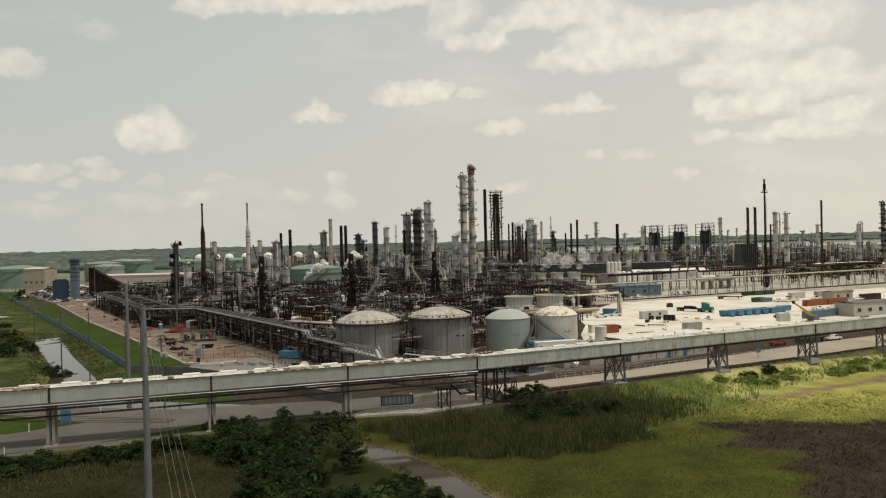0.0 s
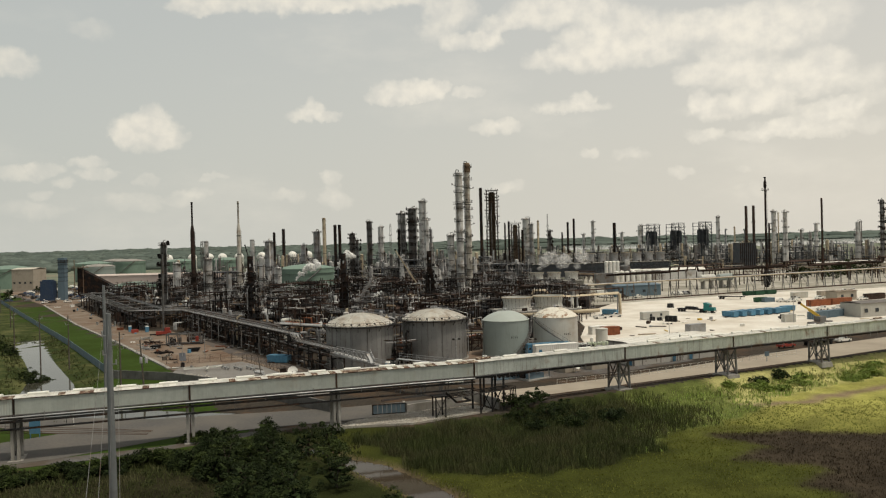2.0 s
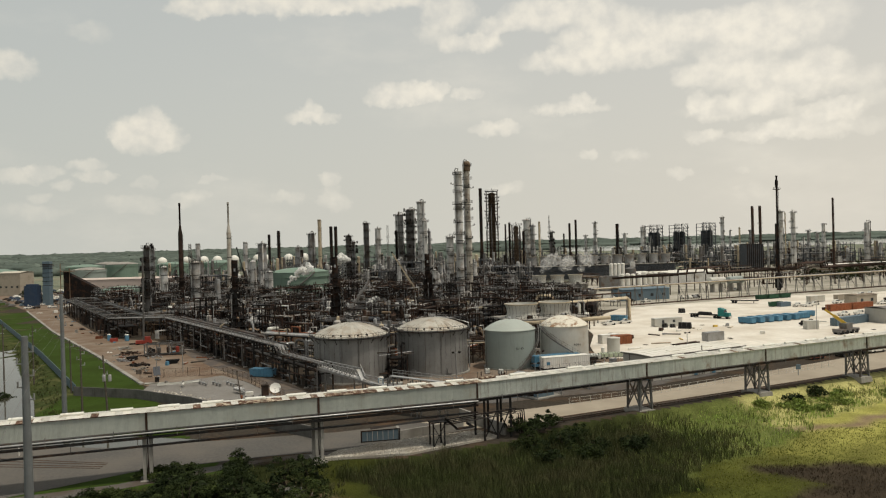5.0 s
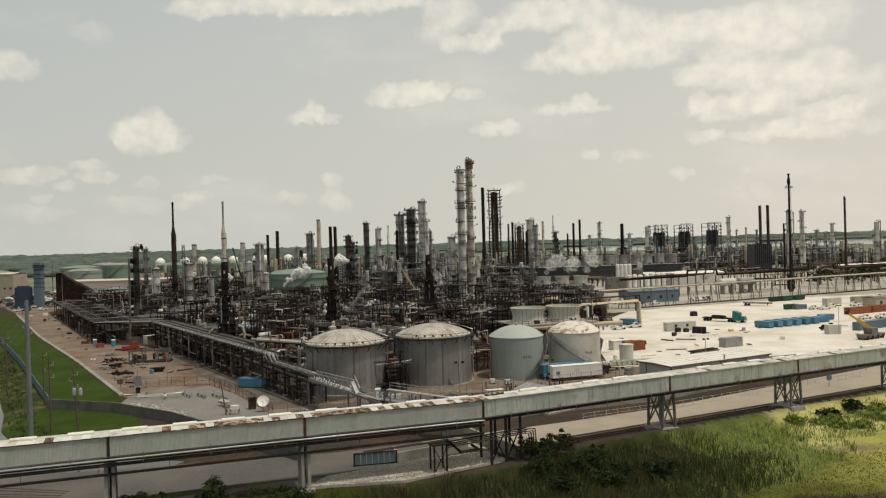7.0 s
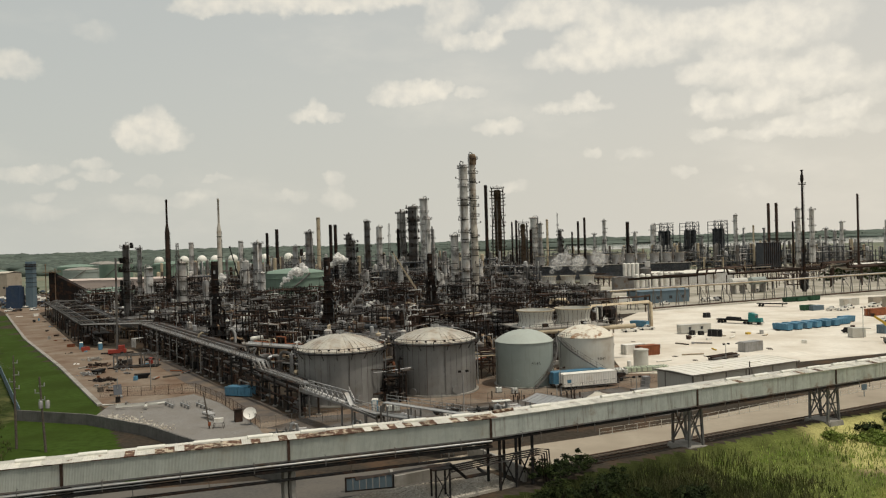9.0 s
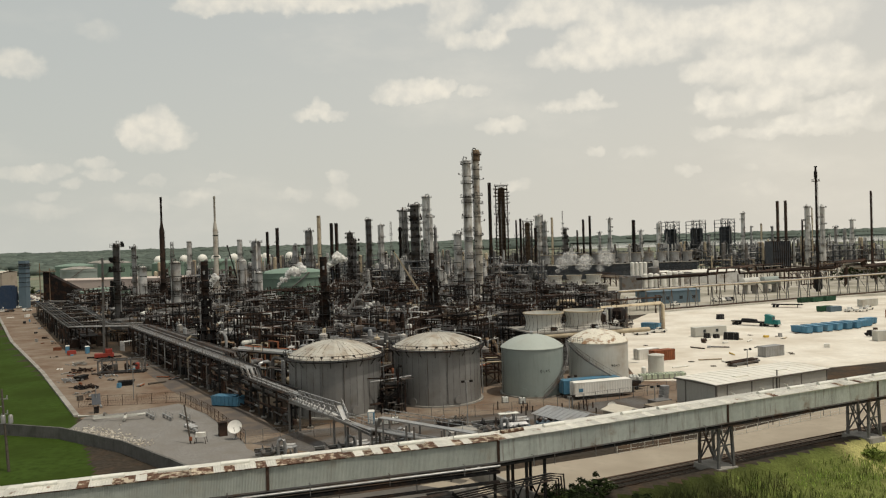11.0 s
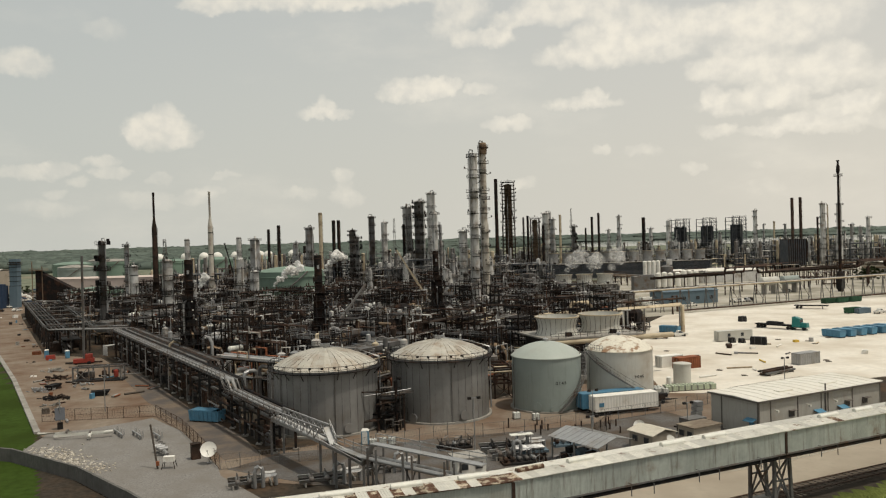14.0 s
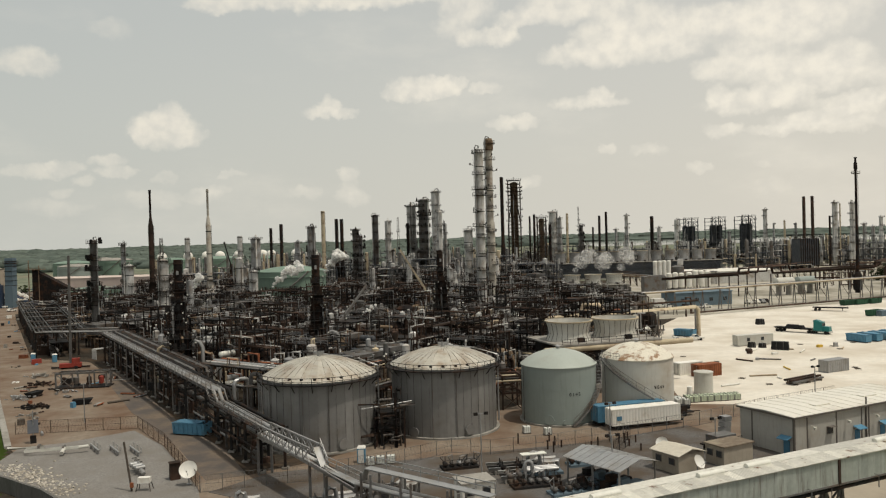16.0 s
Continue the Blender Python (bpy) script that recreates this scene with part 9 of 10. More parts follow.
wheels(t, [(u, v) for u in (0.9, 2.2, 10.4, 11.7, 15.3) for v in (-1.0, 1.0)], 0.5, 0.35, 1, 0)
t = thing("flat_trailer", "empty dark flatbed trailer parked on the pad", "trailer", 128, 396.5, 0.1, -28)
part("bed", MB().box(6, 0, 1.1, 12, 2.5, 0.35), "steel_dark", t)
wheels(t, [(u, v) for u in (1.0, 2.3) for v in (-1.0, 1.0)], 0.5, 0.35, 1, 0)
part("landing_leg", MB().box(10, 0.8, 0, 0.15, 0.15, 1.1).box(10, -0.8, 0, 0.15, 0.15, 1.1), "steel_dark", t)
t = thing("tank_trailer", "dark wheeled chassis trailer behind the conveyor", "trailer", 97, 230.5, 0.05, 28)
part("bed", MB().box(5, 0, 1.0, 10, 2.4, 0.4), "steel_dark", t)
wheels(t, [(u, v) for u in (0.9, 2.2, 3.5, 8.8) for v in (-1.0, 1.0)], 0.52, 0.35, 1, 0)
t = thing("box_truck", "white box lorry among parked cars", "truck", 77, 427, 0.1, 20)
part("box", MB().box(0, 0, 0.9, 5.2, 2.3, 2.6), "white_paint", t)
part("cab", MB().box(3.6, 0, 0.6, 1.9, 2.1, 1.9, lean=0.15), "white_paint", t)
wheels(t, [(u, v) for u in (-1.5, 3.4) for v in (-0.95, 0.95)], 0.45, 0.3, 1, 0)

# bales, benches and skids on the pad
for k, (x, y, rz, sx_, sy_, sz_) in enumerate(((73.5, 305.6, 10, 1.6, 1.6, 1.4), (76, 304.8, 10, 1.6, 1.4, 1.2), (79, 300.5, -30, 4.2, 1.8, 2.1), (94, 356.5, 10, 2.4, 1.8, 1.8))):
    t = thing("wrapped_bale", "black wrapped bale on the pale pad", "bale", x, y, 0.1, rz, "wrapped bales")
    part("bale", MB().box(0, 0, 0, sx_, sy_, sz_, lean=0.12), "black", t)
    part("strap", MB().box(sx_ * 0.2, 0, 0, 0.08, sy_ + 0.04, sz_ + 0.03).box(-sx_ * 0.2, 0, 0, 0.08, sy_ + 0.04, sz_ + 0.03), "steel_grey", t)
t = thing("steel_stack", "long dark stack of steel sections on dunnage", "stack", 63, 252.5, 0.06, 34)
for i in range(4):
    part("section", MB().box(5, i * 0.6, 0.4 + (i % 2) * 0.35, 10, 0.5, 0.35), "steel_brown" if i % 2 else "steel_grey", t)
for i in range(3):
    part("dunnage", MB().box(1 + i * 4, 0.9, 0, 0.3, 2.6, 0.4), "wood", t)
rl = random.Random(31)
for i in range(46):        # scattered pallets, valves and offcuts
    x, y = rl.uniform(50, 150), 0
    y = rl.uniform(252, 300) + (x - 60) * 0.4
    m = rl.choice(("steel_grey", "beige_pipe", "steel_brown", "white_paint", "galv", "yellow"))
    kind = rl.choice(("pipe_offcut", "pallet", "crate"))
    if kind == "pipe_offcut":
        L = rl.uniform(1.5, 6)
        solo(kind, MB().cyl((-L / 2, 0, 0.2), (L / 2, 0, 0.2), 0.18, n=8), m, "loose length of pipe on the pad", "pipe", x, y, 0.1, rl.uniform(0, 180), "loose pipes")
    elif kind == "pallet":
        b = MB()
        for q in range(5):
            b.box(-0.5 + q * 0.25, 0, 0.1, 0.18, 1.2, 0.03)
        for q in (-0.5, 0, 0.5):
            b.box(0, q, 0, 1.2, 0.1, 0.1)
        solo(kind, b, "wood", "weathered timber pallet on the pad", "pallet", x, y, 0.1, rl.uniform(0, 90), "timber pallets")
    else:
        solo(kind, MB().box(0, 0, 0, rl.uniform(0.8, 2), rl.uniform(0.8, 1.5), rl.uniform(0.5, 1.1), lean=0.04), m, "small crate of parts on the pad", "crate", x, y, 0.1, rl.uniform(0, 90), "crates")

# totes


def build_tote(material, label):
    t = thing("tote", label, "tote", group="liquid totes")
    part("tank", MB().box(0, 0, 0.15, 1.1, 0.95, 0.95, lean=0.04), material, t)
    c = MB()
    for k in range(4):
        for s in (-1, 1):
            c.box(-0.5 + k * 0.33, s * 0.5, 0.1, 0.04, 0.04, 1.05).box(s * 0.58, -0.45 + k * 0.3, 0.1, 0.04, 0.04, 1.05)
    part("cage", c, "galv", t)
    part("pallet", MB().box(0, 0, 0, 1.2, 1.0, 0.13), "wood", t)
    part("cap", MB().cyl((0, 0, 1.08), (0, 0, 1.17), 0.12, n=8), "black", t)
    return t


tw_, tg_ = build_tote("plastic", "white plastic liquid tote in a cage"), build_tote("plastic_green", "pale green plastic liquid tote in a cage")
places = [(-13.4, 203.2), (-12.0, 203.5), (-14.8, 202.7), (8.0, 218.9), (11.2, 217.6)] + [(31.5 + i * 1.35 + j * 0.5, 240.3 - j * 1.3 - i * 0.2) for i in range(5) for j in range(3)]
for i, (x, y) in enumerate(places):
    if i == 0:
        tw_.matrix_basis = pose(x, y, 0.09, 0, 0, 12)
    else:
        copy_thing(tw_, pose(x, y, 0.09, 0, 0, 12))
for i in range(8):
    for j in range(2):
        m = pose(39.0 + i * 1.3, 240.4 - j * 1.4 + i * 0.25, 0.09, 0, 0, 12)
        if i + j == 0:
            tg_.matrix_basis = m
        else:
            copy_thing(tg_, m)
t = thing("upright_tank", "small pale upright tank with a flat cover by the fence", "tank", 43.8, 246.6, 0.05)
part("shell", MB().lathe(0, 0, [(1.75, 0), (1.75, 4.2)], 28), "bone", t)
part("cover", MB().lathe(0, 0, [(1.85, 4.15), (1.85, 4.35), (1.85, 4.35), (0.02, 4.7)], 28), "bone", t)
t = thing("upright_tank", "tiny pale gas bottle tank beside a larger one", "tank", 40.3, 243.6, 0.05)
part("shell", MB().drum((0, 0, 0.5), (0, 0, 2.0), 0.5, 14), "white_paint", t)
part("foot", MB().cyl((0, 0, 0), (0, 0, 0.5), 0.42, n=10), "steel_grey", t)

# portable toilets, drums
for k, (x, y, m) in enumerate(((-16.2, 204.2, "blue_paint"), (-123.0, 311, "blue_paint"), (-115.6, 308.5, "blue_paint"))):
    t = thing("portable_toilet", "blue portable toilet with a pale roof", "toilet", x, y, 0.06, 20 * k, "portable toilets")
    part("cabin", MB().box(0, 0, 0, 1.1, 1.1, 2.1), m, t)
    part("roof", MB().box(0, 0, 2.1, 1.2, 1.2, 0.22, lean=0.15), "white_paint", t)
    part("door", MB().box(0, -0.57, 0.1, 0.8, 0.05, 1.85), "white_paint" if k == 0 else m, t)
solo("light_plant", MB().box(0, 0, 0.3, 2.6, 1.4, 1.1, lean=0.1).cyl((-0.8, -0.7, 0.35), (-0.8, 0.7, 0.35), 0.35, n=10), "red_paint", "small red wheeled plant in the yard", "machine", -119, 305.5, 0.06, 30)

# left yard: skids, heaps, sign, pipe spools
t = thing("pipe_skid", "open steel skid packed with valves and small drums", "skid", -93.0, 266.5, 0.06, 8)
steel_frame(t, 3, 1, 1, 3.6, 3.4, 3.4, "steel_grey", deck=False)
part("base", MB().box(5.4, 1.7, 0, 12, 4, 0.3), "steel_dark", t)
for i in range(4):
    part("drum", MB().drum((1.2 + i * 2.7, 1.7, 0.8), (1.2 + i * 2.7, 1.7, 2.2), 0.55, 10), ("steel_dark", "insul_dark", "steel_brown", "red_paint")[i], t)
part("pipe", MB().tube([(-2, 3.4, 3.2), (6, 3.4, 3.2), (6, 3.4, 1), (14, 3.4, 1)], 0.12, 6), "galv", t)
for k, (x, y, n, m) in enumerate(((-86.8, 246.5, 40, "steel_dark"), (-95, 256, 26, "galv"), (-100, 272, 26, "steel_brown"), (-106, 284, 30, "concrete"), (-88, 262, 12, "galv"), (-83, 238, 14, "concrete"))):
    h = MB()
    for i in range(n):
        a, d = rl.uniform(0, 6.28), rl.uniform(0, 2.4)
        p = Vector((math.cos(a) * d * 1.3, math.sin(a) * d, rl.uniform(0.1, 0.7) * (1.2 - d / 3)))
        h.beam(p, p + Vector((rl.uniform(-1.2, 1.2), rl.uniform(-1, 1), rl.uniform(-0.1, 0.3))), rl.uniform(0.12, 0.4))
    tagged(solo("scrap_heap", h, m, "heap of scrap pipe and hoses on the yard", "heap", x, y, 0.06), kind="stuff")
t = thing("skip", "dark tapered steel skip on the yard", "skip", -78.5, 249.5, 0.06, 20)
part("tub", MB().add([(-1.1, -0.7, 0), (1.1, -0.7, 0), (1.1, 0.7, 0), (-1.1, 0.7, 0), (-1.9, -0.95, 1.1), (1.9, -0.95, 1.1), (1.9, 0.95, 1.1), (-1.9, 0.95, 1.1), (-1.7, -0.8, 0.9), (1.7, -0.8, 0.9), (1.7, 0.8, 0.9), (-1.7, 0.8, 0.9)],
                     [(3, 2, 1, 0), (0, 1, 5, 4), (1, 2, 6, 5), (2, 3, 7, 6), (3, 0, 4, 7), (8, 9, 10, 11), (4, 5, 9, 8), (5, 6, 10, 9), (6, 7, 11, 10), (7, 4, 8, 11)]), "black", t)
copy_thing(t, pose(-93.5, 258.5, 0.06, 0, 0, 80))
t = thing("solar_panel", "tilted grey solar panel on a dark box and post", "panel", -71.2, 218.4, 0.06, 30)
part("panel", MB().add([(-0.8, 0, 1.7), (0.8, 0, 1.7), (0.8, 0.9, 3.7), (-0.8, 0.9, 3.7), (-0.8, 0.08, 1.66), (0.8, 0.08, 1.66), (0.8, 0.98, 3.66), (-0.8, 0.98, 3.66)], [(0, 1, 2, 3), (7, 6, 5, 4), (0, 4, 5, 1), (1, 5, 6, 2), (2, 6, 7, 3), (3, 7, 4, 0)]), "grey_panel", t)
part("post", MB().cyl((0, 0.6, 0), (0, 0.6, 5.2), 0.08, n=6), "galv", t)
part("cabinet", MB().box(0, 0.6, 0, 0.9, 0.6, 1.2), "steel_dark", t)
t = thing("pipe_spool", "pale flanged pipe spool lying over rubble", "pipe", -70.0, 212.0, 0.06, 3)
part("pipe", MB().tube([(-2, 0.8, 0.7), (3.2, 1.0, 0.8), (1.2, 0, 0.7), (1.6, -1.0, 0.7), (9.4, -0.4, 0.9), (10.6, 0.2, 0.9)], 0.27, 10), "bone", t)
part("branch", MB().tube([(7.2, -0.5, 0.9), (7.6, -2.2, 0.5)], 0.3, 10), "bone", t)
part("flange", MB().cyl((7.1, -0.7, 0.9), (7.4, -0.66, 0.9), 0.55, n=12).cyl((2.6, 0.97, 0.8), (2.9, 1.0, 0.8), 0.5, n=12), "steel_grey", t)
for k, (x, y) in enumerate(((-58.6, 213), (-55, 211.8), (-51.6, 211.2))):
    t = thing("launcher_pipe", "slim pale pipe run with valves on the gravel", "pipe", x, y, 0.1, -52, "gravel pipe runs")
    part("pipe", MB().tube([(-2.6, 0, 0.6), (2.6, 0, 0.6)], 0.14, 8), "galv", t)
    for u in (-2, 0.2, 2):
        part("stand", rail(MB().box(u, 0, 0, 0.15, 0.4, 0.55), [(u - 0.3, 0.4, 0.2), (u + 0.3, 0.4, 0.2)], 1.0, 0.05), "galv", t)
t = thing("valve_set", "cluster of pale valves and bends on the gravel", "valves", -46.8, 201.0, 0.1, -50)
part("header", MB().tube([(-1.8, 0, 0.7), (1.8, 0, 0.7), (2.6, 0, 0.4)], 0.28, 10), "galv", t)
for u in (-1.4, -0.2, 1.0):
    v = part("valve", MB().drum((u, -0.6, 0.9), (u, 0.6, 0.9), 0.35, 10), "galv", t)
    part("handwheel", MB().lathe(u, 0, [(0.3, 1.7), (0.36, 1.7), (0.36, 1.76), (0.3, 1.76)], 10), "steel_dark", v)
t = thing("equipment_case", "white equipment case on a trestle table", "case", -42.6, 193.2, 0.1, 5)
part("case", MB().box(0, 0, 1.0, 1.5, 0.8, 0.7), "white_paint", t)
for u in (-0.7, 0.7):
    for v in (-0.45, 0.45):
        part("leg", MB().beam((u * 1.3, v * 1.4, 0), (u, v, 1.0), 0.08), "steel_dark", t)
t = thing("post", "dark leaning post with a small red meter", "post", -44.2, 193.0, 0.1)
part("shaft", MB().beam((0, 0, 0), (-1.0, 0.4, 6.2), 0.2), "wood", t)
part("meter", MB().box(0.1, -0.2, 0.5, 0.4, 0.3, 0.6), "orange_pipe", t)


def dish(x, y, z, d, rz, label, h):
    t = thing("satellite_dish", label, "dish", x, y, z, rz)
    b = MB().lathe(0, 0, [(0.02, 0), (d * 0.25, d * 0.03), (d * 0.4, d * 0.09), (d * 0.5, d * 0.15), (d * 0.5, d * 0.15), (d * 0.4, d * 0.07), (d * 0.25, d * 0.01), (0.02, -0.03)], 24)
    rot = Euler((radians(58), 0, 0)).to_matrix()
    b.v = [tuple(rot @ Vector(p) + Vector((0, 0, h))) for p in b.v]
    part("bowl", b, "white_paint", t)
    part("mast", MB().cyl((0, 0.15, 0), (0, 0.1, h), 0.08, n=8).box(0, 0.15, 0, 0.6, 0.6, 0.1), "galv", t)
    part("feed_arm", MB().beam((0, -0.1, h - d * 0.4), (0, -d * 0.6, h + d * 0.1), 0.05).box(0, -d * 0.6, h + d * 0.05, 0.14, 0.14, 0.2), "galv", t)


dish(-37.6, 195.2, 0.1, 2.3, 10, "white satellite dish on a short mast in the gravel yard", 1.9)
dish(26.0, 205.2, 0.09, 1.7, -20, "small white satellite dish beside the tan hut", 1.6)
dish(28.4, 196.0, 0.09, 1.8, 40, "white satellite dish by the hut wall", 1.5)
solo("brown_cabinet", MB().box(0, 0, 0, 1.3, 1.0, 2.2).box(0, 0, 2.2, 1.5, 1.2, 0.1), "steel_brown", "rusty brown cabinet at the gravel yard fence", "cabinet", -40.4, 197.8, 0.1, 30)

# manifolds on the front apron
for k, (x, y, rz, L) in enumerate(((1.5, 197.0, 12, 9.5), (3.0, 193.4, 12, 5.5), (-22, 183.0, 20, 8.0), (-14, 187.5, 22, 7), (-31, 182.5, 20, 6))):
    t = thing("valve_manifold", "low manifold of grey pipes, valves and bends", "manifold", x, y, 0.09, rz, "valve manifolds")
    for i in range(3):
        part("pipe", MB().tube([(0, i * 0.8, 0.7 + 0.15 * i), (L * 0.7, i * 0.8, 0.7 + 0.15 * i), (L * 0.7 + 0.5, i * 0.8, 1.3), (L, i * 0.8, 1.3), (L, i * 0.8, 0)], (0.26, 0.18, 0.22)[i], 9), ("galv", "steel_grey", "insul")[i], t)
        for u in (0.2, 0.45):
            part("valve", MB().drum((L * u, i * 0.8 - 0.3, 0.9), (L * u, i * 0.8 + 0.3, 0.9), 0.34, 10).cyl((L * u, i * 0.8, 0.9), (L * u, i * 0.8, 1.7), 0.07, n=6), "steel_grey" if k != 0 else "steel_dark", t)
    part("arch_pipe", MB().tube([(L * 0.55, -0.4, 0), (L * 0.55, -0.4, 2.0), (L * 0.57, -0.4, 2.5), (L * 0.63, -0.4, 2.7), (L * 0.7, -0.4, 2.5), (L * 0.72, -0.4, 2.0), (L * 0.72, -0.4, 0)], 0.26, 9), "galv", t)
    for u in (0.1, 0.5, 0.9):
        part("support", MB().box(L * u, 0.8, 0, 0.2, 2.2, 0.5), "concrete", t)
t = thing("pipe_skid", "blue-grey skid of horizontal filters under a small roof", "skid", 5.8, 194.2, 0.09, 12)
part("base", MB().box(2.6, 0.9, 0.5, 5.6, 1.9, 0.35), "slate_blue", t)
for u in (0.3, 2.6, 4.9):
    part("leg", MB().box(u, 0.9, 0, 0.25, 1.6, 0.5), "steel_dark", t)
for i in range(3):
    part("filter", MB().drum((0.4, 0.3 + i * 0.6, 1.2), (4.8, 0.3 + i * 0.6, 1.2), 0.25, 9), "galv", t)
part("roof", MB().box(2.2, 2.8, 2.6, 3.4, 1.2, 0.1, 3), "vent", t)
for u in (0.8, 3.6):
    part("roof_post", MB().box(u, 2.8, 0, 0.1, 0.1, 2.6), "galv", t)
ra = random.Random(44)
rub = MB()
for k in range(420):        # broken stone along the flood wall
    f = ra.random()
    x, y, q = -68 + 16 * f + ra.gauss(0, 1.3), 205 - 12 * f + ra.gauss(0, 1.5), ra.uniform(0.08, 0.28)
    rub.blob(x, y, 0.12, q, q * ra.uniform(0.6, 1.2), q * 0.6, 5, 4, 0.25, ra)
tagged(part("broken_stone", rub, "limestone"), "broken pale stone heaped on the gravel", "rubble", kind="stuff")
for k in range(16):        # bollards round the tanks' apron
    x, y = 12 + ra.uniform(-6, 12), 210 + ra.uniform(-3, 4)
    solo("bollard", MB().cyl((0, 0, 0), (0, 0, ra.uniform(1.0, 1.6)), 0.12, n=8), "steel_brown", "rusty steel bollard on the apron", "bollard", x, y, 0.06, 0, "rusty bollards")
for k, (x, y, rz, L) in enumerate(((4.5, 190.5, 14, 6), (12.5, 199.5, 14, 7), (-4.5, 199.0, 16, 5), (9.0, 187.4, 20, 6))):
    t = thing("filter_skid", "open steel skid crowded with small dark pumps, valves and pipes", "skid", x, y, 0.09, rz, "filter skids")
    part("base", MB().box(L / 2, 1.1, 0, L, 2.2, 0.3), "slate_blue" if k % 2 else "steel_dark", t)
    for u in range(int(L)):
        part("pump", MB().drum((u + 0.5, 0.5, 0.7), (u + 0.5, 1.5, 0.7), 0.3, 9), ra.choice(("steel_dark", "steel_brown", "galv", "insul_dark")), t)
        part("pipe", MB().tube([(u + 0.5, 1.0, 0.9), (u + 0.5, 1.0, ra.uniform(1.4, 2.2)), (u + ra.uniform(-0.5, 1.6), 1.0, 1.7), (u + 0.8, ra.uniform(1.4, 2.1), 0.3)], ra.uniform(0.06, 0.13), 6), ra.choice(("galv", "steel_grey", "steel_brown", "insul_dark")), t)
    part("railing", rail(MB(), [(0, 0, 0.3), (L, 0, 0.3), (L, 2.2, 0.3)], 1.1, 0.05, 1.2), "steel_dark", t)
for k in range(12):        # loose gear on the yard beside the kerb
    f = ra.random()
    x, y = -102 + 26 * f + ra.uniform(-2, 14), 268 - 38 * f + ra.uniform(0, 26)
    t = thing("stored_pipework", "small stack of rusty pipes and fittings on timber", "stock", x, y, 0.06, ra.uniform(0, 180), "stored pipework")
    n, L = ra.randint(2, 5), ra.uniform(1.2, 3.4)
    for q in range(2):
        part("dunnage", MB().box((q - 0.5) * L * 0.6, 0, 0, 0.15, n * 0.36, 0.12), "wood", t)
    for q in range(n):
        part("length", MB().cyl((-L / 2, (q - n / 2) * 0.34, 0.27), (L / 2, (q - n / 2) * 0.34, 0.27), 0.14, n=7), ra.choice(("steel_brown", "steel_dark", "galv", "concrete", "orange_pipe")), t)
# pipework tangle between the two clad tanks
t = thing("transfer_pipework", "dark tangle of valves and pipes between the clad tanks", "pipework", -14.3, 213.0, 0.06, 20)
for i in range(24):
    x, y, z = rl.uniform(-2.2, 3.6), rl.uniform(-2.5, 4), rl.uniform(1, 6.8)
    part("pipe", MB().tube([(x, y, 0), (x, y, z), (x + rl.uniform(-2.5, 2.5), y, z), (x + rl.uniform(-2.5, 2.5), y + rl.uniform(-1.5, 1.5), z)], rl.uniform(0.06, 0.22), 7), ("steel_dark", "steel_brown", "insul_dark", "steel_dark")[i % 4], t)
part("transfer_pipe", MB().tube([(-3.2, -0.8, 6.0), (1, 0, 6.1), (5.0, 0.6, 6.3)], 0.1, 8), "galv", t)
part("goose_neck", MB().tube([(1.8, -1.8, 0), (1.8, -1.8, 8.2), (2.1, -1.8, 8.8), (2.6, -1.8, 8.6)], 0.3, 9), "soot", t)
steel_frame(t, 1, 1, 2, 3.4, 3.0, 2.4, "steel_dark")
t = thing("transfer_pipework", "dark racks of pipes between sage and clad tanks", "pipework", 5.0, 236, 0.06, 10)
steel_frame(t, 1, 2, 2, 3.6, 4.0, 3.0, "steel_brown", deck=False)
for i in range(6):
    part("pipe", MB().tube([(-6, i * 1.3, 5.2 + 0.3 * (i % 2)), (9, i * 1.3, 5.2 + 0.3 * (i % 2))], 0.2 + 0.05 * (i % 3), 8), ("beige_pipe", "insul_dark", "steel_brown")[i % 3], t)

# lamps, poles, wires


def lamp(x, y, h, rz, label="galvanised yard light with two floodlights"):
    t = thing("yard_light", label, "lamp", x, y, 0.05, rz, "yard lights")
    part("pole", MB().cyl((0, 0, 0), (0, 0, h), 0.1, 0.07, n=8), "galv", t)
    part("crossarm", MB().box(0, 0, h - 0.1, 1.5, 0.1, 0.1), "galv", t)
    for u in (-0.7, 0.7):
        part("floodlight", MB().box(u, -0.15, h - 0.2, 0.5, 0.3, 0.36), "steel_dark", t)


lamp(0.6, 195.2, 8.6, 20)
lamp(16.7, 191.6, 6.4, 20)
for x, y, h in ((33.5, 205.5, 5), (62, 240, 6), (118, 288, 9), (-70, 233, 7), (20, 212, 6)):
    lamp(x, y, h, 25)


def utility_pole(x, y, h, material, label, r=0.17, arms=0, cans=False, lean=0.0):
    t = thing("utility_pole", label, "pole", x, y, -0.9, 0, "utility poles")
    part("shaft", MB().cyl((0, 0, 0), (lean, 0, h + 0.9), r * 1.35, r * 0.8, n=12), material, t)
    for k in range(arms):
        part("insulator_arm", MB().box(lean * 0.95 + 0.3 * (-1) ** k, 0, h - 0.6 - k * 1.1, 1.0, 0.12, 0.12).cyl((lean + 0.75 * (-1) ** k, 0, h - 0.6 - k * 1.1), (lean + 0.75 * (-1) ** k, 0, h - k * 1.1), 0.09, n=6), "galv", t)
    if cans:
        for s in (-0.55, 0.55):
            part("transformer", MB().lathe(s, -0.1, [(0.02, h * 0.66), (0.33, h * 0.66), (0.33, h * 0.66 + 1.1), (0.2, h * 0.66 + 1.25), (0.02, h * 0.66 + 1.25)], 14), "galv", t, "grey transformer can")
    return t


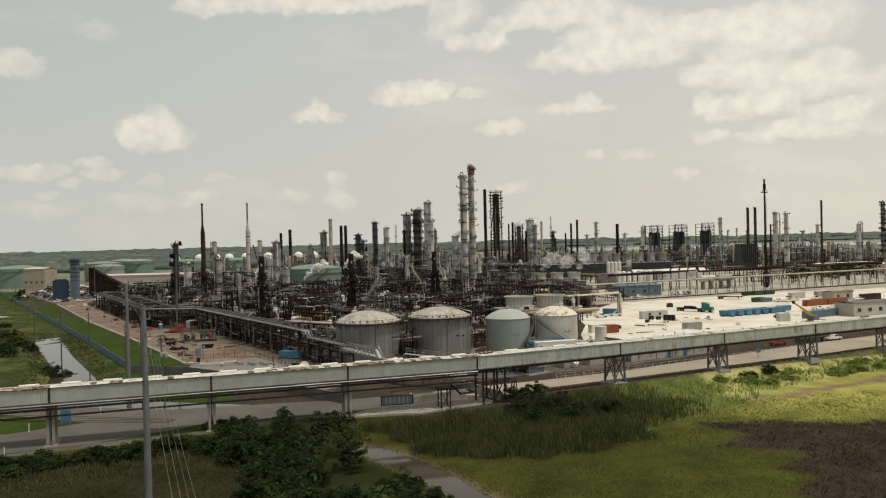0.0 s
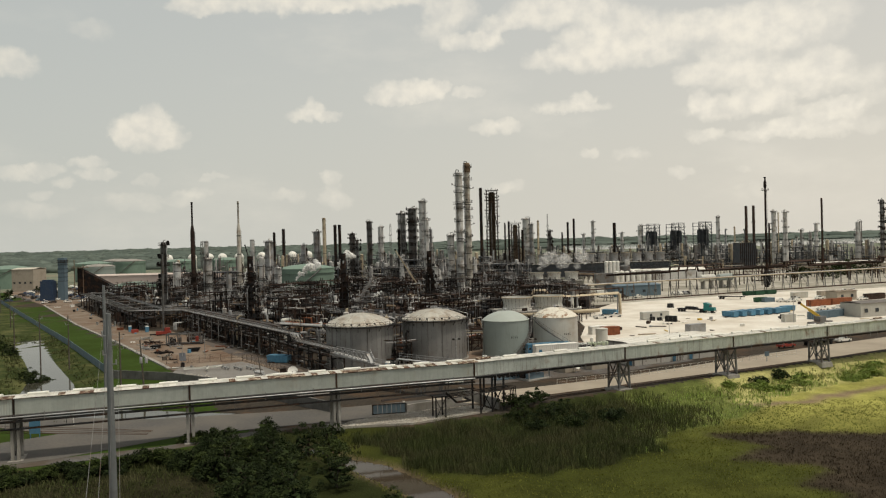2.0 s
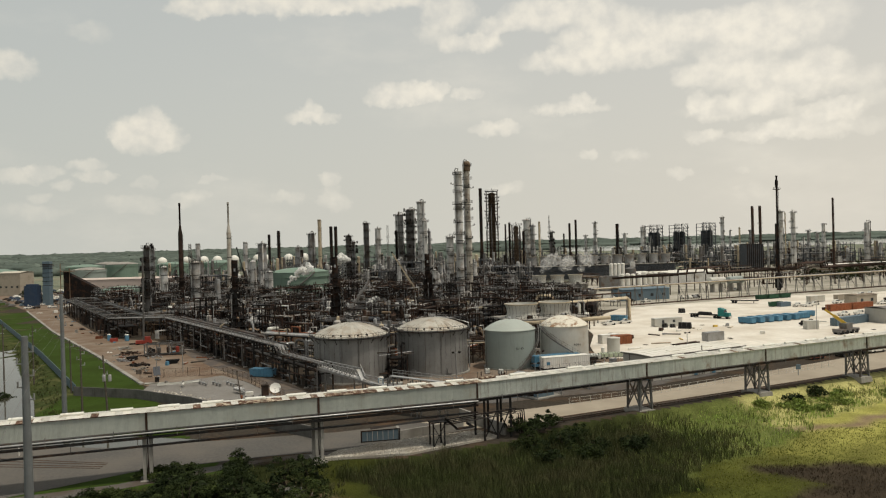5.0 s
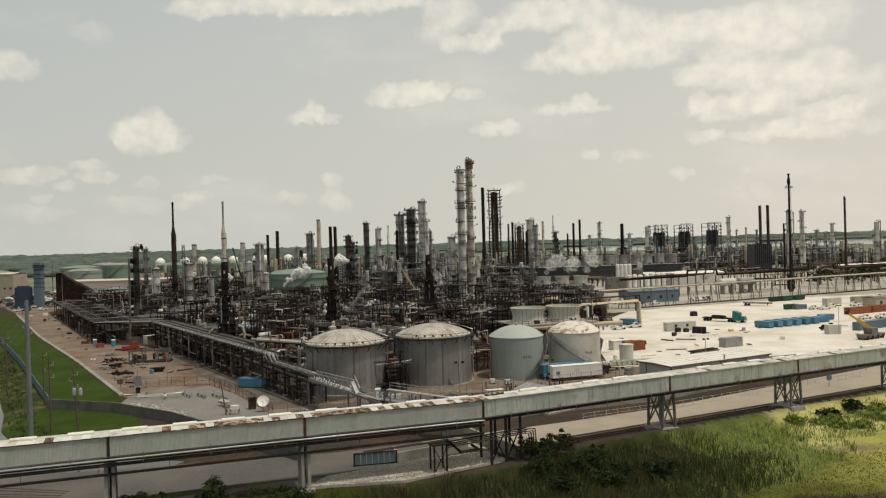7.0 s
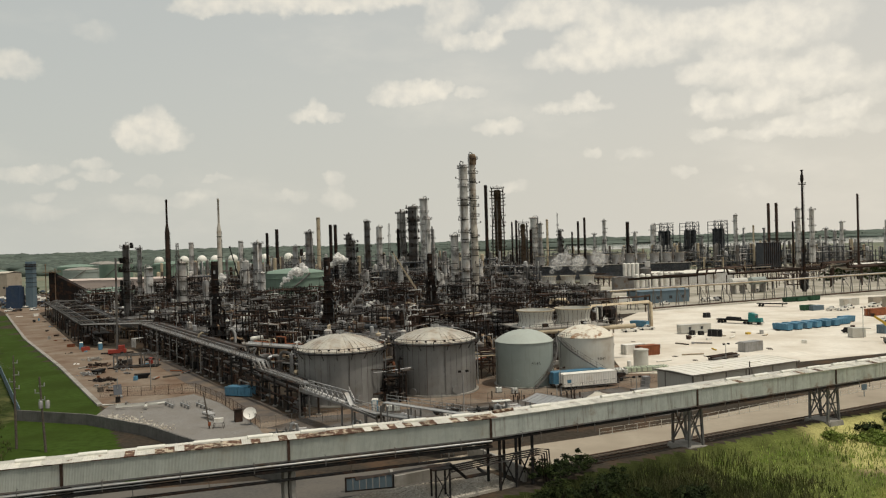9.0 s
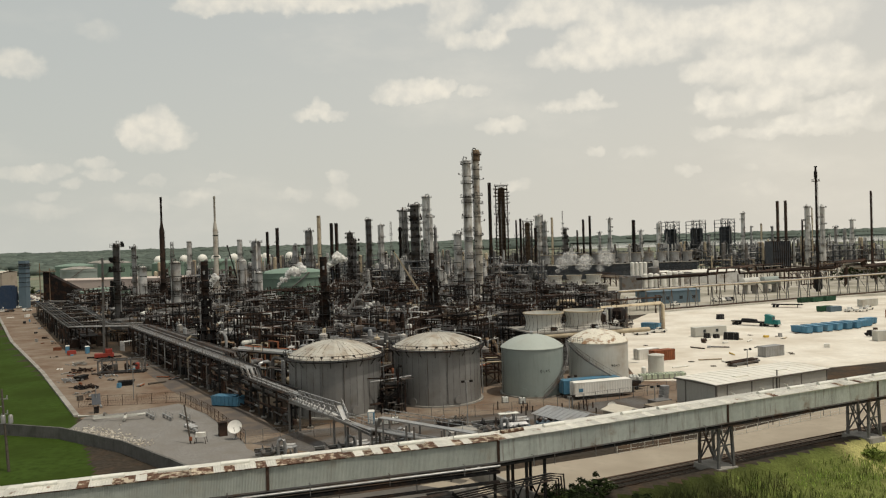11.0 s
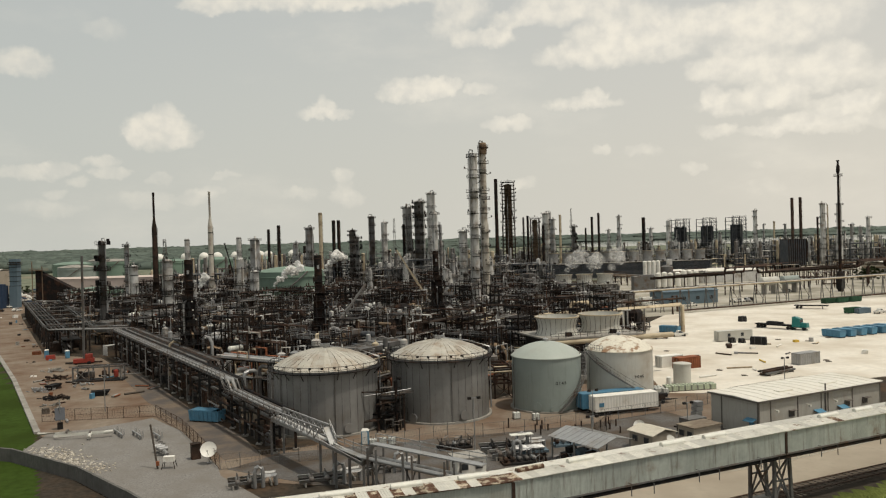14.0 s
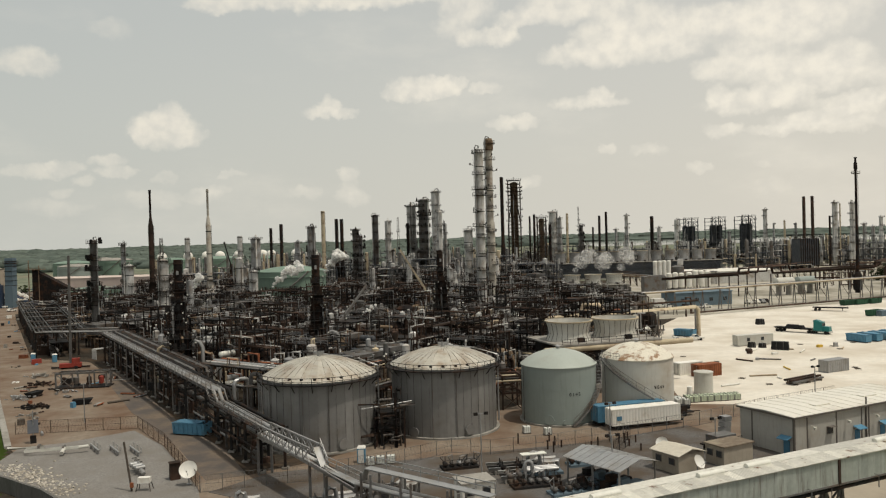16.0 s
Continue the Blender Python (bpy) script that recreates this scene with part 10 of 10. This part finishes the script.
utility_pole(-39.3, 101.5, 24.1, "pole_grey", "tall galvanised steel power pole in the marsh", 0.36, 5)
utility_pole(-73.0, 176.5, 24.0, "pole_grey", "tall galvanised steel power pole by the canal", 0.36, 5)
utility_pole(-72.3, 182.0, 13.5, "wood", "weathered timber pole by the flood wall", 0.16, 3)
utility_pole(-66.2, 179.6, 12.0, "wood", "leaning timber pole carrying two transformer cans", 0.16, 3, True, -0.7)
utility_pole(-104, 224, 14, "wood", "timber pole on the canal bank", 0.15, 2)
utility_pole(-116, 232, 14, "wood", "timber pole in the reeds by the canal", 0.15, 2)
utility_pole(-140, 262, 13, "wood", "timber pole on the grass bank", 0.15, 2)
utility_pole(-86.5, 207, 12, "wood", "timber pole at the fence end", 0.14, 1)
utility_pole(-185, 340, 14, "wood", "far timber pole on the grass", 0.15, 2)
utility_pole(-235, 420, 14, "wood", "far timber pole by the car park", 0.15, 2)

utility_pole(1.4, 6.2, 19.0, "pole_grey", "steel power pole in the open marsh", 0.3, 4)


def wire(a, b, sag, name="power_line"):
    pts = []
    for i in range(13):
        f = i / 12
        p = Vector(a).lerp(Vector(b), f)
        pts.append((p.x, p.y, p.z - sag * 4 * f * (1 - f)))
    return tagged(part(name, MB().tube(pts, 0.013, 4), "steel_grey"), "thin sagging power line", "wire", group="power lines")


for k in range(4):
    wire((-39.8 + 0.5 * k, 101.5, 23.6 - 0.9 * k), (0.6 + 0.5 * k, 6.5, 18.4 - 0.4 * k), 0.3)
    wire((-39.8 + 0.5 * k, 101.5, 23.6 - 0.9 * k), (-73.2 + 0.5 * k, 176.5, 23.5 - 0.9 * k), 1.4)
for k in range(2):
    wire((-72.3 + 0.6 * k, 182, 12.8), (-104 + 0.6 * k, 224, 13.2), 1.0)
    wire((-104 + 0.6 * k, 224, 13.2), (-140 + 0.6 * k, 262, 12.2), 1.0)


def fence(line, h, material, label, mesh=True, step=3.0):
    t = thing("fence", label, "fence", kind="structure")
    pm = MB().cyl((0, 0, 0), (0, 0, h), 0.05, n=5).mesh("post", M[material])
    for (ax, ay), (bx, by) in zip(line, line[1:]):
        k = max(1, round(math.hypot(bx - ax, by - ay) / step))
        for i in range(k):
            p = part("post", pm, None, t)
            p.location = (ax + (bx - ax) * i / k, ay + (by - ay) * i / k, 0)
    m = MB()
    for (ax, ay), (bx, by) in zip(line, line[1:]):
        for z in (0.1, h * 0.5, h):
            m.beam((ax, ay, z), (bx, by, z), 0.035)
        if mesh:
            n = int(math.hypot(bx - ax, by - ay) / 0.5)
            for i in range(n):
                p, q = (ax + (bx - ax) * i / n, ay + (by - ay) * i / n), (ax + (bx - ax) * (i + 1) / n, ay + (by - ay) * (i + 1) / n)
                m.beam((*p, 0.1), (*q, h), 0.014).beam((*p, h), (*q, 0.1), 0.014)
    tagged(part("chain_link", m, material, t), kind="stuff")
    return t


fence([(-78, 225), (-58, 227.5), (-48.5, 215), (-35, 192)], 2.2, "steel_brown", "rusty chain-link fence round the gravel yard")
fence([(-35, 192), (-22, 196), (-10, 203), (-3.6, 208.5), (2, 207), (12, 210), (20, 214), (30, 219), (36, 222), (50, 232), (66, 241)], 2.2, "steel_grey", "grey chain-link fence along the apron")
fence([(19, 204), (23, 212)], 2.4, "steel_dark", "dark fence panels by the hut")
fence([(22, 181), (42, 190), (62, 201.5), (90, 217)], 1.2, "bone", "pale post-and-rail fence along the road", False, 2.5)
t = thing("levee_fence", "long slate-blue sheet fence on the grass levee", "fence", kind="structure")
for (ax, ay), (bx, by) in zip(FENCE, FENCE[1:]):
    ln = math.hypot(bx - ax, by - ay)
    k = max(1, round(ln / 11))
    for i in range(k):
        x, y = ax + (bx - ax) * (i + 0.5) / k, ay + (by - ay) * (i + 0.5) / k
        part("fence_panel", MB().box(x, y, 0, ln / k - 0.1, 0.12, 2.0, math.degrees(math.atan2(by - ay, bx - ax))), "slate_blue", t)
t = thing("yard_kerb", "pale concrete kerb along the yard edge", "kerb", kind="structure")
for (ax, ay), (bx, by) in zip(YARD_EDGE[1:], YARD_EDGE[2:]):
    part("kerb", MB().beam((ax, ay, 0.16), (bx, by, 0.16), 1.0, 0.4), "concrete", t)
solo("road_sign", MB().box(0, 0, 0, 0.12, 0.12, 1.0).box(1.4, 0, 0, 0.12, 0.12, 1.0).box(0.7, 0, 0.7, 1.7, 0.1, 2.2), "blue_paint", "blue panel sign on the road verge", "sign", -71.5, 143.5, 0.02, 16)
solo("road_sign", MB().box(0, 0, 0, 0.1, 0.1, 1.4).box(0, -0.05, 1.3, 1.4, 0.08, 1.1), "slate_blue", "dark blue notice board beside the road", "sign", 76.5, 206, 0.02, 26)
for x, y in ((-70, 122.8), (-68.5, 152.5), (-75, 139)):
    solo("marker_post", MB().box(0, 0, 0, 0.16, 0.1, 1.6, lean=0.01), "white_paint", "white roadside marker post", "post", x, y, 0.0, 10, "marker posts")

# steam
rs = random.Random(77)


def plume(x, y, z, dx, dz, size, n, label, material="steam"):
    """Drifting vapour: ragged puffs crowding along a bent path, widening as they rise."""
    mb = MB()
    for i in range(n):
        f = ((i + rs.random()) / n) ** 0.75
        w = size * (0.22 + 0.8 * f)
        a, d = rs.uniform(0, 6.28), w * rs.uniform(0, 0.8)
        s = w * (rs.uniform(0.22, 0.5) if n > 8 else 0.75)
        mb.blob(x + dx * f ** 1.4 + math.cos(a) * d, y + rs.uniform(-w, w) * 0.5, z + dz * f ** 0.75 + math.sin(a) * d, s * 1.15, s, s * 0.9, 10, 7, 0.3, rs)
    return tagged(part("steam_plume", mb, material), label, "steam", kind="stuff")


plume(-76, 395, 13.6, 10, 8, 3.2, 48, "white steam drifting from a vent")
plume(-57, 400, 18.7, 8, 7.5, 3.0, 42, "white steam drifting past a black stack")
plume(-63, 284, 9.4, 2.4, 2.6, 1.6, 26, "small white steam puff among pipes")
plume(-33, 330, 8.5, 4, 2.6, 1.2, 16, "small white steam leak")
plume(-84.3, 330, 15.5, 3.2, 6.5, 1.8, 24, "thin steam behind the heater")
for cx in (54, 65, 76):
    plume(cx, 505, 11, 6, 9, 5.0, 5, "thin vapour above a fan stack", "vapour")

# ---- loose stock and rubbish on the yard, far cars, low racks ----
ru = random.Random(31)
STOCK = [(-222, 452), (-148, 338), (-100, 264), (-76, 222), (-60, 232), (-90, 286), (-112, 306), (-150, 362), (-206, 452)]
bits = {"steel_brown": MB(), "steel_dark": MB(), "concrete": MB(), "galv": MB(), "blue_paint": MB(), "white_paint": MB(), "orange_pipe": MB(), "wood": MB()}
kinds = ["steel_brown", "steel_dark", "steel_dark", "concrete", "galv", "concrete", "steel_brown", "wood", "blue_paint", "white_paint", "orange_pipe"]
for _ in range(900):
    x, y = ru.uniform(-225, -58), ru.uniform(220, 455)
    if not inside(x, y, STOCK) or noise.noise((x * 0.09, y * 0.09, 4)) < 0.02:
        continue
    mb, a = bits[ru.choice(kinds)], ru.uniform(0, 180)
    z = 0.062
    if ru.random() < 0.45:
        L = ru.uniform(1.0, 4.5)
        c, q = math.cos(radians(a)) * L / 2, math.sin(radians(a)) * L / 2
        r = ru.uniform(0.07, 0.25)
        mb.cyl((x - c, y - q, z + r), (x + c, y + q, z + r), r, n=6)
    elif ru.random() < 0.6:
        mb.box(x, y, z, ru.uniform(0.4, 2.2), ru.uniform(0.4, 1.4), ru.uniform(0.15, 1.3), a, 0.03)
    else:
        for k in range(4):
            mb.box(x + ru.uniform(-1, 1), y + ru.uniform(-1, 1), z, ru.uniform(0.2, 0.7), ru.uniform(0.2, 0.6), ru.uniform(0.1, 0.4), a + k * 20, 0.05)
yc = thing("yard_clutter", "scattered pipes, crates, rubble and scrap on the yard", "clutter", kind="stuff")
for k, mb in bits.items():
    part("scrap_" + k.split("_")[0], mb, k, yc)["kind"] = "stuff"

lot = thing("parked_cars", "rows of far parked cars in many colours", "cars", kind="stuff")
for m, share in (("white_paint", 0), ("steel_grey", 1), ("steel_dark", 2), ("navy", 3)):
    mb = MB()
    for row in range(11):
        for k in range(13):
            if (row * 7 + k * 5) % 4 != share or ru.random() < 0.15:
                continue
            x, y = -352 + k * 5.2 + row * 6.5 + ru.uniform(-0.4, 0.4), 690 - row * 18 + k * 1.4
            mb.box(x, y, 0.35, 4.5, 1.8, 0.65, 12 + 90 * (row % 2), 0.06).box(x, y, 1.0, 2.5, 1.6, 0.55, 12 + 90 * (row % 2), 0.22)
    part("car_bodies", mb, m, lot)["kind"] = "stuff"

for k in range(22):
    x = ru.uniform(80, 380)
    y = 446 + (x - 80) * 0.46 + ru.uniform(20, 130)
    t = thing("trestle_rack", "low steel trestle rack with rusty and pale pipes", "pipe rack", x, y, 0, ru.choice((26, 26, 116)), "trestle racks")
    L, h = ru.choice((24, 36)), ru.uniform(4, 7.5)
    p = MB()
    for i in range(int(L / 6) + 1):
        for v in (0, 4):
            p.beam((i * 6, v, 0), (i * 6, v, h), 0.3)
        p.beam((i * 6, -0.3, h), (i * 6, 4.3, h), 0.3)
        p.beam((i * 6, 0, 1), (i * 6, 4, h), 0.16)
    part("trestle", p, ("steel_grey", "steel_dark", "steel_brown")[k % 3], t)["kind"] = "stuff"
    for i in range(5):
        part("pipe", MB().tube([(-2, i * 0.85 + 0.3, h + 0.3), (L * 0.4, i * 0.85 + 0.3, h + 0.3), (L * 0.4, i * 0.85 + 0.3, h + 0.3 + (1.6 if i % 3 == 0 else 0)), (L + 2, i * 0.85 + 0.3, h + 0.3 + (1.6 if i % 3 == 0 else 0))], ru.uniform(0.14, 0.34), 6), ("steel_brown", "insul_mid", "beige_pipe", "steel_brown", "duct_brown")[i], t)

# ---- vegetation ----
rv = random.Random(13)


leaf_rng = np.random.default_rng(13)


def leaf_cloud(mb, x, y, z, rx, ry, rz, n, s):
    """Small tilted leaf sprays spread through a ragged volume, denser to its outside."""
    R = leaf_rng.uniform
    a, b = R(0, 6.283, n), np.arccos(R(-0.5, 1, n))
    d = R(0.5, 1.0, n) * (0.84 + 0.2 * np.sin(a * 3 + x * 5) * np.cos(b * 4 + y * 3))
    c = np.stack([x + rx * d * np.sin(b) * np.cos(a), y + ry * d * np.sin(b) * np.sin(a), z + rz * d * np.cos(b)], 1)
    u = np.stack([R(-1, 1, n), R(-1, 1, n), R(-0.5, 0.5, n)], 1)
    u /= np.linalg.norm(u, axis=1)[:, None]
    w = np.cross(u, np.stack([R(-1, 1, n), R(-1, 1, n), R(0.2, 1, n)], 1))
    w /= np.linalg.norm(w, axis=1)[:, None] + 1e-6
    k = (s * R(0.6, 1.3, n))[:, None]
    p = np.stack([c - u * k, c - w * k * 0.45, c + u * k, c + w * k * 0.45], 1).reshape(-1, 3)
    mb.add([tuple(q) for q in p.tolist()], [(4 * i, 4 * i + 1, 4 * i + 2, 4 * i + 3) for i in range(n)])


def tree(x, y, h, spread, light, label, name="tree", far=False):
    """Several stems and a crown of many small leafy clumps that hang to near the ground."""
    z0 = ground_z(x, y)
    t = thing(name, label, "tree" if name == "tree" else "shrub", x, y, z0)
    tr, cr = MB(), MB()
    for k in range(3):
        a = rv.uniform(0, 6.28)
        e = Vector((math.cos(a) * spread * rv.uniform(0.2, 0.5), math.sin(a) * spread * rv.uniform(0.2, 0.5), h * rv.uniform(0.5, 0.8)))
        m = Vector((e.x * 0.3, e.y * 0.3, e.z * 0.5))
        tr.cyl((0, 0, -0.2), m, 0.14 + h * 0.012, 0.09, 5).cyl(m, e, 0.09, 0.03, 5)
    part("trunk", tr, "bark", t)
    clumps = int(10 + spread * (2 if far else 6))
    for k in range(clumps):
        a, d = rv.uniform(0, 6.28), spread * math.sqrt(rv.random())
        top = h * (1 - 0.55 * (d / spread) ** 2) * rv.uniform(0.72, 1.08)
        c = rv.uniform(0.45, 0.95) * (spread / 4.5 if far else 0.85)
        zc = top - c * 0.5 if rv.random() < 0.55 else rv.uniform(0.12, 0.9) * top
        leaf_cloud(cr, math.cos(a) * d, math.sin(a) * d, zc, c * 1.2, c * 1.2, c * 0.9, 26 if far else 84, 0.6 if far else rv.uniform(0.11, 0.19))
    leaf_cloud(cr, 0, 0, h * 0.35, spread * 0.75, spread * 0.75, h * 0.42, 60, 0.6)
    part("crown", cr, light if isinstance(light, str) else ("leaf_light" if light else "leaf"), t)
    return t


TREES = [(-38, 134, 4.2, 2.6), (-34, 131, 5.2, 3.2), (-30, 136, 4.6, 2.8), (-33, 125, 5.2, 3.4), (-27, 128, 5.6, 3.4), (-23, 134, 5.2, 3.0), (-20, 137, 5.4, 2.6), (-24, 122, 5.0, 3.2), (-18, 125, 5.0, 3.0), (-28, 117, 4.4, 3.0),
         (-22, 114, 4.2, 3.0), (-16, 117, 4.6, 2.8), (-41, 128, 3.4, 2.2), (-47, 129.5, 3.0, 1.8), (-31, 141, 3.6, 2.0)]
for i in range(46):        # low scrub that closes the gaps
    x = rv.uniform(-42, -12)
    y = rv.uniform(108, 139) - max(0, x + 24) * 0.6
    if not inside(x, y, CREEK) and dist_to(x, y, CREEK) > 2 and x > -46 + (139 - y) * 0.55:
        TREES.append((x, y, rv.uniform(2.2, 4.4), rv.uniform(2.2, 3.4)))
for x, y, h, s in TREES:
    tree(x, y, h * (0.65 if x < -36 else 1), s, rv.random() < 0.22, "dark dense scrub tree at the marsh edge")
for i in range(26):
    x = rv.uniform(-27, -3)
    y = rv.uniform(94, 108) - max(0, x + 14) * 0.3
    if dist_to(x, y, CREEK) > 1.2 and not inside(x, y, CREEK):
        tree(x, y, rv.uniform(2.0, 3.6), rv.uniform(1.8, 2.8), rv.random() < 0.4, "yellow-green scrub at the creek")
for i in range(34):
    x = rv.uniform(-78, -43)
    y = along(SHORE, x) - rv.uniform(1.0, 5.5)
    tree(x, y, rv.uniform(1.0, 2.2), rv.uniform(1.0, 2.0), rv.random() < 0.35, "low green shrub on the verge", "shrub")
for x, y, h, s in ((11, 158, 3.6, 3.0), (15, 160, 3.4, 3.0), (12, 152, 3.4, 3.2), (17, 153, 3.6, 3.2), (20, 158, 2.8, 2.4), (14, 146, 2.4, 2.2), (20, 147, 2.4, 2.2), (27, 150, 3.0, 2.0), (29, 151.5, 2.6, 1.8), (22, 152, 2.4, 2.6), (72, 188, 2.2, 2.2), (66, 184, 2.0, 2.0), (-107, 209, 3.4, 2.6), (-104, 206, 3.0, 2.2), (-103, 210, 2.6, 2.0)):
    tree(x, y, h, s, False, "dark bush among tall reeds", "shrub")
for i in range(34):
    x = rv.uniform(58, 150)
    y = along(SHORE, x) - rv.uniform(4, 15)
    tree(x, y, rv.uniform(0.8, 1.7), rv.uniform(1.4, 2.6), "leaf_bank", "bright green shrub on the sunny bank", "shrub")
for i in range(26):
    a = rv.uniform(0, 1)
    x, y = -136 - 90 * a + rv.uniform(-10, 3), 246 + 130 * a + rv.uniform(-8, 8)
    if not inside(x, y, CANAL):
        tree(x, y, rv.uniform(1.6, 3.6), rv.uniform(2.2, 4), rv.random() < 0.3, "dark bush on the canal bank", "shrub")
for i in range(22):
    x = rv.uniform(225, 370)
    y = 520 + (x - 225) * 0.62 + rv.uniform(0, 40)
    tree(x, y, rv.uniform(6, 11), rv.uniform(5, 8), False, "rounded dark green tree behind the pipe racks", far=True)
for i in range(14):
    x, y = -330 + rv.uniform(0, 90), 520 + rv.uniform(0, 130)
    tree(x, y, rv.uniform(5, 8), rv.uniform(3.5, 5), False, "dark tree among parked cars", far=True)


def blades(name, test, area, count, h0, h1, width, material, label, lean=0.35, per=4):
    """Upright blades in tufts, scattered where test(x, y) holds."""
    vs, fs = [], []
    x0, x1, y0, y1 = area
    for _ in range(count):
        x, y = rv.uniform(x0, x1), rv.uniform(y0, y1)
        if not test(x, y):
            continue
        z = ground_z(x, y) - 0.05
        for k in range(per):
            a = rv.uniform(0, 6.28)
            bx, by = x + rv.uniform(-0.35, 0.35), y + rv.uniform(-0.35, 0.35)
            h = rv.uniform(h0, h1) * (0.8 + 0.4 * noise.noise((x * 0.12, y * 0.12, 7)))
            dx, dy = math.cos(a) * width, math.sin(a) * width
            lx, ly = rv.uniform(-lean, lean) * h, rv.uniform(-lean, lean) * h
            o = len(vs)
            vs += [(bx - dx, by - dy, z), (bx + dx, by + dy, z), (bx + lx * 0.4 + dx * 0.7, by + ly * 0.4 + dy * 0.7, z + h * 0.6), (bx + lx * 0.4 - dx * 0.7, by + ly * 0.4 - dy * 0.7, z + h * 0.6), (bx + lx, by + ly, z + h)]
            fs += [(o, o + 1, o + 2, o + 3), (o + 3, o + 2, o + 4)]
    me = bpy.data.meshes.new(name)
    me.from_pydata(vs, [], fs)
    me.materials.append(M[material])
    return tagged(new(name, me), label, "grass", kind="stuff")


def jig(x, y):
    return x + 2.5 * noise.noise((x * 0.2, y * 0.2, 3.0)), y + 2.5 * noise.noise((x * 0.2, y * 0.2, 9.0))


def in_reeds(x, y):
    return inside(*jig(x, y), REEDS) and not inside(x, y, CREEK) and 2.6 + 1.5 * noise.noise((x * 0.3, y * 0.3, 5)) < along(SHORE, x) - y


def painted_sun(x, y):
    """0 in the reed bed painted cloud-dark by the creek, 1 on the bank painted sun-bright further along."""
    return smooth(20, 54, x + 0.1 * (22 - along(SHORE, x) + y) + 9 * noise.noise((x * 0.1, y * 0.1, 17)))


# reed colours shift from painted cloud shade to painted sun along the bank
blades("reeds", lambda x, y: in_reeds(x, y) and rv.random() > painted_sun(x, y) * 1.1, (-22, 80, 115, 200), 46000, 1.2, 2.3, 0.04, "reed", "tall grey-green reeds in the marsh")
blades("mid_reeds", lambda x, y: in_reeds(x, y) and rv.random() < 1 - abs(painted_sun(x, y) - 0.5) * 1.7, (4, 120, 118, 224), 26000, 0.7, 1.6, 0.045, "reed_mid", "mid-green reeds and sedge along the bank")
blades("green_reeds", lambda x, y: in_reeds(x, y) and rv.random() < painted_sun(x, y) * 0.8, (20, 150, 126, 240), 30000, 0.35, 1.1, 0.055, "reed_green", "bright green reeds and weeds along the bank")
blades("marsh_tufts", lambda x, y: ground_zone(x, y) == 0 and not inside(x, y, CREEK), (-4, 84, 84, 166), 26000, 0.12, 0.4, 0.05, "marsh_blade", "short marsh grass in tussocks", 0.6, 3)
blades("dead_grass", lambda x, y: inside(*jig(x, y), BROWN_R), (38, 150, 88, 152), 20000, 0.2, 0.65, 0.035, "straw", "brown dead marsh grass", 0.5, 5)
blades("dead_grass_west", lambda x, y: inside(*jig(x, y), BROWN_L), (-90, -26, 60, 130), 14000, 0.2, 0.65, 0.04, "reed", "dark brown-green marsh grass")
blades("creek_grass", lambda x, y: not inside(x, y, CREEK) and dist_to(x, y, CREEK) < 1.6 + noise.noise((x * 0.3, y * 0.3, 1)), (-30, 40, 60, 150), 12000, 0.25, 0.7, 0.05, "marsh_blade", "marsh grass along the creek's edge", 0.5, 3)
blades("verge_grass", lambda x, y: 0.8 < along(SHORE, x) - y < 16 and x < -15, (-100, -15, 80, 150), 9000, 0.4, 1.1, 0.07, "reed", "green verge grass below the road", 0.5)
blades("bank_grass", lambda x, y: x < -70 and 0.2 < dist_to(x, y, CANAL) < 5 and not inside(x, y, CANAL), (-170, -60, 155, 305), 9000, 0.3, 0.9, 0.1, "reed", "rough grass on the canal bank", 0.5)

# ---- far woods and far shore ----
rf = random.Random(4)


def woods(name, count, x0, x1, y0, y1, size, tall, label):
    """A belt of many low tree crowns, larger and smaller, too far off to tell apart."""
    mb = MB()
    for i in range(count):
        x, y, w = rf.uniform(x0, x1), rf.uniform(y0, y1), size * rf.uniform(0.6, 1.4)
        mb.blob(x, y, tall * rf.uniform(0.1, 0.4), w * 2.0, w, tall * rf.uniform(0.55, 0.8), 7, 5, 0.14, rf)
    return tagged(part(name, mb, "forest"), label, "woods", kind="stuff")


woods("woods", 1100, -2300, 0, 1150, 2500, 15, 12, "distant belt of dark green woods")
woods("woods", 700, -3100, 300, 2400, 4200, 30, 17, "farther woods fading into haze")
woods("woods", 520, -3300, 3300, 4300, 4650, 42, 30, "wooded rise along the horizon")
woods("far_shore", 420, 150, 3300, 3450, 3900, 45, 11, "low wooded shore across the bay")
